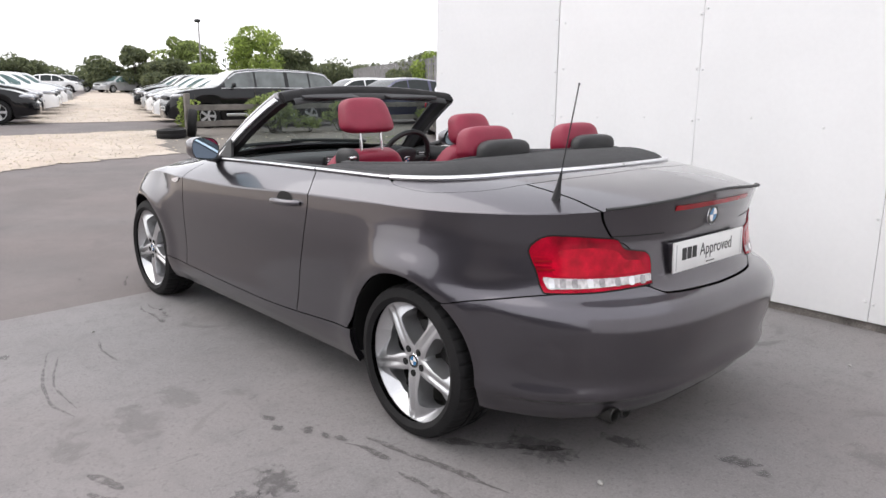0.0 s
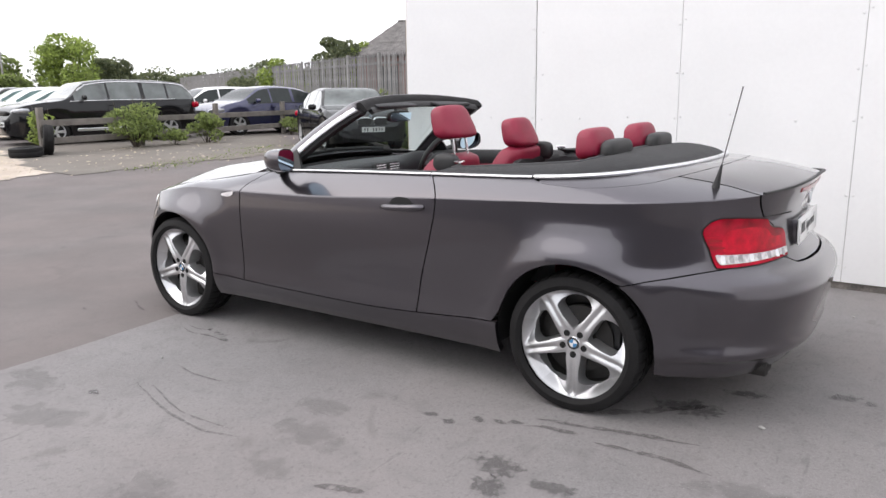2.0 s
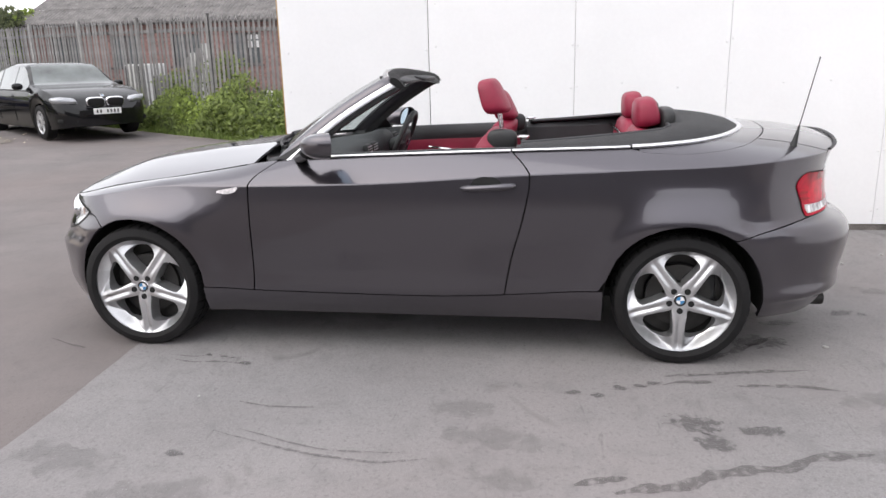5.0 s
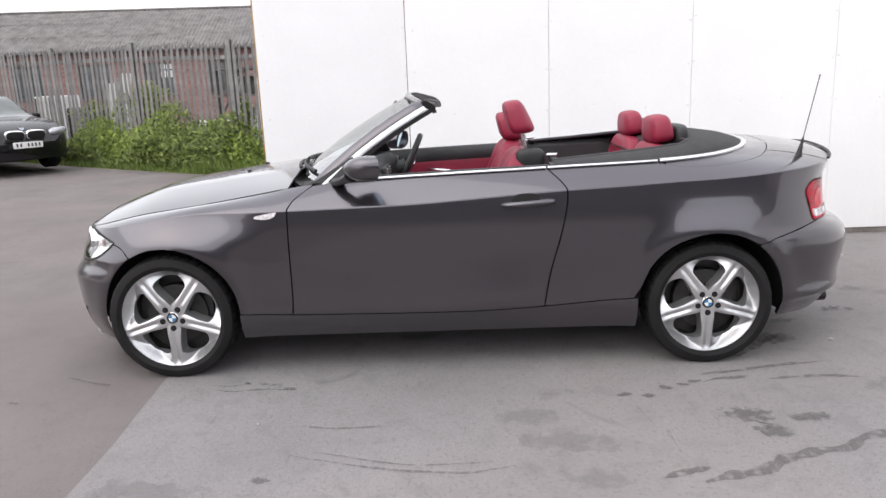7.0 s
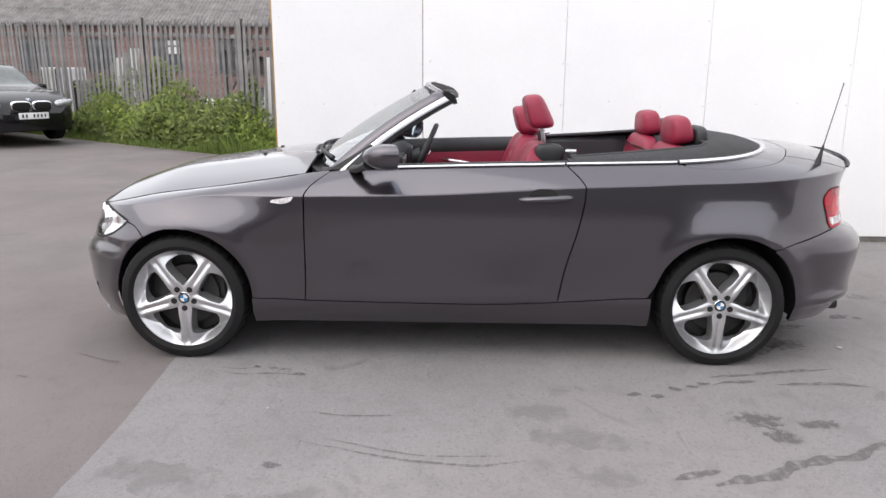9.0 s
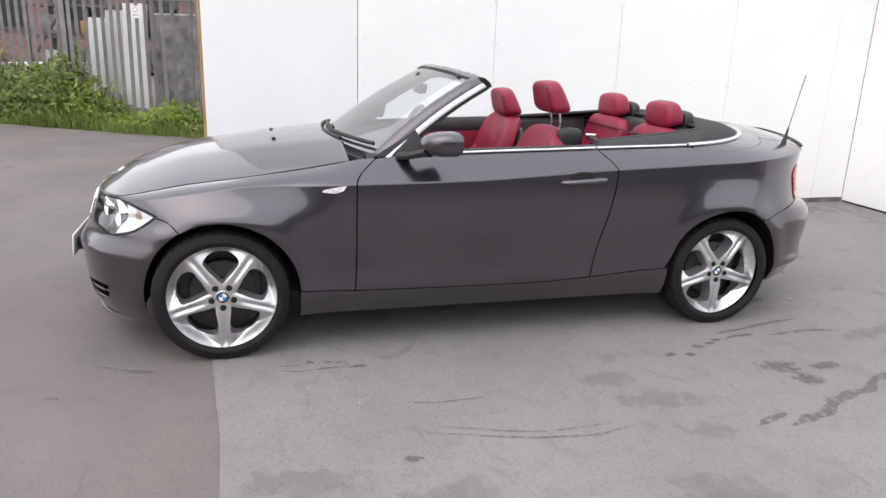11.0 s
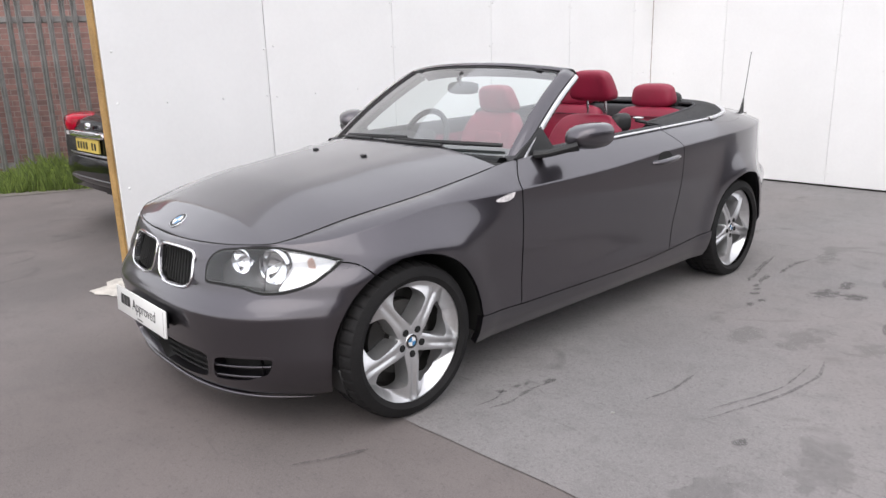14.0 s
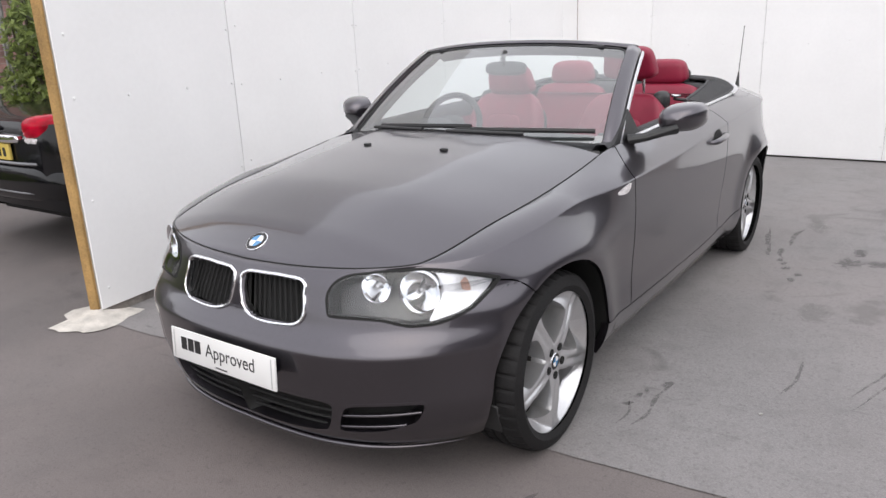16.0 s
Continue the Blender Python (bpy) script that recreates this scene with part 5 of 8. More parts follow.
# ---- cabin ----
def soft(sx, sy, sz, n=3.0, nu=24, nv=14, fn=None):
    """A padded block: a rounded box that fn(x, y, z) may reshape."""
    vs, fs = [], []
    for i in range(nv + 1):
        v = math.pi * (i / nv - 0.5)
        for j in range(nu):
            u = 2 * math.pi * j / nu
            c = abs(math.cos(v)) ** (2 / n)
            x = c * np.sign(math.cos(u)) * abs(math.cos(u)) ** (2 / n)
            y = c * np.sign(math.sin(u)) * abs(math.sin(u)) ** (2 / n)
            z = np.sign(math.sin(v)) * abs(math.sin(v)) ** (2 / n)
            p = (x * sx / 2, y * sy / 2, z * sz / 2)
            vs.append(tuple(fn(*p)) if fn else p)
    for i in range(nv):
        for j in range(nu):
            fs.append((i * nu + j, i * nu + (j + 1) % nu, (i + 1) * nu + (j + 1) % nu, (i + 1) * nu + j))
    return vs, fs


def front_seat(x0, head):
    s = new("front_seat")
    s.parent = car
    s["label"] = "red leather front seat with chrome headrest posts"
    lean = pose(x0, 1.055, 0.42, 17, 0, 0)
    part("cushion", moved(soft(0.50, 0.52, 0.17, 4, fn=lambda x, y, z: (x, y, z + 0.05 * (abs(x) > 0.17))), pose(x0, 1.27, 0.45, 6)), LEATHER, s)
    part("backrest", moved(soft(0.50, 0.13, 0.70, 4.5, 32, 24, lambda x, y, z: (x * (1 - 0.22 * max(0, z / 0.35) ** 3), y + 0.035 * min(1, abs(x) / 0.2) ** 3 - 0.02 * (z / 0.35) ** 2, z)), lean @ pose(0, 0, 0.32)), LEATHER, s)
    part("bolster", moved(soft(0.10, 0.16, 0.42, 3), lean @ pose(-0.20, 0.035, 0.22)), LEATHER, s)
    part("bolster", moved(soft(0.10, 0.16, 0.42, 3), lean @ pose(0.20, 0.035, 0.22)), LEATHER, s)
    part("seat_panel", moved(soft(0.26, 0.04, 0.44, 5), lean @ pose(0, 0.055, 0.30)), LEATHER, s)
    part("back_shell", moved(soft(0.46, 0.05, 0.62, 5), lean @ pose(0, -0.055, 0.30)), BLACK, s)
    part("belt_guide", moved(soft(0.07, 0.15, 0.11, 3), pose(x0 + (-0.17 if x0 < 0 else 0.17), 0.835, 1.015)), BLACK, s)
    hz = head
    h = part("headrest", moved(soft(0.275, 0.115, 0.175, 4.2, 32, 20, lambda x, y, z: (x * (1 - 0.10 * (z / 0.0875)), y * (1 - 0.18 * z / 0.0875) + 0.022 * (z / 0.0875) + 0.02 * (x / 0.13) ** 2, z)), pose(x0 - 0.015, 0.882, hz, -6)), LEATHER, s)
    for dx in (-0.062, 0.062):
        part("headrest_post", tube([(x0 - 0.015 + dx, 0.862, hz - 0.06), (x0 - 0.015 + dx, 0.85, hz - 0.14), (x0 - 0.01 + dx, 0.845, 0.99)], 0.0075, 10), CHROME, h)
    return s


front_seat(-0.37, 1.222)
front_seat(0.36, 1.135)
# rear bench, rests and roll-hoop caps
part("rear_bench", moved(soft(1.16, 0.46, 0.18, 5), pose(0, 0.40, 0.55, 8)), LEATHER, car, "red leather rear bench")
for x0 in (-0.31, 0.31):
    part("rear_backrest", moved(soft(0.52, 0.13, 0.52, 4.5), pose(x0, 0.195, 0.80, 12)), LEATHER, car, "red leather rear backrest")
    r = part("rear_headrest", moved(soft(0.29, 0.12, 0.145, 3.8, 32, 20, lambda x, y, z: (x * (1 - 0.08 * z / 0.07), y * (1 - 0.16 * z / 0.07), z)), pose(x0, 0.135, 1.128, -8)), LEATHER, car, "red leather rear headrest")
    for dx in (-0.06, 0.06):
        part("headrest_post", tube([(x0 + dx, 0.135, 1.08), (x0 + dx, 0.135, 1.0)], 0.006, 8), CHROME, r)
    part("roll_hoop_cap", moved(soft(0.29, 0.085, 0.13, 3.6), pose(x0 + 0.01, 0.035, 1.085)), BLACK, car, "black rounded roll-hoop cover")
part("rear_shelf_trim", moved(soft(1.2, 0.14, 0.22, 6), pose(0, 0.06, 0.95)), TRIM, car)
# soft-top cover: dark cloth panel and its side arms
s = np.linspace(1.745, 3.0, 70)
t = np.linspace(0, 1, 14)
Eo = edge(s) + np.array([-0.006, 0.0, 0.004])
Fx = Eo[:, 0] * spl(s, [1.74, 1.96, 2.1, 2.4, 3.0], [0.86, 0.80, 0.78, 0.86, 0.9])
Fy = spl(s, [1.74, 1.96, 2.08, 2.3, 3.0], [0.75, 0.25, 0.075, 0.045, 0.045])
Fz = spl(s, [1.74, 1.85, 1.96, 2.15, 3.0], [1.0, 1.018, 1.036, 1.060, 1.074])
Fo = np.stack([Fx, Fy, Fz], -1)
P = Eo[None] + (Fo - Eo)[None] * t[:, None, None]
P[..., 2] += (0.022 * np.sin(np.pi * t) ** 0.8)[:, None] * spl(s, [1.74, 1.96, 2.2, 3.0], [0.25, 0.5, 0.9, 1.0])[None]
P[..., 2] += 0.010 * np.clip(t / 0.12, 0, 1)[:, None]
cv = sheet(P, 0.0)
part("soft_top_cover", whole(cv), FABRIC, car, "dark grey cloth soft-top cover")
edge_pts = [Vector(p) for p in P[-1]]
part("cover_hem", tube(edge_pts + [Vector((-p.x, p.y, p.z)) for p in edge_pts[::-1][1:]], 0.010, 8), TRIM, car)


# trims along the doors and the rear sides
def trim_band(s0, s1, offs, n=30):
    ss = np.linspace(s0, s1, n)
    e = edge(ss)
    return np.stack([e + np.array([o[0], 0, o[1]]) for o in offs])


for sx in (1, -1):
    fl = (lambda vf: vf) if sx > 0 else flipped
    dr = door_r if sx > 0 else door_l
    part("door_top_trim", fl(sheet(trim_band(1.21, 1.735, [(0.0, 0.001), (-0.016, 0.016), (-0.05, 0.014), (-0.068, -0.006), (-0.075, -0.05), (-0.066, -0.075)]), 0.0)), TRIM, dr)
    part("door_card", fl(sheet(trim_band(1.21, 1.735, [(-0.066, -0.075), (-0.072, -0.10), (-0.070, -0.22), (-0.11, -0.27), (-0.11, -0.33), (-0.06, -0.37), (-0.06, -0.62)]), 0.0)), LEATHER, dr, "red leather door panel")
    part("door_pull", fl(tube([tuple(edge(q) + np.array([-0.085, 0, -0.12 - 0.01 * k])) for k, q in enumerate((1.45, 1.47, 1.50, 1.53))], [0.006, 0.012, 0.012, 0.006], 8)), CHROME, dr)
    part("side_trim", fl(sheet(trim_band(1.737, 1.99, [(0.0, 0.001), (-0.016, 0.016), (-0.10, 0.018), (-0.13, -0.015), (-0.13, -0.5)]), 0.0)), TRIM, car)
    # belt on its presenter
    part("belt_presenter", fl(tube([(0.66, 0.70, 0.985), (0.62, 0.72, 1.015), (0.57, 0.735, 1.02)], [0.022, 0.018, 0.012], 10, True, 0.6)), BLACK, car)
    part("belt_buckle", fl(moved(bevel_box(0.03, 0.055, 0.012, 0.004, 2), pose(0.585, 0.73, 1.036, 0, 12, 20))), CHROME, car)
# dashboard
U, V = np.meshgrid(np.linspace(-1, 1, 41), np.linspace(0, 1, 22))
ty = spl(V, [0, 0.25, 0.5, 0.66, 0.8, 1.0], [1.99, 1.86, 1.70, 1.64, 1.63, 1.68])
tz = spl(V, [0, 0.25, 0.5, 0.66, 0.8, 1.0], [0.945, 0.958, 0.955, 0.925, 0.82, 0.55])
hump = 0.045 * np.exp(-((U * 0.68 - 0.37) / 0.14) ** 4) * np.exp(-((V - 0.52) / 0.16) ** 2)
P = np.stack([U * 0.68, ty - 0.085 * np.abs(U) ** 2.2 * (1 - V) - 0.03 * np.exp(-((U * 0.68 - 0.37) / 0.16) ** 4) * (V > 0.3), tz - 0.02 * np.abs(U) ** 3 + hump], -1)
dash = part("dashboard", sheet(P, 0.0), TRIM, car, "dark grey moulded dashboard")
for x0 in (-0.58, -0.10, 0.03, 0.62):
    v = part("air_vent", moved(bevel_box(0.105, 0.03, 0.055, 0.01, 2), pose(x0, 1.628, 0.925, -12)), BLACK, dash)
    for k in range(3):
        part("vent_slat", moved(box(0.09, 0.006, 0.005), pose(x0, 1.611, 0.91 + 0.015 * k, -12)), ALU, v)
part("dash_strip", moved(bevel_box(1.24, 0.012, 0.03, 0.005, 2), pose(0, 1.622, 0.835)), ALU, dash)
part("centre_console", moved(soft(0.22, 0.9, 0.3, 5), pose(0, 1.25, 0.46)), TRIM, car)
part("gear_knob", moved(soft(0.045, 0.055, 0.07, 2.6), pose(0, 1.38, 0.70)), BLACK, car)
# steering wheel
sw = new("steering_wheel")
sw.parent, sw.matrix_local = car, pose(0.37, 1.515, 0.925, 0, 0, -90) @ pose(0, 0, 0, 0, 24, 0)
part("wheel_rim", arc_ring(0.182, 0.0165, 48, 10), BLACK, sw)
part("airbag_pad", soft(0.05, 0.17, 0.14, 3), TRIM, sw)
for a in (0, 180, 270):
    t = math.radians(a)
    part("wheel_spoke", tube([(0, 0.05 * math.cos(t), 0.05 * math.sin(t)), (0, 0.18 * math.cos(t), 0.18 * math.sin(t))], [0.024, 0.016], 8, True, 0.5), ALU if a == 270 else BLACK, sw)
roundel(sw, pose(0.026, 0, 0), 0.026)
part("column", tube([(0.37, 1.53, 0.91), (0.37, 1.70, 0.84)], 0.05, 12), BLACK, car)
# inside mirror and sun visors
im = part("inside_mirror", moved(soft(0.23, 0.035, 0.068, 3.2), pose(0.0, 1.545, 1.235, 12)), BLACK, car, "black interior mirror")
part("mirror_glass", moved(bevel_box(0.20, 0.003, 0.05, 0.001, 1), pose(0.0, 1.5265, 1.232, 12)), MIRROR, im)
part("mirror_stalk", tube([(0, 1.555, 1.25), (0, 1.575, 1.285), (0, 1.545, 1.315)], 0.012, 8), BLACK, im)
for x0 in (-0.29, 0.29):
    part("sun_visor", moved(bevel_box(0.36, 0.14, 0.016, 0.007, 2), pose(x0, 1.385, 1.312, 12)), TRIM, car)
part("cabin_floor", box(1.3, 1.6, 0.02, (0, 1.05, 0.30)), DEEP, car)
part("bulkhead", box(1.3, 0.02, 0.5, (0, 0.02, 0.72)), DEEP, car)
part("bulkhead", box(1.3, 0.02, 0.6, (0, 1.98, 0.62)), DEEP, car)

# ---- parked cars: y forward, origin on the ground in the middle ----
ALLOY = mat("dull_alloy", (0.55, 0.55, 0.56), 0.35, 0.6, vary=0.06)
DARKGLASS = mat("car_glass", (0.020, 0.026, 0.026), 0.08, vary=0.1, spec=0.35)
# lighter base colours stand in for sky and sunlight on the panes
MIDGLASS = mat("sky_lit_car_glass", (0.085, 0.098, 0.094), 0.06, vary=0.5, scale=2.5, coat=1.0)
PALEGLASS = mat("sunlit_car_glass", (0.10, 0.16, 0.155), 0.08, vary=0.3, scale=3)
CARBLACK = mat("black_lacquer", (0.006, 0.006, 0.007), 0.10, vary=0.2, scale=3, spec=0.42)
CARWHITE = paint("white_lacquer", (0.78, 0.78, 0.78), 0.0, 0.3)
CARSILVER = paint("silver_lacquer", (0.42, 0.43, 0.44), 0.5, 0.3)
CARBLUE = paint("blue_lacquer", (0.020, 0.022, 0.075), 0.4, 0.3)
CARGREY = paint("grey_lacquer", (0.10, 0.10, 0.11), 0.4, 0.3)
LAMPCLEAR = mat("clear_lamp", (0.34, 0.35, 0.37), 0.1, 0.5, vary=0.2, scale=30, coat=1.0)
YELLOW = mat("yellow_plate", (0.66, 0.50, 0.12), 0.4, vary=0.05)
SHAPES = {
    # length, width, height, belt, wheelbase, roof profile as (share of length from the tail, share of height)
    "saloon": (4.9, 1.86, 1.46, 0.93, 2.95, ([0, 0.02, 0.10, 0.17, 0.30, 0.45, 0.58, 0.72, 0.85, 0.95, 1.0], [0.50, 0.66, 0.71, 0.73, 0.945, 1.0, 0.985, 0.70, 0.64, 0.53, 0.38])),
    "estate": (4.6, 1.8, 1.47, 0.92, 2.7, ([0, 0.015, 0.05, 0.11, 0.25, 0.45, 0.60, 0.76, 0.86, 0.95, 1.0], [0.50, 0.66, 0.78, 0.95, 0.985, 1.0, 0.96, 0.69, 0.63, 0.53, 0.38])),
    "hatch": (4.5, 1.8, 1.48, 0.95, 2.68, ([0, 0.02, 0.06, 0.14, 0.30, 0.45, 0.58, 0.76, 0.87, 0.95, 1.0], [0.48, 0.64, 0.70, 0.82, 0.97, 1.0, 0.965, 0.70, 0.63, 0.53, 0.36])),
    "roadster": (4.5, 1.76, 1.37, 0.95, 2.6, ([0, 0.006, 0.03, 0.08, 0.16, 0.24, 0.36, 0.50, 0.60, 0.76, 0.87, 0.95, 1.0], [0.62, 0.69, 0.715, 0.73, 0.745, 0.78, 0.94, 1.0, 0.96, 0.70, 0.63, 0.53, 0.36])),
    "suv": (4.9, 1.93, 1.63, 1.09, 2.95, ([0, 0.015, 0.05, 0.10, 0.25, 0.45, 0.62, 0.75, 0.86, 0.96, 1.0], [0.46, 0.66, 0.80, 0.95, 0.99, 1.0, 0.955, 0.68, 0.64, 0.57, 0.40])),
}
PW_TYRE = mesh_of("tyre", *lathe([(0.22, -0.10), (0.30, -0.105), (0.325, -0.09), (0.325, 0.09), (0.30, 0.105), (0.22, 0.10)], 28), True, 40)
PW_RIM = mesh_of("rim", *join(lathe([(0.195, 0.06), (0.215, 0.095), (0.228, 0.10), (0.23, 0.09)], 28), *[moved(([(0.085, 0.03, -0.022), (0.085, 0.03, 0.022), (0.090, 0.205, 0.036), (0.090, 0.205, -0.036), (0.06, 0.03, -0.03), (0.06, 0.03, 0.03), (0.06, 0.205, 0.04), (0.06, 0.205, -0.04)], [(0, 1, 2, 3), (0, 4, 5, 1), (2, 6, 7, 3), (1, 5, 6, 2), (3, 7, 4, 0)]), Matrix.Rotation(radians(72 * k), 4, "X")) for k in range(5)], lathe([(0.0, 0.092), (0.045, 0.09), (0.05, 0.06)], 14)), True, 30)
PW_WELL = mesh_of("wheel_back", *lathe([(0.0, 0.05), (0.21, 0.05)], 20))


def shell(kind):
    """Body and glass sheets of a parked car."""
    L, W, H, belt, wb, (ks, hs) = SHAPES[kind]
    n = 90
    u = np.linspace(0, 1, n)
    y = (u - 0.5) * L
    T = spl(u, ks, np.array(hs) * H)
    mid = (u - 0.5) * 2
    w = W / 2 * (1 - 0.16 * np.abs(mid) ** 5 - 0.28 * np.clip((np.abs(mid) - 0.86) / 0.14, 0, 1) ** 2.2)
    if kind == "roadster":
        w = W / 2 * (1 - 0.05 * np.abs(mid) ** 5 - 0.24 * np.clip((np.abs(mid) - 0.90) / 0.10, 0, 1) ** 2.5)
    ya, r = wb / 2, 0.365
    zb = np.full(n, 0.20) + 0.06 * np.clip((np.abs(mid) - 0.8) / 0.2, 0, 1)
    if kind == "roadster":
        zb = zb + 0.12 * np.clip((np.abs(mid) - 0.84) / 0.16, 0, 1)
    for c in (-ya, ya):
        t = r**2 - (y - c) ** 2
        zb = np.where(t > 0, np.maximum(zb, 0.32 + np.sqrt(np.maximum(t, 0))), zb)
    bl = np.minimum(belt, T - 0.03 - 0.04 * np.clip(T - belt, 0, 1))
    cab = np.clip((T - belt) / (H - belt), 0, 1)
    rows = []
    for f, z in ((0.955, zb), (0.985, zb + (bl - zb) * 0.25), (1.0, zb + (bl - zb) * 0.55), (0.985, zb + (bl - zb) * 0.85), (0.945, bl)):
        rows.append(np.stack([w * f, y, z], -1))
    up = 0.80 + 0.13 * (1 - cab) - 0.09 * cab
    rows.append(np.stack([w * (0.93 - 0.20 * cab), y, bl + (T - bl) * (0.86 - 0.1 * (1 - cab))], -1))
    rows.append(np.stack([w * (0.86 - 0.22 * cab), y, bl + (T - bl) * 0.955], -1))
    rows.append(np.stack([w * 0.40, y, bl + (T - bl) * 0.992], -1))
    rows.append(np.stack([w * 0.0, y, T], -1))
    P = np.stack(rows)
    body, glass = [], []
    slope = np.gradient(T, y)
    for i in range(len(rows) - 1):
        for j in range(n - 1):
            q = (i * n + j, i * n + j + 1, (i + 1) * n + j + 1, (i + 1) * n + j)
            side = i == 4 and cab[j] > 0.30 and cab[j + 1] > 0.30 and not (abs(y[j] - 0.02 * L) < 0.035 or abs(y[j] + 0.17 * L) < 0.04 or (kind == 'suv' and abs(y[j] + 0.31 * L) < 0.05))
            screen_q = i >= 6 and abs(slope[j]) > 0.34 and 0.12 < cab[j] < 0.95 and (T[j] > belt)
            (glass if side or screen_q else body).append(q)
    vs = [tuple(p) for p in P.reshape(-1, 3)]
    m = [(-a, b, c) for a, b, c in vs]
    k = len(vs)

    def pick(fs):
        return vs + m, [f[::-1] for f in fs] + [tuple(i + k for i in f) for f in fs]
    nose_pts = [p[-1] for p in P]
    body_vf = pick(body)
    # close nose and tail
    for e in (0, n - 1):
        col = [i * n + e for i in range(len(rows))]
        body_vf[1].append(tuple(col) + tuple(i + k for i in reversed(col[:-1])))
    return body_vf, pick(glass), (L, W, H, belt, wb, w, y, [tuple(p) for p, c in zip(rows[5], cab) if c > 0.34][::4])


SHELLS = {}
for kind in SHAPES:
    b, g, dims = shell(kind)

    def tidy(nm, vf, lift=0.0):
        me = mesh_of(nm, *vf, True, 32)
        bm = bmesh.new()
        bm.from_mesh(me)
        bmesh.ops.delete(bm, geom=[v for v in bm.verts if not v.link_faces], context="VERTS")
        bmesh.ops.remove_doubles(bm, verts=bm.verts[:], dist=0.0005)
        bmesh.ops.recalc_face_normals(bm, faces=bm.faces[:])
        bm.to_mesh(me)
        bm.free()
        me.set_sharp_from_angle(angle=radians(32))
        return me
    SHELLS[kind] = (tidy("body", b), tidy("window", g), dims)


def parked_car(label, kind, m, body, glass=DARKGLASS, rear_plate=YELLOW, front=True, kidney=False, strip=False, name="parked_car", plain_tail=False):
    c = thing(name, label, "car", m, "parked cars")
    bme, gme, (L, W, H, belt, wb, w, y, head) = SHELLS[kind]
    bm_ = bme.copy()
    bm_.materials.clear()
    part("body", bm_, body, c)
    gm_ = gme.copy()
    gm_.materials.clear()
    part("window", gm_, glass, c)
    part("underbody", box(W * 0.8, L * 0.86, 0.22, (0, 0, 0.33)), DEEP, c)
    for sx in (-1, 1):
        for sy in (-1, 1):
            wh = new("wheel")
            wh.parent, wh.matrix_local = c, pose(sx * (W / 2 - 0.135), sy * wb / 2, 0.325, 0, 0, 180 if sx < 0 else 0)
            part("tyre", PW_TYRE, RUBBER, wh)
            part("rim", PW_RIM, ALLOY, wh)
            part("wheel_back", PW_WELL, DEEP, wh)
        # lamps, mirror, sill strip
        hz = belt * 0.74
        part("headlamp", moved(soft(0.42, 0.30, 0.15, 2.6, 16, 10, lambda a, b, c_: (a, b - 0.45 * abs(a + 0.2) * 0.9 if sx > 0 else b - 0.45 * abs(a - 0.2) * 0.9, c_ + 0.10 * (a if sx > 0 else -a))), pose(sx * (W / 2 - 0.245), L / 2 - 0.195, hz + 0.035)), LAMPCLEAR, c)
        if not plain_tail:
            part("tail_lamp", moved(soft(0.34, 0.24, 0.17, 3, 16, 10), pose(sx * (W / 2 - 0.22), -L / 2 + 0.16, belt * 0.86)), REDLENS, c)
        mi = part("door_mirror", moved(soft(0.20, 0.11, 0.13, 2.8, 14, 8), pose(sx * (W / 2 + 0.06), L * 0.155, belt + 0.07)), body, c)
        if strip:
            part("window_trim", tube([(sx * (a + 0.004), b_, c_ + 0.004) for a, b_, c_ in head], 0.016, 6), ALU, c)
            part("sill_strip", bevel_box(0.03, wb - 1.0, 0.075, 0.01, 1, (sx * (W / 2 - 0.005), 0, 0.36)), ALU, c)
        part("window_trim", tube([(sx * W / 2 * 0.952, L * 0.22, belt - 0.02), (sx * W / 2 * 0.962, 0, belt + 0.002), (sx * W / 2 * 0.962, -L * 0.2, belt + 0.002), (sx * W / 2 * 0.95, -L * 0.34, belt + 0.004)], 0.010, 6), ALU if strip else BLACK, c)
        for yy in (0.035 * L, -0.17 * L):
            part("door_handle", bevel_box(0.03, 0.17, 0.028, 0.01, 2, (sx * W / 2 * 0.995, yy - 0.1, belt - 0.13)), body, c)
            part("door_seam", tube([(sx * W / 2 * 0.996, yy, belt - 0.06), (sx * W / 2 * 1.0005, yy + 0.01, 0.6), (sx * W / 2 * 0.988, yy + 0.03, 0.32)], 0.004, 5), DEEP, c)
    part("lower_grille", moved(soft(W * 0.62, 0.10, 0.17, 5, 20, 8), pose(0, L / 2 - 0.055, 0.36)), DEEP, c)
    if kidney:
        for sx in (-1, 1):
            g = part("kidney_grille", moved(soft(0.35, 0.09, 0.19, 3.4, 24, 10), pose(sx * 0.185, L / 2 - 0.055, hz + 0.005, -14)), CHROME, c)
            part("grille_mesh", moved(soft(0.31, 0.05, 0.155, 3.4, 24, 10), pose(sx * 0.185, L / 2 - 0.022, hz + 0.004, -14)), DEEP, g)
            part("side_intake", moved(soft(0.30, 0.10, 0.09, 4, 16, 8), pose(sx * 0.70, L / 2 - 0.20, 0.36, 0, 0, -sx * 24)), DEEP, c)
        roundel(c, pose(0, L / 2 - 0.14, belt * 0.865, 0, 0, 90) @ pose(0, 0, 0, 0, -48, 0), 0.04)
    else:
        part("grille", moved(soft(W * 0.42, 0.08, 0.11, 4, 20, 8), pose(0, L / 2 - 0.06, hz)), BLACK, c)
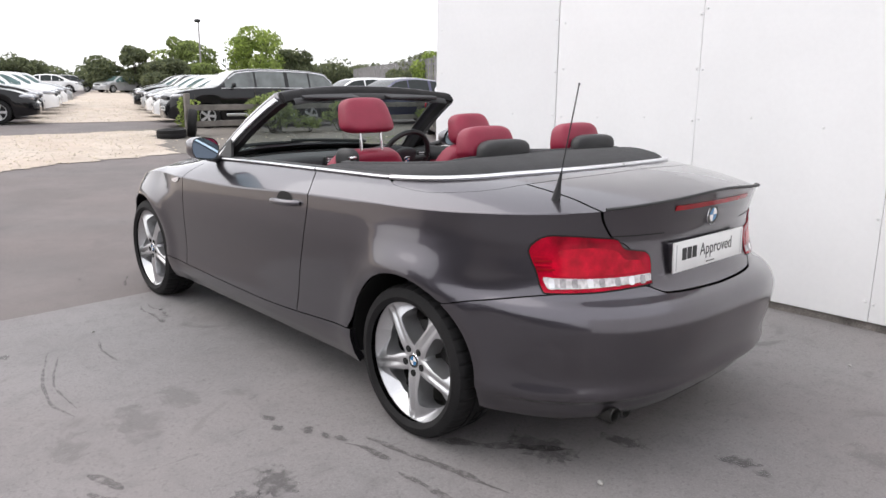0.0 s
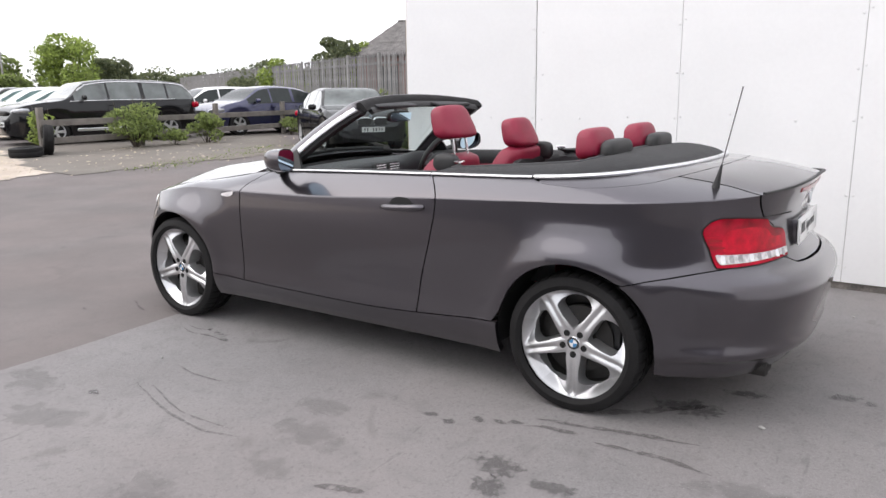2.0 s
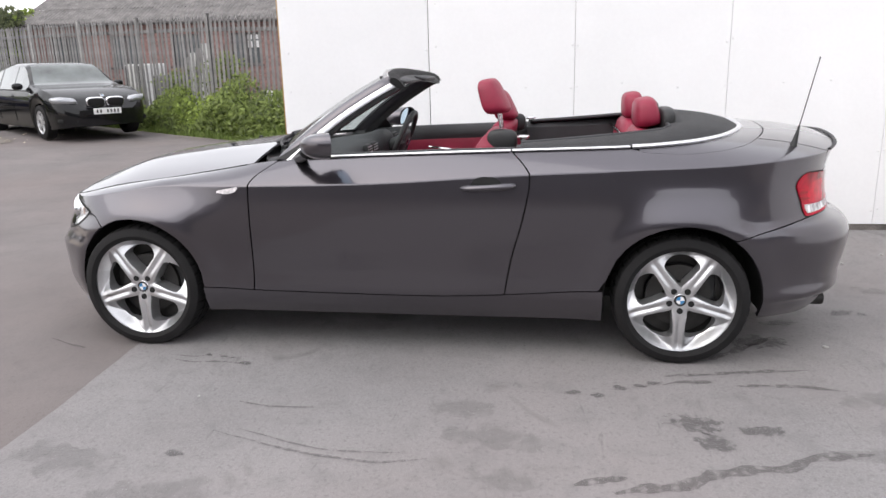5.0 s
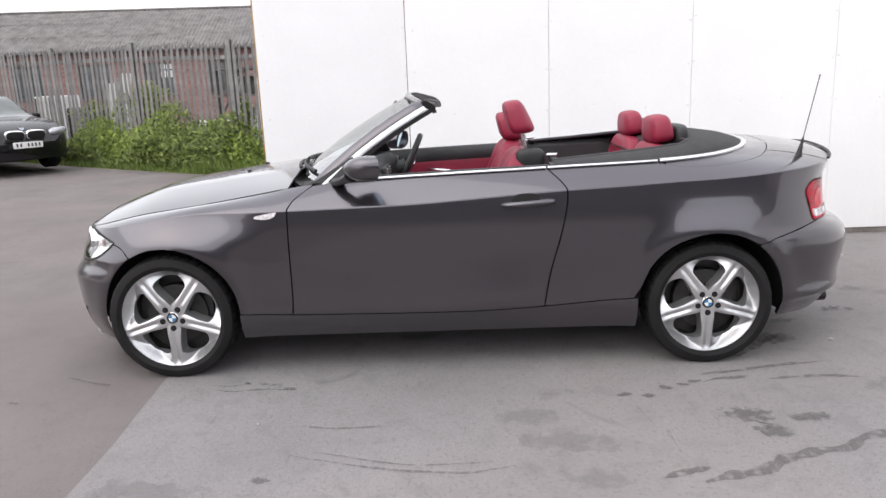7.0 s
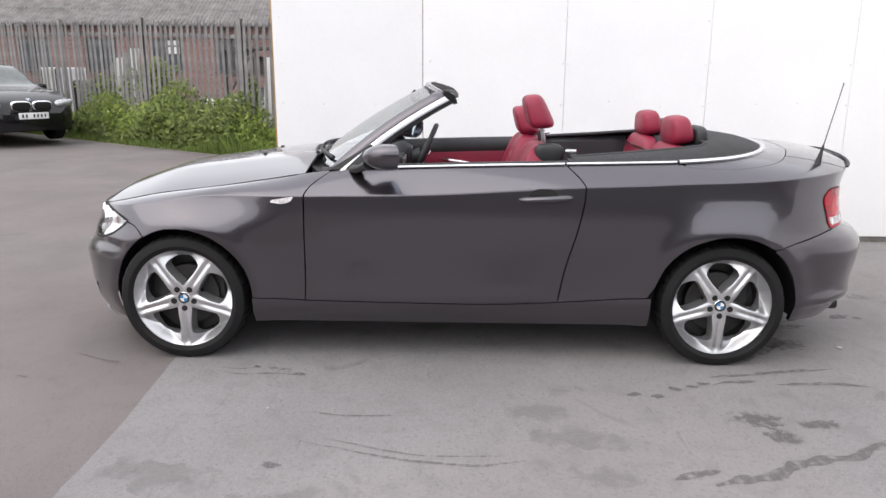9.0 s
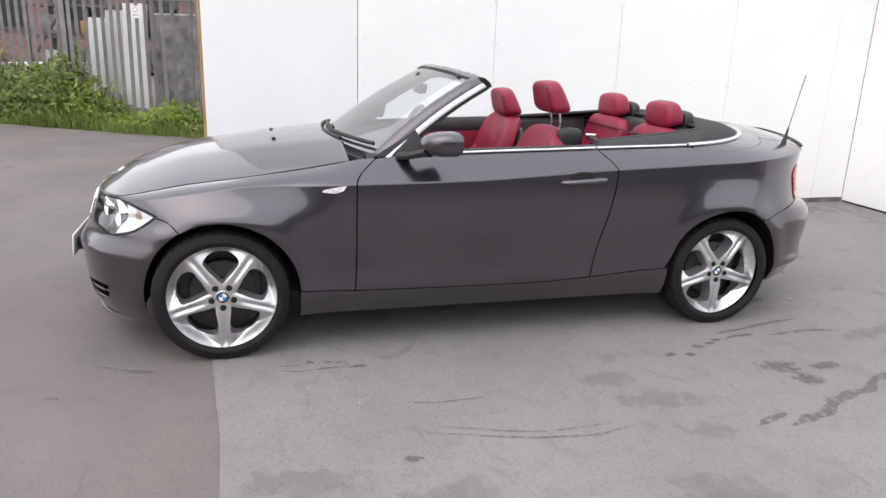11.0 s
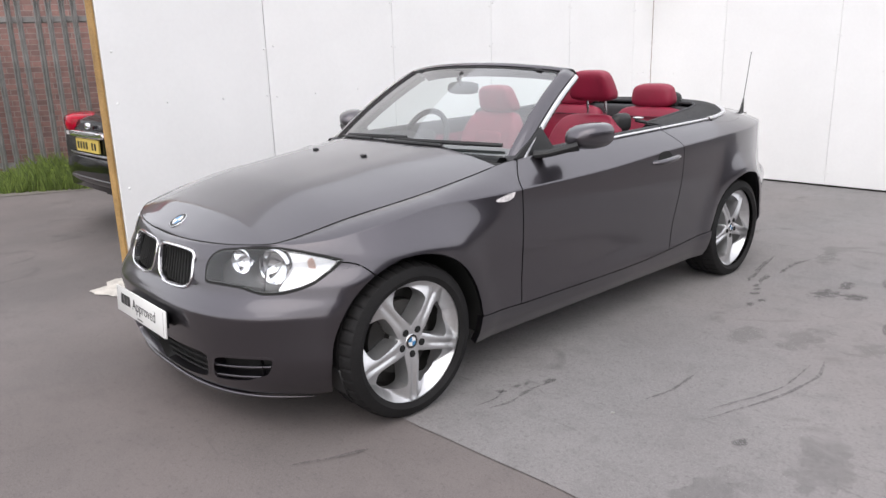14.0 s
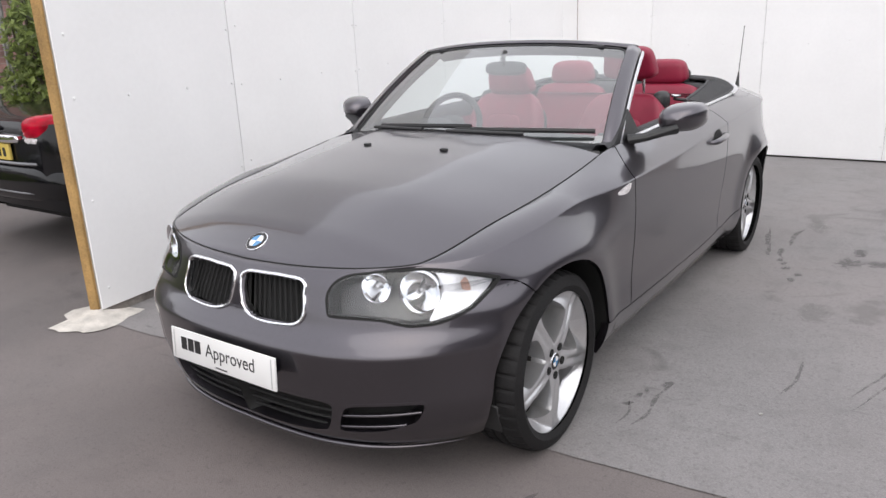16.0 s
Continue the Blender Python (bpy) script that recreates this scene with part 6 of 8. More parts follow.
    for sy, mt in ((1, PLATE), (-1, rear_plate)):
        p = part("number_plate", bevel_box(0.52, 0.02, 0.112, 0.004, 1, (0, sy * (L / 2 + (0.020 if plain_tail and sy < 0 else 0.008)), 0.52 if sy > 0 else belt * 0.80)), mt, c)
        for k in range(7):
            if k != 4:
                part("plate_bar", box(0.030, 0.004, 0.06, (-0.195 + 0.065 * k, sy * (L / 2 + (0.032 if plain_tail and sy < 0 else 0.02)), 0.52 if sy > 0 else belt * 0.80)), INK, p)
    return c


def on_ground(x, y, hx, hy):
    """Pose of a car at a place with its nose along (hx, hy)."""
    return pose(x, y, float(ground_z(x, y)), 0, 0, math.degrees(math.atan2(-hx, hy)))


def fwd(x, y, hx, hy, d):
    k = d / math.hypot(hx, hy)
    return x + hx * k, y + hy * k


def by_front_axle(x, y, hx, hy, wb):
    return on_ground(*fwd(x, y, hx, hy, -wb / 2), hx, hy)


parked_car("glossy black saloon with white plate by the weeds", "saloon", by_front_axle(9.42, 9.85, -0.57, -0.82, 2.95), CARBLACK, MIDGLASS, kidney=True)
parked_car("large black off-road estate with chrome sill strip", "suv", by_front_axle(6.35, 17.95, -0.98, 0.19, 2.95), CARBLACK, MIDGLASS, strip=True)
parked_car("dark blue hatchback behind the knee rail", "hatch", by_front_axle(11.5, 17.2, -0.99, 0.12, 2.68), CARBLUE)
parked_car("white estate behind the blue hatchback", "estate", by_front_axle(12.3, 20.6, -0.97, 0.25, 2.7), CARWHITE)
row_r = ((CARWHITE, "hatch", "white hatchback in a parked row"), (CARWHITE, "estate", "white estate in a parked row"), (CARSILVER, "estate", "silver estate in a parked row"), (CARBLACK, "saloon", "black saloon in a parked row"), (CARSILVER, "hatch", "silver hatchback in a parked row"), (CARBLACK, "hatch", "black hatchback in a parked row"))
for k, (mt, kd, lb) in enumerate(row_r):
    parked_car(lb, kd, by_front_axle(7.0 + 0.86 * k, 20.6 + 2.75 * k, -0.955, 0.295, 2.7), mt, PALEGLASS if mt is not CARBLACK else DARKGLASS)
row_l = ((CARBLACK, "saloon", "black saloon in the opposite row"), (CARBLACK, "hatch", "black hatchback in the opposite row"), (CARWHITE, "saloon", "white saloon in the opposite row"), (CARWHITE, "estate", "white estate in the opposite row"), (CARWHITE, "estate", "white estate in the opposite row"), (CARSILVER, "estate", "silver estate in the opposite row"))
for k, (mt, kd, lb) in enumerate(row_l):
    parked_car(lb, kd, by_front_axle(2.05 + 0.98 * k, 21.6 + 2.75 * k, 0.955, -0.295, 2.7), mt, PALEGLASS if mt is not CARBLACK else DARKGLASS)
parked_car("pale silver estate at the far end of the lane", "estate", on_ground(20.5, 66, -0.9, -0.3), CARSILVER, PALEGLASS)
parked_car("white hatchback at the far end of the lane", "hatch", on_ground(14.5, 64, 0.9, -0.4), CARWHITE)
parked_car("dark grey hatchback at the far end of the lane", "hatch", on_ground(17.5, 70, 0.9, -0.3), CARGREY)
rc = parked_car("black two-door car with a yellow plate beyond the wall", "roadster", on_ground(3.72, 0.16, 0.03, -1.0), CARBLACK, plain_tail=True, name="parked_car")
RL = -2.25
part("bumper", moved(soft(1.68, 0.46, 0.33, 3.2, 40, 14), pose(0, RL + 0.19, 0.545)), CARBLACK, rc)
part("bumper_crease", tube([(x, RL - 0.036 + 0.20 * abs(x / 0.84) ** 4, 0.485) for x in np.linspace(-0.78, 0.78, 25)], 0.007, 6), CARGREY, rc)
part("bumper_shelf", tube([(x, RL - 0.022 + 0.20 * abs(x / 0.84) ** 4, 0.685) for x in np.linspace(-0.78, 0.78, 25)], 0.012, 6), CARGREY, rc)
part("chrome_bar", moved(soft(0.82, 0.07, 0.058, 5, 40, 8), pose(0, RL - 0.012, 0.852)), CHROME, rc, "bright chrome bar over the plate")
part("oval_badge", moved(soft(0.13, 0.03, 0.055, 2, 24, 10), pose(0, RL - 0.004, 0.925, -20)), CHROME, rc)
for sx in (-1, 1):
    lp = part("tail_lamp", moved(soft(0.42, 0.30, 0.17, 3.2, 24, 12, lambda a, b, c_: (a, b + 0.5 * max(0, sx * a + 0.02), c_ + 0.06 * sx * a)), pose(sx * 0.57, RL + 0.130, 0.925)), REDLENS, rc, "red wedge tail lamp")
    part("lamp_strip", moved(soft(0.36, 0.27, 0.05, 4, 24, 8, lambda a, b, c_: (a, b + 0.5 * max(0, sx * a + 0.02), c_)), pose(sx * 0.57, RL + 0.118, 0.842)), WHITELENS, lp)


# ---- palisade fence ----
GALV = mat("galvanised_steel", (0.27, 0.262, 0.258), 0.55, 0.35, vary=0.25, scale=5, grain=0.12, rand=0.18)
FO, FD = Vector((7.95, 2.95, 0)), Vector((0.497, 0.868, 0))
FN = Vector((0.868, -0.497, 0))
BAY_L = 2.77


def pale_vf():
    """W-section pale with a splayed, three-pointed head."""
    prof = [(-0.034, 0.012), (-0.017, -0.010), (0.0, 0.008), (0.017, -0.010), (0.034, 0.012)]
    vs, fs = [], []
    for z, k, o in ((0.05, 1, 0), (2.18, 1, 0), (2.30, 1.0, 0.0)):
        vs += [(x * k, y + o, z) for x, y in prof]
    vs += [(-0.050, 0.030, 2.40), (-0.017, -0.02, 2.33), (0.0, -0.012, 2.44), (0.017, -0.02, 2.33), (0.050, 0.030, 2.40)]
    fs = [(r * 5 + i, r * 5 + i + 1, (r + 1) * 5 + i + 1, (r + 1) * 5 + i) for r in range(3) for i in range(4)]
    back = [(x, y + 0.004, z) for x, y, z in vs]
    n = len(vs)
    return vs + back, fs + [tuple(i + n for i in f[::-1]) for f in fs]


PALE = mesh_of("pale", *pale_vf(), False)
POST = mesh_of("post", *join(box(0.10, 0.010, 2.45, (0, -0.03, 1.225)), box(0.10, 0.010, 2.45, (0, 0.03, 1.225)), box(0.010, 0.05, 2.45, (0, 0, 1.225))), False)
RAIL = mesh_of("rail", *join(box(BAY_L, 0.045, 0.008, (BAY_L / 2, 0, 0.0)), box(BAY_L, 0.006, 0.075, (BAY_L / 2, 0.02, 0.02))), False)
fence = thing("palisade_fence", "tall grey galvanised steel palisade fence", "fence", kind="structure")
frot = Matrix((FD, FN, Vector((0, 0, 1)))).transposed().to_4x4()
far_pieces = []
for b in range(-2, 22):
    o = FO + FD * BAY_L * b
    z0 = float(ground_z(o.x, o.y)) - (0.15 if b <= 0 else 0.08 if b == 1 else 0.0)
    base = Matrix.Translation((o.x, o.y, z0)) @ frot
    part("post", POST, GALV, fence).matrix_local = base @ pose(0, 0.03, 0)
    if b == 21:
        break
    dz = float(ground_z(*(o + FD * BAY_L).xy)) - z0 - (0.15 if b < 0 else 0.08 if b == 0 else 0.0)
    tilt = -math.degrees(math.atan2(dz, BAY_L))
    for z in (0.35, 2.11):
        part("rail", RAIL, GALV, fence).matrix_local = base @ pose(0, 0.03, z, 0, tilt, 0)
    for k in range(17):
        x = 0.13 + k * 0.158
        if b in (0, 1) and random.random() < 0.03:
            continue
        m = base @ pose(x, 0.0, dz * x / BAY_L + random.uniform(-0.015, 0.015), random.uniform(-0.5, 0.5), random.uniform(-0.9, 0.9), random.uniform(-6, 6))
        if b < 10:
            part("pale", PALE, GALV, fence).matrix_local = m
        else:
            far_pieces.append(m)
pv, pf = pale_vf()
far_vf = join(*[moved((pv, pf), m) for m in far_pieces])
tagged(part("far_pale", far_vf, GALV, fence), kind="stuff")

# ---- buildings beyond the fence ----
def brick_material(name, c1, c2, mortar):
    m, n, l, b = tree_of(name)
    co, mp, br = n.new("ShaderNodeTexCoord"), n.new("ShaderNodeMapping"), n.new("ShaderNodeTexBrick")
    mp.inputs["Rotation"].default_value = (radians(90), 0, 0)
    l.new(co.outputs["Object"], mp.inputs[0])
    l.new(mp.outputs[0], br.inputs["Vector"])
    br.inputs["Color1"].default_value, br.inputs["Color2"].default_value, br.inputs["Mortar"].default_value = (*c1, 1), (*c2, 1), (*mortar, 1)
    br.inputs["Scale"].default_value = 1.0
    br.inputs["Brick Width"].default_value, br.inputs["Row Height"].default_value, br.inputs["Mortar Size"].default_value = 0.225, 0.075, 0.006
    nz, mx = n.new("ShaderNodeTexNoise"), n.new("ShaderNodeMix")
    nz.inputs["Scale"].default_value, nz.inputs["Detail"].default_value = 7.0, 8
    mx.data_type, mx.blend_type = "RGBA", "MULTIPLY"
    mx.inputs[0].default_value = 0.8
    rp = n.new("ShaderNodeMapRange")
    rp.inputs["To Min"].default_value, rp.inputs["To Max"].default_value = 0.35, 1.7
    l.new(co.outputs["Object"], nz.inputs["Vector"])
    l.new(nz.outputs["Fac"], rp.inputs["Value"])
    l.new(br.outputs["Color"], mx.inputs[6])
    l.new(rp.outputs[0], mx.inputs[7])
    l.new(mx.outputs[2], b.inputs["Base Color"])
    bp = n.new("ShaderNodeBump")
    bp.inputs["Distance"].default_value = 0.01
    l.new(br.outputs["Fac"], bp.inputs["Height"])
    bp.invert = True
    l.new(bp.outputs[0], b.inputs["Normal"])
    b.inputs["Roughness"].default_value = 0.9
    return m


BRICK = brick_material("red_brick", (0.30, 0.170, 0.150), (0.20, 0.125, 0.115), (0.30, 0.24, 0.225))
ASBESTOS = mat("weathered_corrugated_sheet", (0.165, 0.155, 0.150), 0.9, vary=0.30, scale=3.0, bump=0.5, bscale=30, grain=0.42)
UPVC = mat("white_window_frame", (0.75, 0.75, 0.75), 0.4, vary=0.04)
PANE = mat("window_pane", (0.05, 0.06, 0.065), 0.06, vary=0.2, coat=1.0)
OLDPAINT = mat("weathered_dark_paint", (0.10, 0.09, 0.088), 0.75, vary=0.4, scale=4, grain=0.15)
GREYSHEET = mat("pale_cladding", (0.55, 0.55, 0.54), 0.6, vary=0.15, scale=2)


def frame_at(p):
    return Matrix.Translation(p) @ frot


shed = thing("workshop_building", "long brick workshop with grey corrugated roof beyond the fence", "building")
SB = Matrix.Translation((22.2, 20.9, 0.1)) @ Matrix(((-0.12, 0.993, 0), (0.993, 0.12, 0), (0, 0, 1))).to_4x4()
LEN, DEP, EAVE, RIDGE = 26.0, 8.4, 3.0, 4.85
u0 = -26.0
shed.matrix_world = SB
# the wall with its openings: piers, sill and head bands
opens = [(u0 + 0.3 + 2.35 * k, 1.15) for k in range(11)]
wallp, x = [], u0
for a, w in opens:
    wallp.append(box(a - x, 0.3, EAVE, ((a + x) / 2, 0.15, EAVE / 2)))
    wallp.append(box(w, 0.3, 1.35, (a + w / 2, 0.15, 0.675)))
    wallp.append(box(w, 0.3, EAVE - 2.55, (a + w / 2, 0.15, (EAVE + 2.55) / 2)))
    x = a + w
wallp.append(box(u0 + LEN - x, 0.3, EAVE, ((u0 + LEN + x) / 2, 0.15, EAVE / 2)))
for piece in wallp:
    part("wall_panel", piece, BRICK, shed)
for gx in (u0 + 0.15, u0 + LEN - 0.15):
    part("gable_wall", ([(gx - 0.15, 0.3, 0), (gx - 0.15, DEP, 0), (gx - 0.15, DEP, EAVE), (gx - 0.15, DEP / 2, RIDGE - 0.12), (gx - 0.15, 0.3, EAVE), (gx + 0.15, 0.3, 0), (gx + 0.15, DEP, 0), (gx + 0.15, DEP, EAVE), (gx + 0.15, DEP / 2, RIDGE - 0.12), (gx + 0.15, 0.3, EAVE)], [(0, 1, 2, 3, 4), (9, 8, 7, 6, 5), (0, 5, 6, 1), (1, 6, 7, 2), (2, 7, 8, 3), (3, 8, 9, 4), (4, 9, 5, 0)]), BRICK, shed)
part("rear_wall", box(LEN, 0.3, EAVE, (u0 + LEN / 2, DEP - 0.15, EAVE / 2)), BRICK, shed)
for a, w in opens:
    f = part("window", box(w - 0.1, 0.012, 1.14, (a + w / 2, 0.14, 1.95)), PANE, shed, "dark-framed workshop window")
    for bw, bh, bx, bz in ((w, 0.07, w / 2, 1.385), (w, 0.07, w / 2, 2.515), (0.07, 1.06, 0.035, 1.95), (0.07, 1.06, w - 0.035, 1.95), (0.06, 1.06, w / 2, 1.95)):
        part("frame_bar", box(bw, 0.07, bh, (a + bx, 0.105, bz)), OLDPAINT, f)
    part("sill", box(w + 0.12, 0.12, 0.06, (a + w / 2, -0.03, 1.33)), OLDPAINT, f)
# white panels paint the sky brightness in four panes of one window
for i, (bx, bz) in enumerate(((0.22, 2.42), (0.47, 2.42), (0.22, 2.12), (0.47, 2.12))):
    part("whitened_pane", box(0.20, 0.012, 0.25, (opens[7][0] + bx, 0.125, bz)), UPVC, shed)
# corrugated roof in courses of sheets
for side in (0, 1):
    run = math.hypot(DEP / 2 + 0.25, RIDGE - EAVE)
    slope = math.atan2(RIDGE - EAVE, DEP / 2 + 0.25)
    for course in range(3):
        v0, v1 = run * course / 3, run * (course + 1) / 3 + 0.08
        n = int(LEN / 0.0365)
        vs = []
        for i in range(n + 1):
            xx = u0 - 0.15 + (LEN + 0.3) * i / n
            h = 0.028 * math.cos(i * math.pi / 2) + 0.012 * (2 - course) * 0 + 0.012
            for v, e in ((v0, 0.016), (v1, 0.0)):
                yy = -0.25 + v * math.cos(slope)
                zz = EAVE + v * math.sin(slope) + h + e
                if side:
                    yy = DEP - yy
                vs.append((xx, yy, zz))
        part("roof_sheet", mesh_of("roof_sheet", vs, [(2 * i, 2 * i + 1, 2 * i + 3, 2 * i + 2) for i in range(n)], True), ASBESTOS, shed)
part("ridge_cap", tube([(u0 - 0.2, DEP / 2, RIDGE + 0.02), (u0 + LEN + 0.2, DEP / 2, RIDGE + 0.02)], 0.10, 10, True, 0.6), ASBESTOS, shed)
part("gutter", tube([(u0 - 0.1, -0.30, EAVE - 0.03), (u0 + LEN + 0.1, -0.30, EAVE - 0.03)], 0.06, 8), OLDPAINT, shed)
# nearer brick outbuilding right behind the fence
ob_ = thing("brick_outbuilding", "low red-brick outbuilding close behind the fence", "building")
ob_.matrix_world = frame_at(FO + FD * -0.1 + FN * 1.3)
part("wall", join(box(12.0, 0.3, 2.75, (-6.0, 0.15, 1.375)), box(0.3, 5.0, 2.75, (-0.15, 2.8, 1.375))), BRICK, ob_)
part("fascia", join(box(12.2, 0.06, 0.5, (-6.0, -0.06, 2.9)), box(0.06, 5.2, 0.5, (0.06, 2.6, 2.9))), mat("red_fascia", (0.30, 0.035, 0.04), 0.5, vary=0.15), ob_, "red painted fascia board")
part("roof", box(12.3, 5.4, 0.08, (-6.0, 2.6, 3.17)), ASBESTOS, ob_)
# clutter glimpsed between the pales
MIDSHEET = mat("dull_grey_sheet", (0.20, 0.195, 0.19), 0.7, vary=0.6, scale=3.5, grain=0.2)
hoard = thing("sheet_stack", "tall white boards leaning behind the fence", "boards", frame_at(FO + FD * 2.25 + FN * 0.55))
for k in range(3):
    part("board", moved(bevel_box(0.46 - 0.06 * k, 0.03, 1.95 - 0.12 * k, 0.004, 1), pose(-0.40 + 0.42 * k, 0.05 * k, 0.97 - 0.06 * k, -4, 0, 0)), UPVC if k != 1 else GREYSHEET, hoard)
skip = thing("storage_crate", "dull grey metal locker behind the fence", "crate", frame_at(FO + FD * 1.0 + FN * 0.95))
part("box", bevel_box(1.25, 0.6, 1.72, 0.03, 1, (0, 0, 0.94)), MIDSHEET, skip)
for e in (-1, 1):
    part("runner", box(0.12, 0.6, 0.08, (e * 0.45, 0, 0.04)), TIMBER, skip)
sign = thing("notice_sign", "small white warning sign fixed to the fence", "sign", frame_at(FO + FD * 1.35 + FN * -0.035))
part("plate", bevel_box(0.125, 0.006, 0.19, 0.002, 1, (0, 0, 1.79)), PLATE, sign)
part("ring", moved(lathe([(0.032, 0.0), (0.032, 0.002), (0.042, 0.002), (0.042, 0.0)], 24, "y"), pose(0, -0.005, 1.825)), mat("sign_red", (0.5, 0.03, 0.03), 0.5, vary=0.05), sign)
part("print_bar", box(0.085, 0.002, 0.012, (0, -0.0045, 1.745)), INK, sign)
for u, v, sx, sy, sz, mt, lb in ((3.75, 1.05, 0.75, 0.6, 0.84, UPVC, "low white storage crate behind the fence"), (4.60, 1.10, 0.70, 0.6, 0.80, UPVC, "low white storage crate behind the fence"), (9.3, 1.6, 1.1, 0.9, 1.15, MIDSHEET, "dull grey metal container behind the fence"), (11.4, 1.9, 0.8, 0.8, 1.45, GREYSHEET, "pale storage crate behind the fence")):
    cr = thing("storage_crate", lb, "crate", frame_at(FO + FD * u + FN * v))
    part("box", bevel_box(sx, sy, sz, 0.03, 1, (0, 0, sz / 2 + 0.08)), mt, cr)
    for e in (-1, 1):
        part("runner", box(0.12, sy, 0.08, (e * sx * 0.35, 0, 0.04)), TIMBER, cr)
        part("corner_rib", box(0.06, 0.03, sz - 0.1, (e * sx * 0.42, -sy / 2 - 0.01, sz / 2 + 0.08)), BLACK, cr)
tall = thing("sheet_stack", "tall pale boards stacked upright behind the fence", "boards", frame_at(FO + FD * 7.7 + FN * 1.0))
for k in range(4):
    part("board", moved(bevel_box(0.30 - 0.03 * k, 0.03, 1.95 - 0.10 * k, 0.004, 1), pose(-0.45 + 0.31 * k, 0.04 * k, 0.97 - 0.05 * k, -4, 1.5 * k - 2, 0)), MIDSHEET if k % 2 else GREYSHEET, tall)
lean = thing("sheet_stack", "dull grey sheets leaning low against the fence", "boards", frame_at(FO + FD * 0.55 + FN * 0.42))
for k in range(3):
    part("board", moved(bevel_box(0.52 - 0.05 * k, 0.02, 1.10 - 0.14 * k, 0.004, 1), pose(-0.36 + 0.36 * k, 0.06 * k, 0.50 - 0.06 * k, -9, 3 - 4 * k, 0)), MIDSHEET, lean)
rack = thing("scrap_rack", "dark steel rack heaped with scrap behind the fence", "rack", frame_at(FO + FD * 4.2 + FN * 2.3))
for e in (-1.5, -0.5, 0.5, 1.5):
    for d in (0, 0.7):
        part("upright", box(0.07, 0.07, 2.15, (e, d, 1.075)), OLDPAINT, rack)
for z in (0.75, 1.35, 1.95):
    part("shelf", box(3.1, 0.78, 0.05, (0, 0.35, z)), OLDPAINT, rack)
part("brace", tube([(-1.5, -0.05, 0.75), (-0.5, -0.05, 1.95)], 0.025, 6), OLDPAINT, rack)
part("brace", tube([(0.5, -0.05, 1.95), (1.5, -0.05, 0.75)], 0.025, 6), OLDPAINT, rack)
for x, z, w, h, mt in ((-1.1, 0.78, 0.6, 0.34, MIDSHEET), (-0.1, 0.78, 0.5, 0.42, BLACK), (0.95, 0.78, 0.7, 0.30, GREYSHEET), (-0.9, 1.38, 0.7, 0.36, BLACK), (0.1, 1.38, 0.4, 0.30, TIMBER), (1.0, 1.38, 0.6, 0.40, MIDSHEET)):
    o = part("scrap_box", bevel_box(w, 0.5, h, 0.02, 1), mt)
    o.matrix_world = frame_at(FO + FD * 4.2 + FN * 2.3) @ pose(x, 0.35, z + h / 2, 0, 0, 6 * x)
    tagged(o, "battered box of scrap on the steel rack", "box", "scrap boxes")


# ---- plants ----
def leaf_material(name, c, vary=0.35, soft_light=0.5):
    m, n, l, b = tree_of(name)
    g, r, s = n.new("ShaderNodeNewGeometry"), n.new("ShaderNodeMapRange"), n.new("ShaderNodeMix")
    s.data_type = "RGBA"
    s.inputs[6].default_value = (c[0] * (1 - vary), c[1] * (1 - vary), c[2] * (1 - vary), 1)
    s.inputs[7].default_value = (c[0] * (1 + vary) + 0.02, c[1] * (1 + vary) + 0.01, c[2] * (1 + vary * 0.4), 1)
    l.new(g.outputs["Random Per Island"], s.inputs[0])
    l.new(s.outputs[2], b.inputs["Base Color"])
    b.inputs["Roughness"].default_value = 0.6
    tl, mx = n.new("ShaderNodeBsdfTranslucent"), n.new("ShaderNodeMixShader")
    mx.inputs[0].default_value = soft_light
    l.new(s.outputs[2], tl.inputs[0])
    l.new(b.outputs[0], mx.inputs[1])
    l.new(tl.outputs[0], mx.inputs[2])
    l.new(mx.outputs[0], n["Material Output"].inputs[0])
    return m


LEAF_A = leaf_material("leaf_mid_green", (0.225, 0.285, 0.115), 0.5)
LEAF_B = leaf_material("leaf_dark_green", (0.150, 0.178, 0.110))
LEAF_C = leaf_material("leaf_bright_green", (0.280, 0.360, 0.110), 0.45)
GRASS = leaf_material("grass_blades", (0.19, 0.26, 0.08), 0.4)
BARK = mat("bark", (0.085, 0.07, 0.055), 0.9, vary=0.3, scale=8, bump=0.8, bscale=30)
rng = np.random.default_rng(7)


def leaves_vf(centres, size, squash=1.0, seed=0):
    """Small folded leaves at given points."""
    r = np.random.default_rng(seed)
    n = len(centres)
    a = r.normal(size=(n, 3))
    a /= np.linalg.norm(a, axis=1, keepdims=True)
    b = np.cross(a, r.normal(size=(n, 3)))
    b /= np.linalg.norm(b, axis=1, keepdims=True)
    s = size * r.uniform(0.6, 1.35, (n, 1))
    c = np.cross(a, b) * s * 0.18
    p = np.asarray(centres)
    V = np.stack([p - a * s, p + b * s * 0.45 + c, p + a * s, p - b * s * 0.45 + c], 1).reshape(-1, 3)
    F = [(4 * i, 4 * i + 1, 4 * i + 2, 4 * i + 3) for i in range(n)]
    return V, F


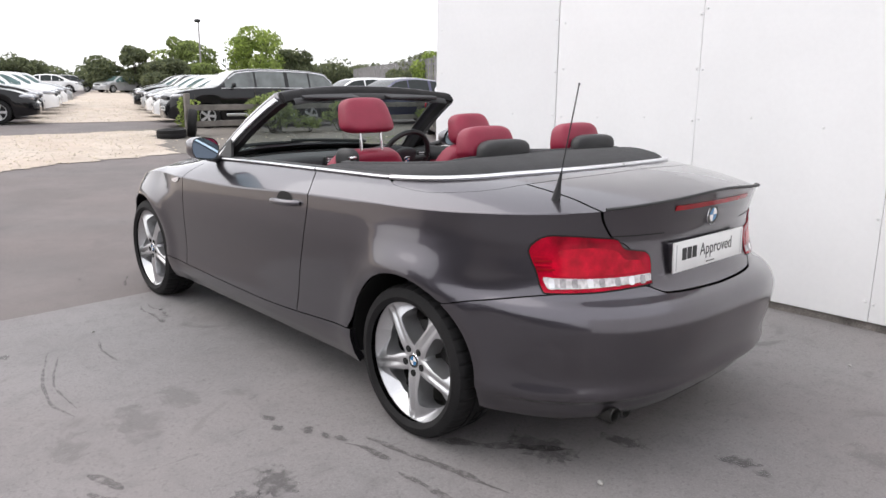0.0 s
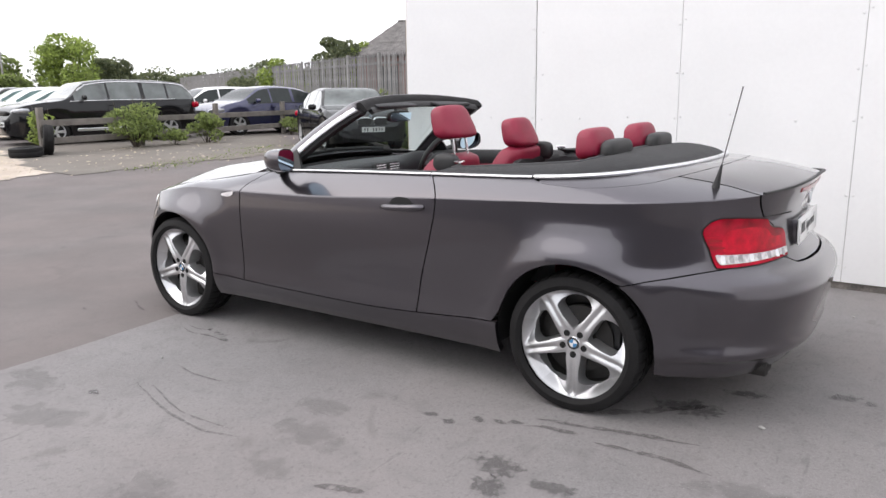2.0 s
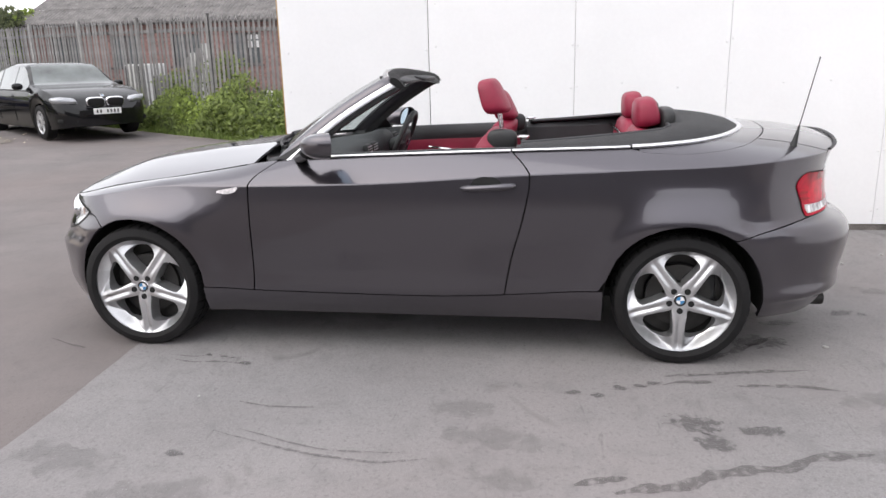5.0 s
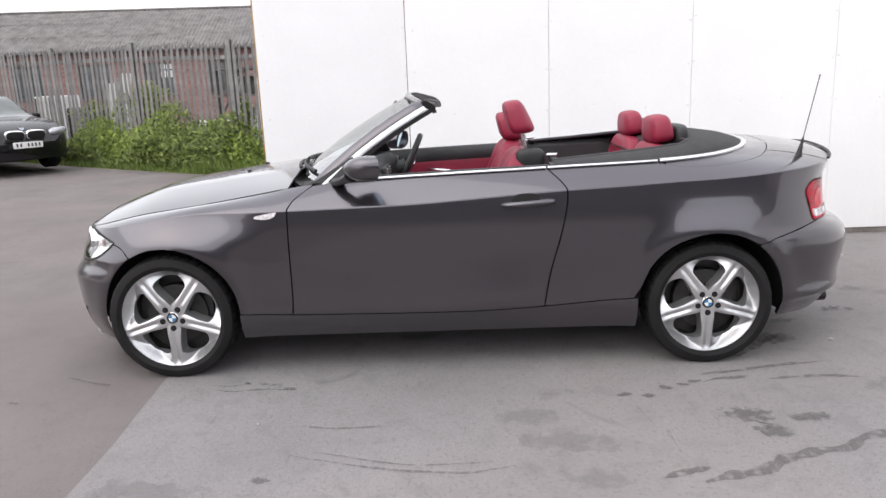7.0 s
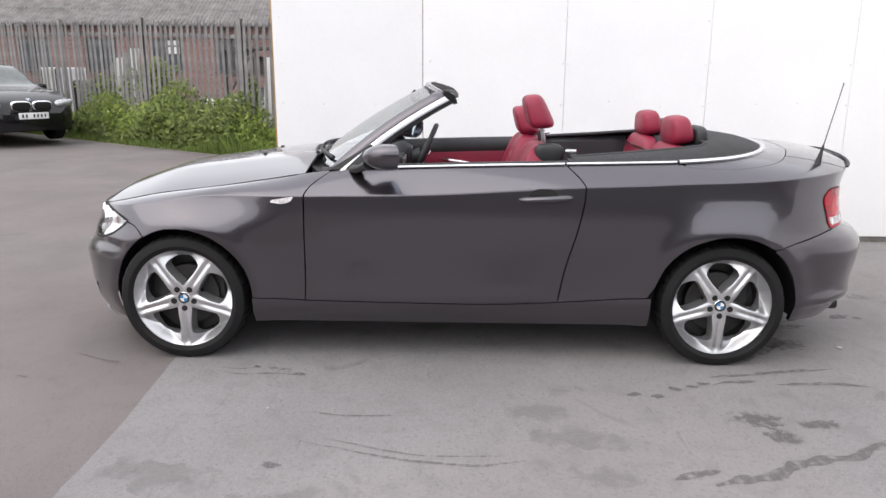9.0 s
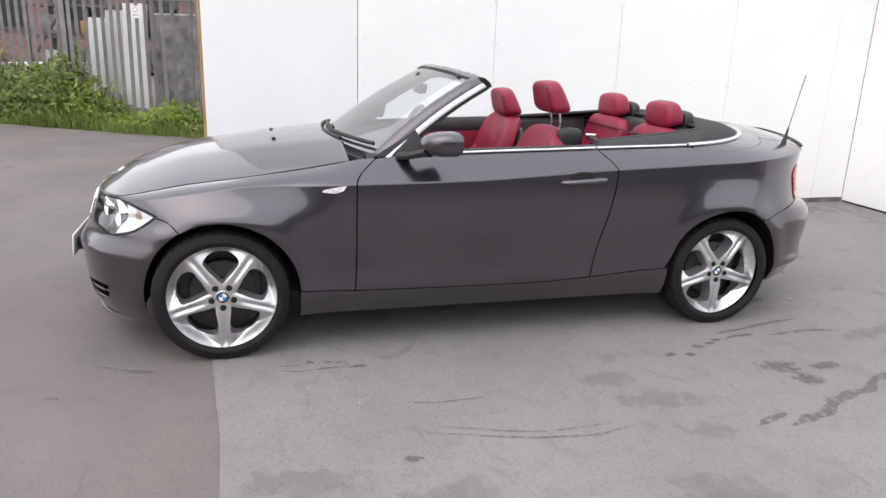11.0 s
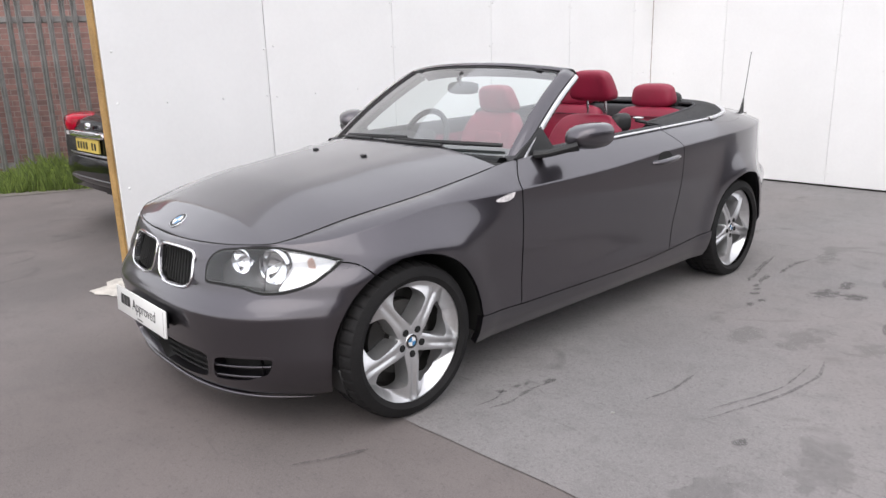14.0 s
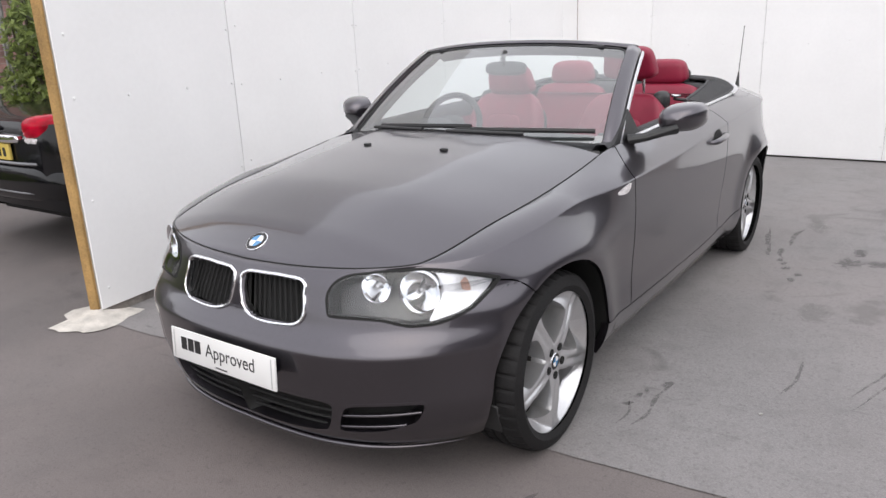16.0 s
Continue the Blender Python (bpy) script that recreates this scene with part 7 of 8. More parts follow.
def crown_points(blobs, per, r):
    out = []
    for cx, cy, cz, rx, rz in blobs:
        d = r.normal(size=(per, 3))
        d /= np.linalg.norm(d, axis=1, keepdims=True)
        k = r.uniform(0.55, 1.05, (per, 1)) ** 0.6
        p = d * k * np.array([rx, rx, rz]) + np.array([cx, cy, cz])
        out.append(p)
    return np.concatenate(out)


def tree_at(name, label, x, y, h, spread, leaf, size, blobs=16, per=170, seed=1, bare=0.28):
    """Tapered trunk, limbs, and a crown of many small leaves in uneven clumps."""
    r = np.random.default_rng(seed)
    z = float(ground_z(x, y))
    t = thing(name, label, "tree", pose(x, y, z, 0, 0, float(r.uniform(0, 360))))
    bl = []
    trunk = [(0, 0, -0.2), (0.03 * h * r.normal() * 0.3, 0.02 * h * r.normal() * 0.3, h * 0.3), (0.03 * h * r.normal() * 0.5, 0.03 * h * r.normal() * 0.5, h * 0.62)]
    part("trunk", tube(trunk, [0.035 * h, 0.024 * h, 0.010 * h], 8), BARK, t)
    for k in range(blobs):
        a = r.uniform(0, 2 * math.pi)
        q = r.uniform(0, 1)
        zz = h * (bare + (1 - bare) * (0.15 + 0.72 * q))
        rad = spread * (0.25 + 0.75 * math.sin(math.pi * min(0.95, 0.25 + 0.65 * q))) * r.uniform(0.25, 0.8)
        rr = spread * r.uniform(0.22, 0.42)
        bl.append((rad * math.cos(a), rad * math.sin(a), zz, rr, rr * r.uniform(0.6, 0.9)))
        if k < 7:
            m = trunk[1]
            part("limb", tube([(m[0], m[1], h * (0.25 + 0.04 * k)), (bl[-1][0] * 0.5, bl[-1][1] * 0.5, (zz + h * 0.3) / 2), bl[-1][:3]], [0.012 * h, 0.008 * h, 0.003 * h], 6), BARK, t)
    part("crown", mesh_of("crown", *leaves_vf(crown_points(bl, per, r), size, seed=seed), False), leaf, t)
    return t


def bush_at(name, label, x, y, h, w, leaf, size, n=900, seed=1, category="shrub"):
    r = np.random.default_rng(seed)
    z = float(ground_z(x, y))
    t = thing(name, label, category, pose(x, y, z))
    bl, stems = [], []
    for k in range(9):
        a, q = r.uniform(0, 6.28), r.uniform(0.15, 0.95)
        d = w * 0.5 * r.uniform(0.1, 0.8) * math.sqrt(1 - 0.6 * q)
        bl.append((d * math.cos(a), d * math.sin(a), h * (0.12 + 0.72 * q), w * r.uniform(0.16, 0.30), h * r.uniform(0.12, 0.22)))
        stems.append(tube([(0.1 * d * math.cos(a), 0.1 * d * math.sin(a), -0.03), bl[-1][:3], (bl[-1][0] * 1.2, bl[-1][1] * 1.2, min(h * 1.05, bl[-1][2] + 0.3 * h))], [0.014 * h, 0.009 * h, 0.003 * h], 5))
    part("stem", join(*stems), BARK, t)
    part("leaves", mesh_of("leaves", *leaves_vf(crown_points(bl, n // 9, r), size, seed=seed), False), leaf, t)
    return t


# shrubs along the knee rail
bush_at("roadside_shrub", "leafy green shrub growing through the knee rail", 6.9, 14.85, 1.35, 1.6, LEAF_A, 0.055, 2200, 11)
bush_at("roadside_shrub", "small green shrub at the rail", 8.9, 14.75, 0.85, 1.0, LEAF_A, 0.05, 1100, 12)
bush_at("roadside_shrub", "low weed tuft at a rail post", 12.6, 15.4, 0.6, 0.8, LEAF_A, 0.045, 700, 13)
bush_at("roadside_shrub", "thin green shoots behind the tyres", 4.75, 15.05, 1.0, 0.55, LEAF_C, 0.05, 500, 14)
bush_at("roadside_shrub", "low weed tuft at the rail", 7.9, 14.7, 0.45, 0.9, LEAF_A, 0.045, 500, 15)
# trees and hedges far off, left to right
far_trees = (
    # x, y, height, spread, leaf, seed
    (25.0, 62.0, 5.0, 2.9, LEAF_A, 21), (30.0, 58.0, 5.7, 3.3, LEAF_C, 22), (20.0, 68.0, 2.9, 2.6, LEAF_B, 23), (34.0, 59.0, 4.2, 2.8, LEAF_B, 24), (22.0, 66.0, 4.1, 2.0, LEAF_B, 44),
    (-5.0, 92.0, 4.2, 4.2, LEAF_B, 25), (5.0, 96.0, 3.6, 5.0, LEAF_B, 26), (14.0, 92.0, 3.2, 4.8, LEAF_B, 27), (-13.0, 88.0, 3.6, 4.6, LEAF_B, 28), (0.5, 90.0, 3.4, 4.4, LEAF_A, 29), (9.5, 90.0, 3.5, 4.6, LEAF_A, 30), (-9.0, 90.0, 3.4, 4.4, LEAF_B, 45), (18.2, 90.0, 3.5, 3.0, LEAF_B, 46),
    (42.0, 62.0, 2.7, 4.6, LEAF_B, 31), (50.0, 60.0, 2.7, 4.8, LEAF_B, 32), (58.0, 58.0, 3.6, 5.0, LEAF_B, 33), (68.0, 58.0, 3.8, 5.5, LEAF_B, 34), (38.0, 66.0, 2.7, 4.4, LEAF_A, 47),
    (33.5, 32.0, 3.5, 2.6, LEAF_B, 35), (21.4, 21.6, 3.9, 1.5, LEAF_B, 36), (23.0, 21.6, 3.6, 1.4, LEAF_C, 37), (20.9, 24.2, 2.8, 1.5, LEAF_C, 51), (22.5, 28.0, 2.7, 2.2, LEAF_B, 52), (37.0, 37.0, 3.0, 2.8, LEAF_B, 38), (43.0, 45.0, 2.8, 3.4, LEAF_B, 39), (50.0, 52.0, 2.8, 4.0, LEAF_B, 40),
)
for x, y, h, sp, lf, sd in far_trees:
    tree_at("tree", {LEAF_A: "mid-green broadleaf tree in the distance", LEAF_B: "dark green tree in the far hedge line", LEAF_C: "bright green broadleaf tree in the distance"}[lf], x, y, h, sp, lf, 0.17 if y > 50 else 0.10, 22, 260, sd, 0.10)
r_ = np.random.default_rng(90)
hx = np.concatenate([r_.uniform(-30, 30, 14000), r_.uniform(30, 90, 11000)])
hy = np.where(hx < 30, 97.0, 64.0) + r_.normal(size=25000) * 1.6
hz = ground_z(hx, hy) + r_.uniform(0, 1, 25000) ** 0.7 * (2.5 + 0.5 * np.sin(hx * 0.7) + 0.4 * np.sin(hx * 1.9 + 1))
tagged(part("far_hedge", mesh_of("far_hedge", *leaves_vf(np.stack([hx, hy, hz], 1), 0.27, seed=91), False), LEAF_B), "long dark green hedge along the horizon", "hedge", kind="stuff")
bush_at("large_shrub", "dark rounded shrub at the end of the parked row", 18.6, 50.0, 2.9, 4.0, LEAF_B, 0.17, 5200, 41)
bush_at("large_shrub", "green shrub beside the parked row", 22.5, 53.0, 2.6, 3.6, LEAF_A, 0.16, 3600, 42)
bush_at("large_shrub", "ivy-covered shrub against the brick wall", 6.35, 0.55, 2.3, 1.3, LEAF_A, 0.050, 3600, 43)
for u, v, h, w, sd in ((6.6, 1.0, 1.75, 1.5, 61), (8.6, 1.2, 1.6, 1.7, 62), (3.3, 0.7, 1.35, 0.9, 63)):
    p_ = FO + FD * u + FN * v
    bush_at("large_shrub", "straggling pale-leaved shrub behind the fence", p_.x, p_.y, h, w, LEAF_A, 0.055, 1100, sd)
# overhanging twig above the return wall
tw = thing("overhanging_branch", "leafy twig hanging over the white return wall", "branch", pose(1.70, -3.45, 2.06))
part("stem", tube([(0.1, -0.45, 1.08), (0.08, -0.10, 0.94), (0.03, -0.05, 0.5), (0, 0, 0.06)], [0.012, 0.009, 0.006, 0.003], 6), BARK, tw)
pts = np.array([(rng.normal() * 0.10, rng.normal() * 0.05, 0.02 + abs(rng.normal()) * 0.12) for _ in range(60)])
part("leaves", mesh_of("leaves", *leaves_vf(pts, 0.034, seed=5), False), LEAF_B, tw)


def verge(name, label, u0, u1, width, height, n, leaf, size, seed, lean=0.0, blade=False):
    """A strip of weeds along the foot of the fence."""
    r = np.random.default_rng(seed)
    u = r.uniform(u0, u1, n)
    bump = 0.55 + 0.45 * np.sin(u * 1.3 + seed) * np.sin(u * 0.53 + 2 * seed) + 0.25 * np.sin(u * 3.1)
    v = -width * r.uniform(0, 1, n) ** 0.8
    top_ = height * np.clip(bump, 0.25, 1.2) * (1 - 0.55 * (v / -width) ** 2)
    z = top_ * r.uniform(0.02, 1.0, n) ** 0.8
    P = np.array([tuple(FO + FD * a + FN * (b + 0.15)) for a, b in zip(u, v)])
    P[:, 2] = ground_z(P[:, 0], P[:, 1]) + z
    if not blade:
        vf = leaves_vf(P, size, seed=seed)
    else:
        P[:, 2] -= z
        a = r.uniform(0, 6.28, n)
        hh = np.clip(top_ * r.uniform(0.4, 1.0, n), 0.05, 2)
        dx = np.stack([np.cos(a), np.sin(a), 0 * a], 1)
        bend = np.stack([np.cos(a + 1.5), np.sin(a + 1.5), 0 * a], 1) * (hh * r.uniform(0.1, 0.5, n))[:, None]
        w = 0.006 + 0.006 * r.uniform(size=(n, 1))
        V = np.stack([P - dx * w, P + dx * w, P + dx * w * 0.7 + bend * 0.4 + np.array([0, 0, 0.6]) * hh[:, None], P + bend + np.array([0, 0, 1.0]) * hh[:, None]], 1).reshape(-1, 3)
        vf = V, [(4 * i, 4 * i + 1, 4 * i + 2, 4 * i + 3) for i in range(n)]
    ob = part(name, mesh_of(name, *vf, False), leaf)
    return tagged(ob, label, "weeds", kind="stuff")


verge("weeds", "tall green nettles and weeds along the fence", 2.4, 12.5, 0.95, 1.30, 15000, LEAF_A, 0.060, 3)
verge("weeds", "bright green weed tops along the fence", 0.6, 11.5, 0.85, 1.1, 9000, LEAF_C, 0.055, 4)
verge("weeds", "tangled growth along the far fence", 12.0, 44.0, 1.0, 0.8, 5000, LEAF_B, 0.10, 6)
verge("grass_verge", "long grass at the foot of the fence", -4.0, 12.0, 1.05, 0.55, 30000, GRASS, 0.05, 8, blade=True)
verge("weeds", "low weeds in the grass by the brick wall", -4.0, 2.6, 0.8, 0.62, 4200, LEAF_C, 0.050, 9)
# strip of soil under the growth
sx = [(tuple(FO + FD * u + FN * v)) for u in np.linspace(-6, 46, 53) for v in (0.5, -0.75, -1.02 + 0.10 * math.sin(u * 2.1))]
sv = [(x, y, float(ground_z(x, y)) + 0.006) for x, y, _ in sx]
tagged(part("verge_soil", mesh_of("verge_soil", sv, [(3 * i + j, 3 * i + j + 1, 3 * i + j + 4, 3 * i + j + 3) for i in range(52) for j in range(2)]), DIRT), "dusty soil strip under the weeds", "ground", kind="structure")

# ---- gravel lane, dusty verge, rails, tyres, lamp posts, litter ----
def blot(name, label, xs, ys, material, test, lift):
    return sheet_on_ground(name, xs, ys, material, label, lift, test)


def wob(x, y, k=1.0):
    return 0.35 * noise.noise((x * 0.6 * k, y * 0.6 * k, 3.0)) + 0.15 * noise.noise((x * 2.3, y * 2.3, 7.0))


blot("gravel_lane", "pale sandy gravel at the mouth of the lane", np.linspace(-14, 6, 140), np.linspace(9.6, 19, 90), GRAVEL, lambda x, y: y > 10.25 + 0.33 * max(x, -4) + wob(x, y) and x < 3.3 + 0.31 * (y - 13) + wob(y, x) and (y < 16.4 + 0.1 * x + wob(x, y) or x < -4), 0.010)
blot("gravel_lane", "pinkish worn gravel down the lane", np.linspace(-6, 26, 110), np.linspace(21, 74, 130), GRAVEL, lambda x, y: 2.4 + 0.345 * (y - 21.6) + wob(x, y) < x < 6.8 + 0.31 * (y - 20.6) + wob(y, x), 0.010)
blot("dusty_verge", "brown dusty verge in front of the knee rail", np.linspace(3, 16, 110), np.linspace(9.4, 17.5, 80), DIRT, lambda x, y: y > 10.6 + 0.04 * x + wob(x, y) and x > 2.4 + 0.31 * (y - 13) + wob(y, x) and x < 8.2 + 0.8 * (y - 10.5), 0.009)
for k in range(4):
    cx, cy = ((5.6, 11.0), (7.2, 11.4), (4.6, 10.6), (8.4, 12.2))[k]
    r = np.random.default_rng(60 + k)
    P = np.stack([cx + r.normal(size=170) * 0.55, cy + r.normal(size=170) * 0.22, np.zeros(170)], 1)
    P[:, 2] = ground_z(P[:, 0], P[:, 1]) + 0.02 + 0.03 * r.uniform(size=170)
    tagged(part("grass_patch", mesh_of("grass_patch", *leaves_vf(P, 0.017, seed=70 + k), False), GRASS), "thin scatter of grass in the dust", "grass", kind="stuff")
WEATHERED = mat("weathered_timber", (0.165, 0.15, 0.135), 0.85, vary=0.3, scale=4, bump=0.5, bscale=50, grain=0.15)
rail = thing("knee_rail", "weathered grey timber post-and-rail barrier", "barrier", kind="structure")
posts = [(4.62, 14.75), (7.25, 15.15), (9.85, 15.5), (12.75, 15.9), (15.6, 16.3)]
for x, y in posts:
    z = float(ground_z(x, y))
    part("post", bevel_box(0.12, 0.12, 1.05, 0.012, 1, (x, y, z + 0.47)), WEATHERED, rail)
for (xa, ya), (xb, yb) in zip(posts, posts[1:]):
    for h in (0.28, 0.66):
        a, b = Vector((xa, ya - 0.08, float(ground_z(xa, ya)) + h)), Vector((xb, yb - 0.08, float(ground_z(xb, yb)) + h))
        d = b - a
        part("rail", moved(bevel_box(d.length + 0.1, 0.045, 0.14, 0.008, 1), Matrix.Translation((a + b) / 2) @ d.to_track_quat("X", "Z").to_matrix().to_4x4()), WEATHERED, rail)
OLD_TYRE = mesh_of("old_tyre", *lathe([(0.19, -0.085), (0.25, -0.105), (0.315, -0.085), (0.325, -0.04), (0.318, -0.012), (0.325, 0.0), (0.325, 0.04), (0.315, 0.085), (0.25, 0.105), (0.19, 0.085), (0.20, 0.0), (0.19, -0.085)], 36), True, 40)
for nm, lb, m in (("old_tyre", "worn tyre lying flat by the lane", pose(4.05, 14.35, float(ground_z(4.05, 14.35)) + 0.11, 0, 88, 0)), ("old_tyre", "worn tyre leaning against the rail post", pose(4.62, 14.52, float(ground_z(4.6, 14.5)) + 0.32, 0, 6, -25))):
    o = part(nm, OLD_TYRE, RUBBER)
    o.matrix_world = m
    tagged(o, lb, "tyre", "old tyres")
for x, y, h, lb in ((24.5, 58.0, 5.9, "grey column street lamp beyond the parked row"), (6.5, 62.0, 5.9, "tall grey street lamp over the car park")):
    z = float(ground_z(x, y))
    lp = thing("street_lamp", lb, "lamp", pose(x, y, z))
    part("column", tube([(0, 0, 0), (0, 0, h * 0.3), (0, 0, h)], [0.11, 0.08, 0.05], 10), GALV, lp)
    part("lantern", moved(soft(0.50, 0.40, 0.28, 2.6), pose(-0.08, 0, h + 0.10)), BLACK, lp)
# litter and grit
paper = thing("litter", "crumpled pink paper bag in the verge", "litter", pose(10.25, 7.25, 0.03))
part("paper", moved(soft(0.34, 0.16, 0.34, 2.4, 16, 10, lambda a, b, c: (a + 0.05 * noise.noise((a * 9, b * 9, c * 9)), b + 0.06 * noise.noise((a * 11, c * 9, b)), c + 0.05 * noise.noise((c * 12, a * 9, 1)))), pose(0, 0, 0.16)), mat("pink_paper", (0.62, 0.36, 0.30), 0.8, vary=0.2), paper)
PEBBLE = mat("pale_grit", (0.42, 0.41, 0.39), 0.8, vary=0.2)
for x, y, s in ((-0.585, -0.735, 0.014), (0.95, -1.35, 0.012), (0.60, -2.05, 0.010), (1.2, -1.7, 0.012), (0.4, -1.5, 0.009), (-1.4, 2.1, 0.008), (0.2, -2.6, 0.010), (1.3, -0.9, 0.011)):
    o = part("pebble", moved(soft(s * 2.2, s * 1.4, s * 0.9, 2.2, 10, 6, lambda a, b, c: (a * (1 + 0.3 * noise.noise((a * 60, b * 60, 1))), b, c)), pose(x, y, 0.004 + s * 0.4, 0, 0, 40 * s * 100)), PEBBLE)
    tagged(o, "small pale stone lying on the tarmac", "stone", "grit on the bay")
# timber end of the white wall and its mortar footing
endp = thing("end_post", "raw timber post at the free end of the white wall", "post", kind="structure")
WALL_M = Matrix.Translation(BEND) @ Matrix((END_A, END_N, Vector((0, 0, 1)))).transposed().to_4x4()
part("post", moved(bevel_box(0.045, 0.074, WH, 0.004, 1, (END_L - 0.010, -0.056, WH / 2)), WALL_M), TIMBER, endp)
part("brace", moved(bevel_box(0.09, 0.05, WH, 0.004, 1, (END_L - 0.10, -0.12, WH / 2)), WALL_M), TIMBER, endp)
FOOT = BEND + END_A * END_L
mt = []
for i in range(9):
    for j in range(24):
        a = 2 * math.pi * j / 24
        q = i / 8
        rr = (0.22 + 0.13 * noise.noise((math.cos(a) * 1.7, math.sin(a) * 1.7, 4))) * q
        mt.append((FOOT.x + 0.03 + rr * 0.9 * math.cos(a), FOOT.y + 0.02 + rr * math.sin(a) * 1.1, 0.006 + 0.05 * (1 - q) ** 1.2 + 0.02 * noise.noise((rr * 25 * math.cos(a), rr * 25 * math.sin(a), 2)) * (1 - q ** 3)))
foot = part("mortar_footing", mesh_of("mortar_footing", mt, [(i * 24 + j, i * 24 + (j + 1) % 24, (i + 1) * 24 + (j + 1) % 24, (i + 1) * 24 + j) for i in range(8) for j in range(24)]), CONCRETE)
tagged(foot, "pale crumbling mortar round the post's foot", "mortar", kind="structure")
# plain wall added out of view behind the camera, dark for the flank's reflections
tagged(part("wall_west", box(0.3, 72.0, 4.0, (-16.0, -24.0, 2.0)), mat("dark_cement", (0.12, 0.12, 0.125), 0.9, vary=0.25, scale=1.2, bump=0.4, bscale=30, grain=0.12)), "added unseen dark grey wall that darkens the car's reflections", "wall", kind="structure")


# ---- damp stains and scuffs on the bay ----
def stain_material(name, color, rough, cover, scale, round_fade=True):
    """A dark film that breaks up raggedly and fades out towards its rim."""
    m, n, l, b = tree_of(name)
    b.inputs["Base Color"].default_value, b.inputs["Roughness"].default_value = (*color, 1), rough
    co, ge, nz, sb, ln, r, ad, r2, tr, mx = (n.new("ShaderNode" + k) for k in ("TexCoord", "NewGeometry", "TexNoise", "VectorMath", "VectorMath", "MapRange", "Math", "MapRange", "BsdfTransparent", "MixShader"))
    nz.inputs["Scale"].default_value, nz.inputs["Detail"].default_value = scale, 8
    l.new(ge.outputs["Position"], nz.inputs["Vector"])
    sb.operation, sb.inputs[1].default_value = "SUBTRACT", (0.5, 0.5, 0.5)
    l.new(co.outputs["Generated"], sb.inputs[0])
    ln.operation = "LENGTH"
    l.new(sb.outputs[0], ln.inputs[0])
    r.inputs["From Min"].default_value, r.inputs["From Max"].default_value = 0.15, 0.72
    r.inputs["To Min"].default_value, r.inputs["To Max"].default_value = (0.22, -0.25) if round_fade else (0.14, 0.14)
    l.new(ln.outputs["Value"], r.inputs["Value"])
    ad.operation = "ADD"
    l.new(nz.outputs["Fac"], ad.inputs[0])
    l.new(r.outputs[0], ad.inputs[1])
    r2.inputs["From Min"].default_value, r2.inputs["From Max"].default_value = 0.46, 0.66
    r2.inputs["To Max"].default_value = cover
    l.new(ad.outputs[0], r2.inputs["Value"])
    l.new(r2.outputs[0], mx.inputs[0])
    l.new(tr.outputs[0], mx.inputs[1])
    l.new(b.outputs[0], mx.inputs[2])
    l.new(mx.outputs[0], n["Material Output"].inputs[0])
    return m


STAIN = stain_material("damp_stain", (0.085, 0.080, 0.081), 0.55, 0.40, 30.0)
SMEAR = stain_material("damp_smear", (0.085, 0.076, 0.075), 0.6, 0.38, 26.0, False)
SCUFF = stain_material("tyre_scuff", (0.085, 0.080, 0.080), 0.7, 0.36, 55.0, False)
FAINT = stain_material("faint_stain", (0.12, 0.115, 0.114), 0.7, 0.16, 12.0)


def stain(x, y, length, width, angle, seed, material=STAIN, lift=0.0062):
    """A flat ragged blotch."""
    n = 40
    vs = [(0, 0, 0)]
    for i in range(n):
        a = 2 * math.pi * i / n
        k = 1 + 0.55 * noise.noise((1.6 * math.cos(a) + seed, 1.6 * math.sin(a), seed * 1.7)) + 0.28 * noise.noise((5 * math.cos(a), 5 * math.sin(a) + seed, 3))
        vs.append((length * 0.66 * k * math.cos(a), width * 0.8 * k * math.sin(a), 0))
    o = part("ground_stain", mesh_of("ground_stain", vs, [(0, 1 + i, 1 + (i + 1) % n) for i in range(n)]), material)
    o.matrix_world = pose(x, y, lift + 0.0002 * (seed % 9), 0, 0, angle)
    return tagged(o, "dark damp stain on the grey tarmac", "stain", "ground stains", "structure")


def smear(points, width, seed, material=SMEAR, label="dark damp smear along the grey tarmac"):
    """A ragged ribbon along a few points, swelling and thinning as it goes."""
    q = np.array(points, float)
    d = np.concatenate([[0], np.cumsum(np.linalg.norm(np.diff(q, axis=0), axis=1))])
    n = max(12, int(d[-1] / 0.015))
    t = np.linspace(0, d[-1], n)
    c = np.stack([spl(t, d, q[:, 0]), spl(t, d, q[:, 1])], 1)
    g = np.gradient(c, axis=0)
    g /= np.maximum(np.linalg.norm(g, axis=1, keepdims=True), 1e-9)
    vs = []
    for i in range(n):
        w = width * 0.5 * (0.85 + 0.8 * noise.noise((t[i] * 11, seed * 3.1, 1)) + 0.35 * noise.noise((t[i] * 45, seed, 2))) * min(1.0, 0.25 + 6 * min(i, n - 1 - i) / n)
        o = 0.30 * width * noise.noise((t[i] * 8, seed, 5))
        for e in (-1, 1):
            vs.append((c[i, 0] - g[i, 1] * (e * w + o), c[i, 1] + g[i, 0] * (e * w + o), 0.0062 + 0.0001 * (seed % 17)))
    ob = part("ground_stain", mesh_of("ground_stain", vs, [(2 * i, 2 * i + 1, 2 * i + 3, 2 * i + 2) for i in range(n - 1)]), material)
    return tagged(ob, label, "stain", "ground stains", "structure")


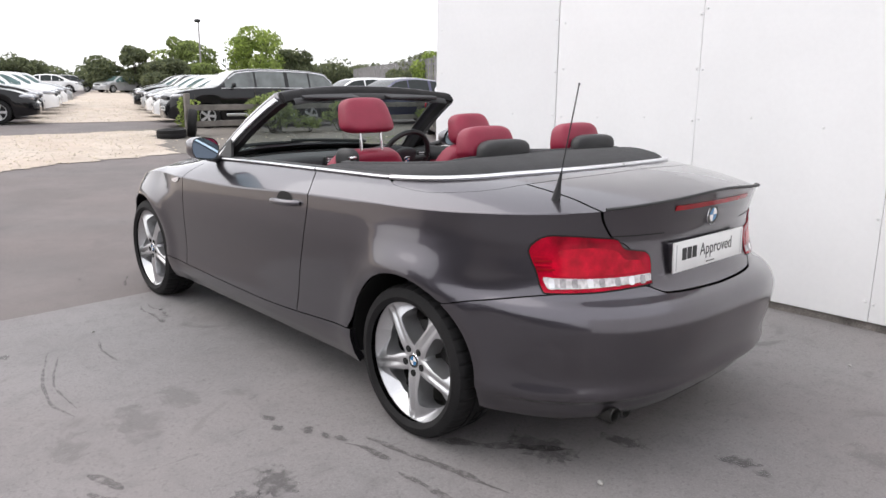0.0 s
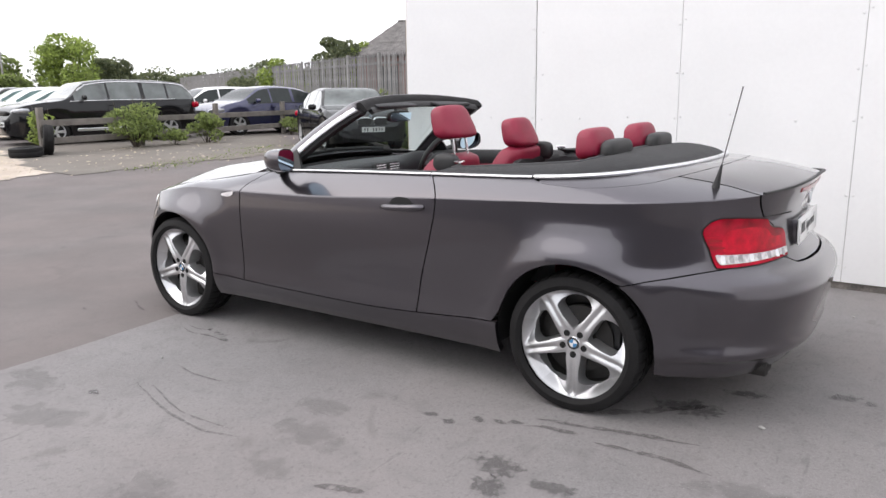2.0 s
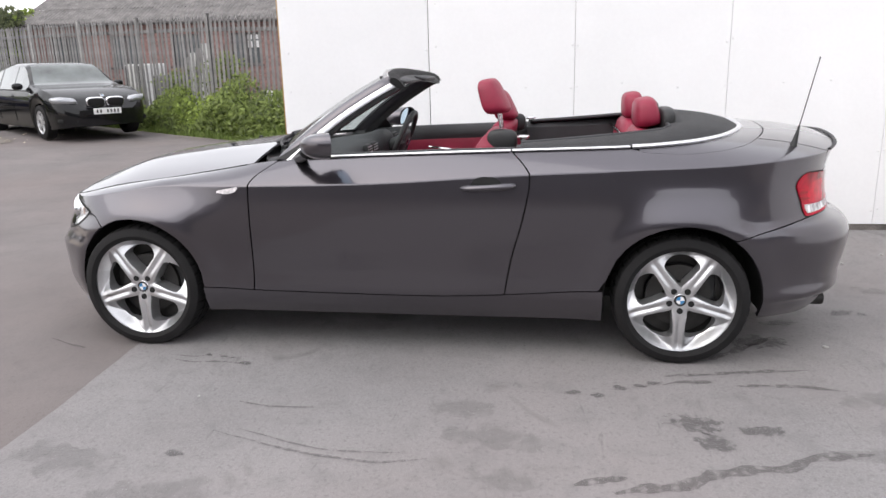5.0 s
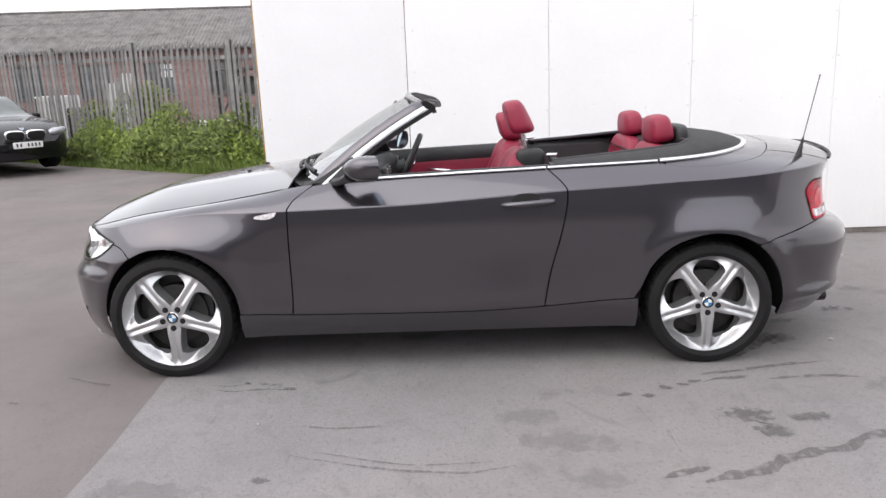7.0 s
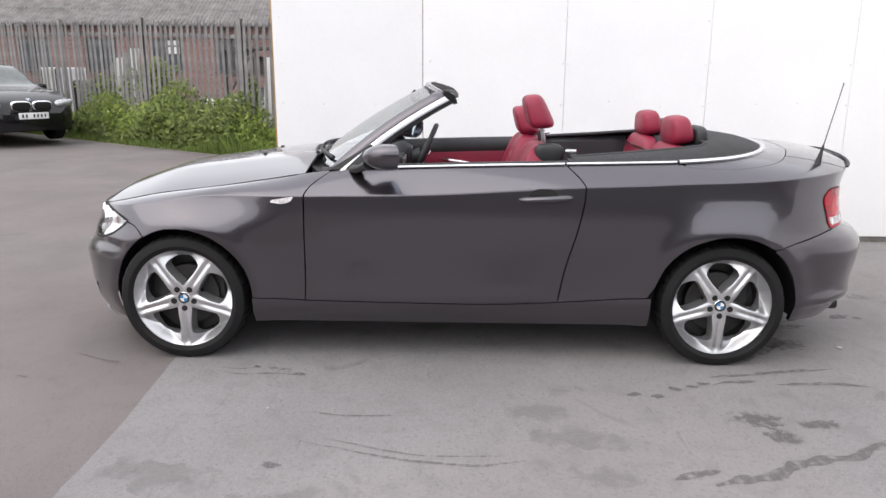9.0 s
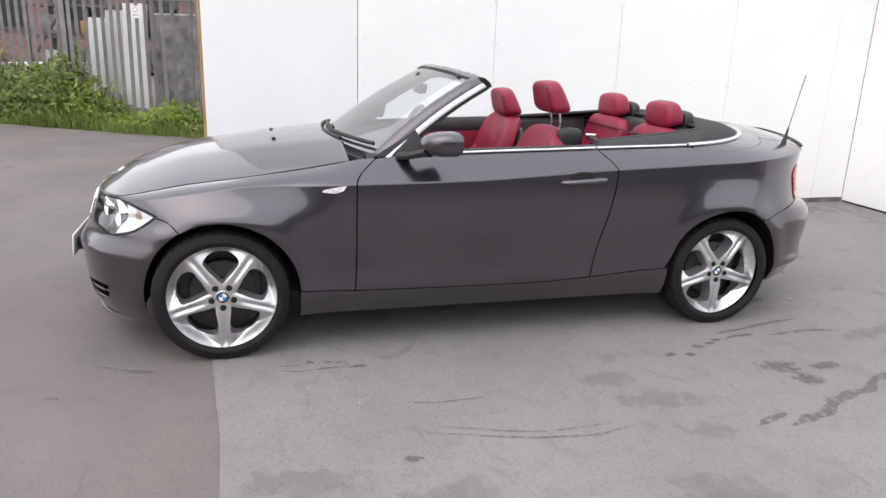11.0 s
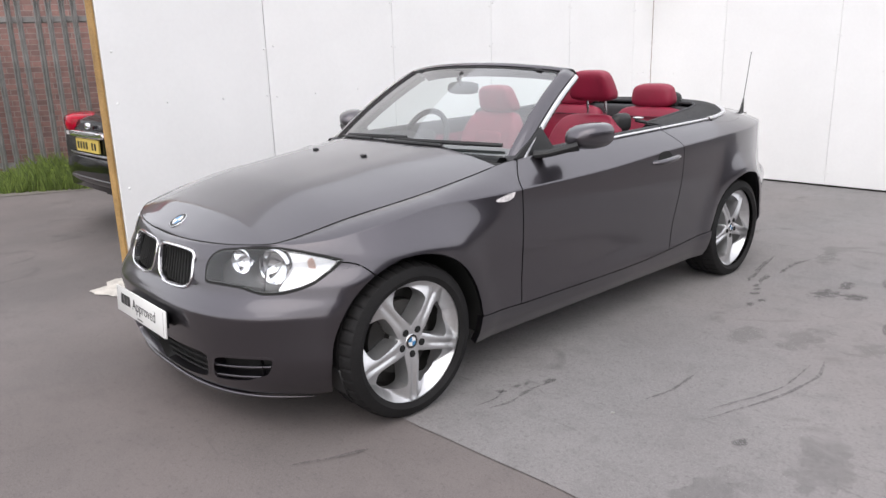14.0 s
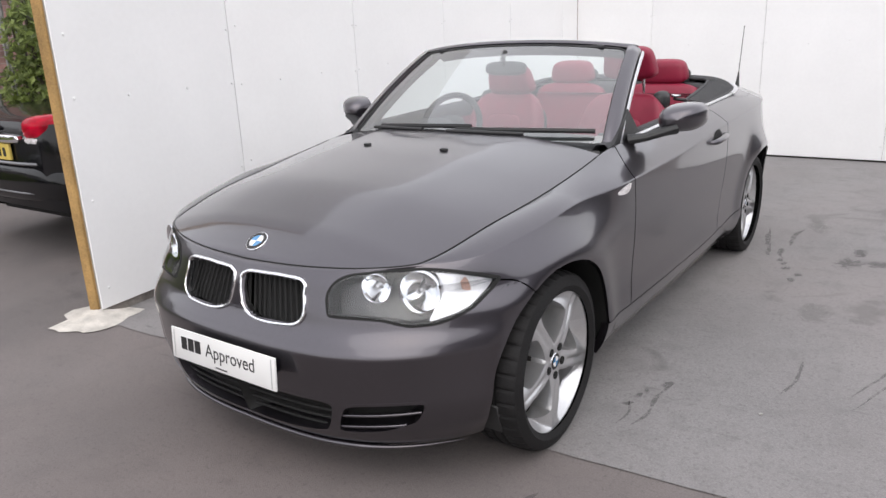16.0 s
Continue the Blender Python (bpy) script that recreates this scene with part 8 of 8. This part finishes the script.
for k, (x, y, ln, wd, an) in enumerate(((-1.43, 0.03, 0.20, 0.10, 80), (-1.57, -0.01, 0.13, 0.085, 75), (-1.47, -0.22, 0.16, 0.05, 95), (-1.20, 0.49, 0.085, 0.034, 100), (-1.22, 0.385, 0.045, 0.028, 95), (-1.14, 0.29, 0.06, 0.03, 80), (-1.11, 0.20, 0.05, 0.024, 95), (-1.08, 0.14, 0.06, 0.026, 110),
                                        (-0.96, 2.20, 0.06, 0.022, 70), (-0.98, 2.14, 0.045, 0.02, 110), (-1.03, 2.05, 0.06, 0.024, 80), (-0.95, 2.27, 0.04, 0.018, 60), (-0.07, -0.99, 0.11, 0.05, 120), (-0.08, -1.08, 0.06, 0.035, 90), (-1.86, 1.97, 0.07, 0.03, 85), (-0.55, -0.45, 0.22, 0.12, 100), (-0.25, -0.62, 0.16, 0.06, 110))):
    stain(x, y, ln, wd, an, k + 1)
for k, (x, y, ln, wd, an) in enumerate(((-1.62, 0.80, 0.30, 0.14, 80), (-1.40, 0.92, 0.24, 0.10, 95), (-1.90, 0.75, 0.22, 0.10, 70), (-2.10, 1.90, 0.40, 0.16, 100), (-1.95, 2.35, 0.34, 0.14, 80), (-2.35, 0.9, 0.4, 0.18, 60), (-1.15, -0.75, 0.30, 0.12, 100), (-1.6, -0.7, 0.36, 0.12, 90), (0.35, -1.3, 0.2, 0.1, 50))):
    stain(x, y, ln, wd, an, k + 21, FAINT, 0.0052)
for k, (w, p) in enumerate(((0.045, [(-1.91, 0.50), (-1.87, 0.41), (-1.85, 0.32)]), (0.060, [(-1.945, 0.37), (-1.89, 0.22), (-1.86, 0.10), (-1.77, -0.01), (-1.74, -0.20), (-1.64, -0.36), (-1.60, -0.56)]), (0.034, [(-1.09, 0.10), (-1.05, 0.0), (-1.03, -0.12)]), (0.030, [(-1.0, 0.08), (-0.96, -0.10), (-0.92, -0.28), (-0.87, -0.58)]), (0.026, [(-1.07, -0.20), (-1.05, -0.42), (-1.08, -0.66)]), (0.05, [(-0.80, -0.12), (-0.66, -0.30), (-0.46, -0.52)]))):
    smear(p, w, k + 1)
# thin tyre scuffs
for k, (w, p) in enumerate(((0.016, [(-1.02, 2.42), (-1.045, 2.30), (-1.03, 2.16), (-1.05, 2.03)]), (0.012, [(-0.97, 2.44), (-0.98, 2.34), (-0.95, 2.25)]), (0.014, [(-1.43, 1.90), (-1.46, 1.74), (-1.45, 1.56)]), (0.014, [(-1.68, 1.90), (-1.76, 1.66), (-1.82, 1.42), (-1.84, 1.20), (-1.80, 1.02)]), (0.012, [(-1.66, 1.80), (-1.78, 1.36), (-1.77, 1.10)]), (0.018, [(-0.82, 3.23), (-0.87, 3.12), (-0.93, 2.96)]), (0.016, [(-1.10, 3.38), (-1.12, 3.32)]))):
    smear(p, w, k + 11, SCUFF, "thin tyre scuff on the tarmac")


# ---- loose stones on the gravel ----
def stones(name, label, n, test, xs, ys, size, seed):
    """Scattered chips, each a small uneven double pyramid."""
    r = np.random.default_rng(seed)
    x, y = r.uniform(*xs, n), r.uniform(*ys, n)
    ok = np.array([test(a, b) for a, b in zip(x, y)])
    x, y = x[ok], y[ok]
    k = len(x)
    z = ground_z(x, y) + 0.012
    s = size * r.uniform(0.4, 1.0, k) ** 2 + 0.006
    a = r.uniform(0, 6.28, k)
    V = []
    for i in range(4):
        q = s * r.uniform(0.7, 1.3, k)
        V.append(np.stack([x + q * np.cos(a + i * 1.57), y + q * np.sin(a + i * 1.57), z], 1))
    V.append(np.stack([x + s * r.uniform(-0.3, 0.3, k), y, z + s * r.uniform(0.4, 0.9, k)], 1))
    V = np.stack(V, 1).reshape(-1, 3)
    F = [(5 * i + j, 5 * i + (j + 1) % 4, 5 * i + 4) for i in range(k) for j in range(4)]
    return tagged(part(name, mesh_of(name, V, F, False), STONE), label, "gravel", kind="stuff")


STONE = leaf_material("stone_chips", (0.50, 0.44, 0.37), 0.25, 0.0)
stones("loose_gravel", "loose pale stones on the gravel lane", 7000, lambda x, y: y > 10.2 + 0.33 * max(x, -4) + wob(x, y) and x < 3.3 + 0.31 * (y - 13) + wob(y, x) and y < 16.5 + 0.1 * x + wob(x, y), (-8, 5), (8.6, 18), 0.022, 301)
stones("loose_gravel", "loose stones on the dusty verge", 260, lambda x, y: y > 10.2 + 0.04 * x + wob(x, y), (2.4, 12), (10, 15), 0.030, 302)
stones("loose_gravel", "worn stones down the lane", 5000, lambda x, y: 2.4 + 0.345 * (y - 21.6) + wob(x, y) < x < 6.8 + 0.31 * (y - 20.6) + wob(y, x), (2, 14), (21, 45), 0.035, 303)
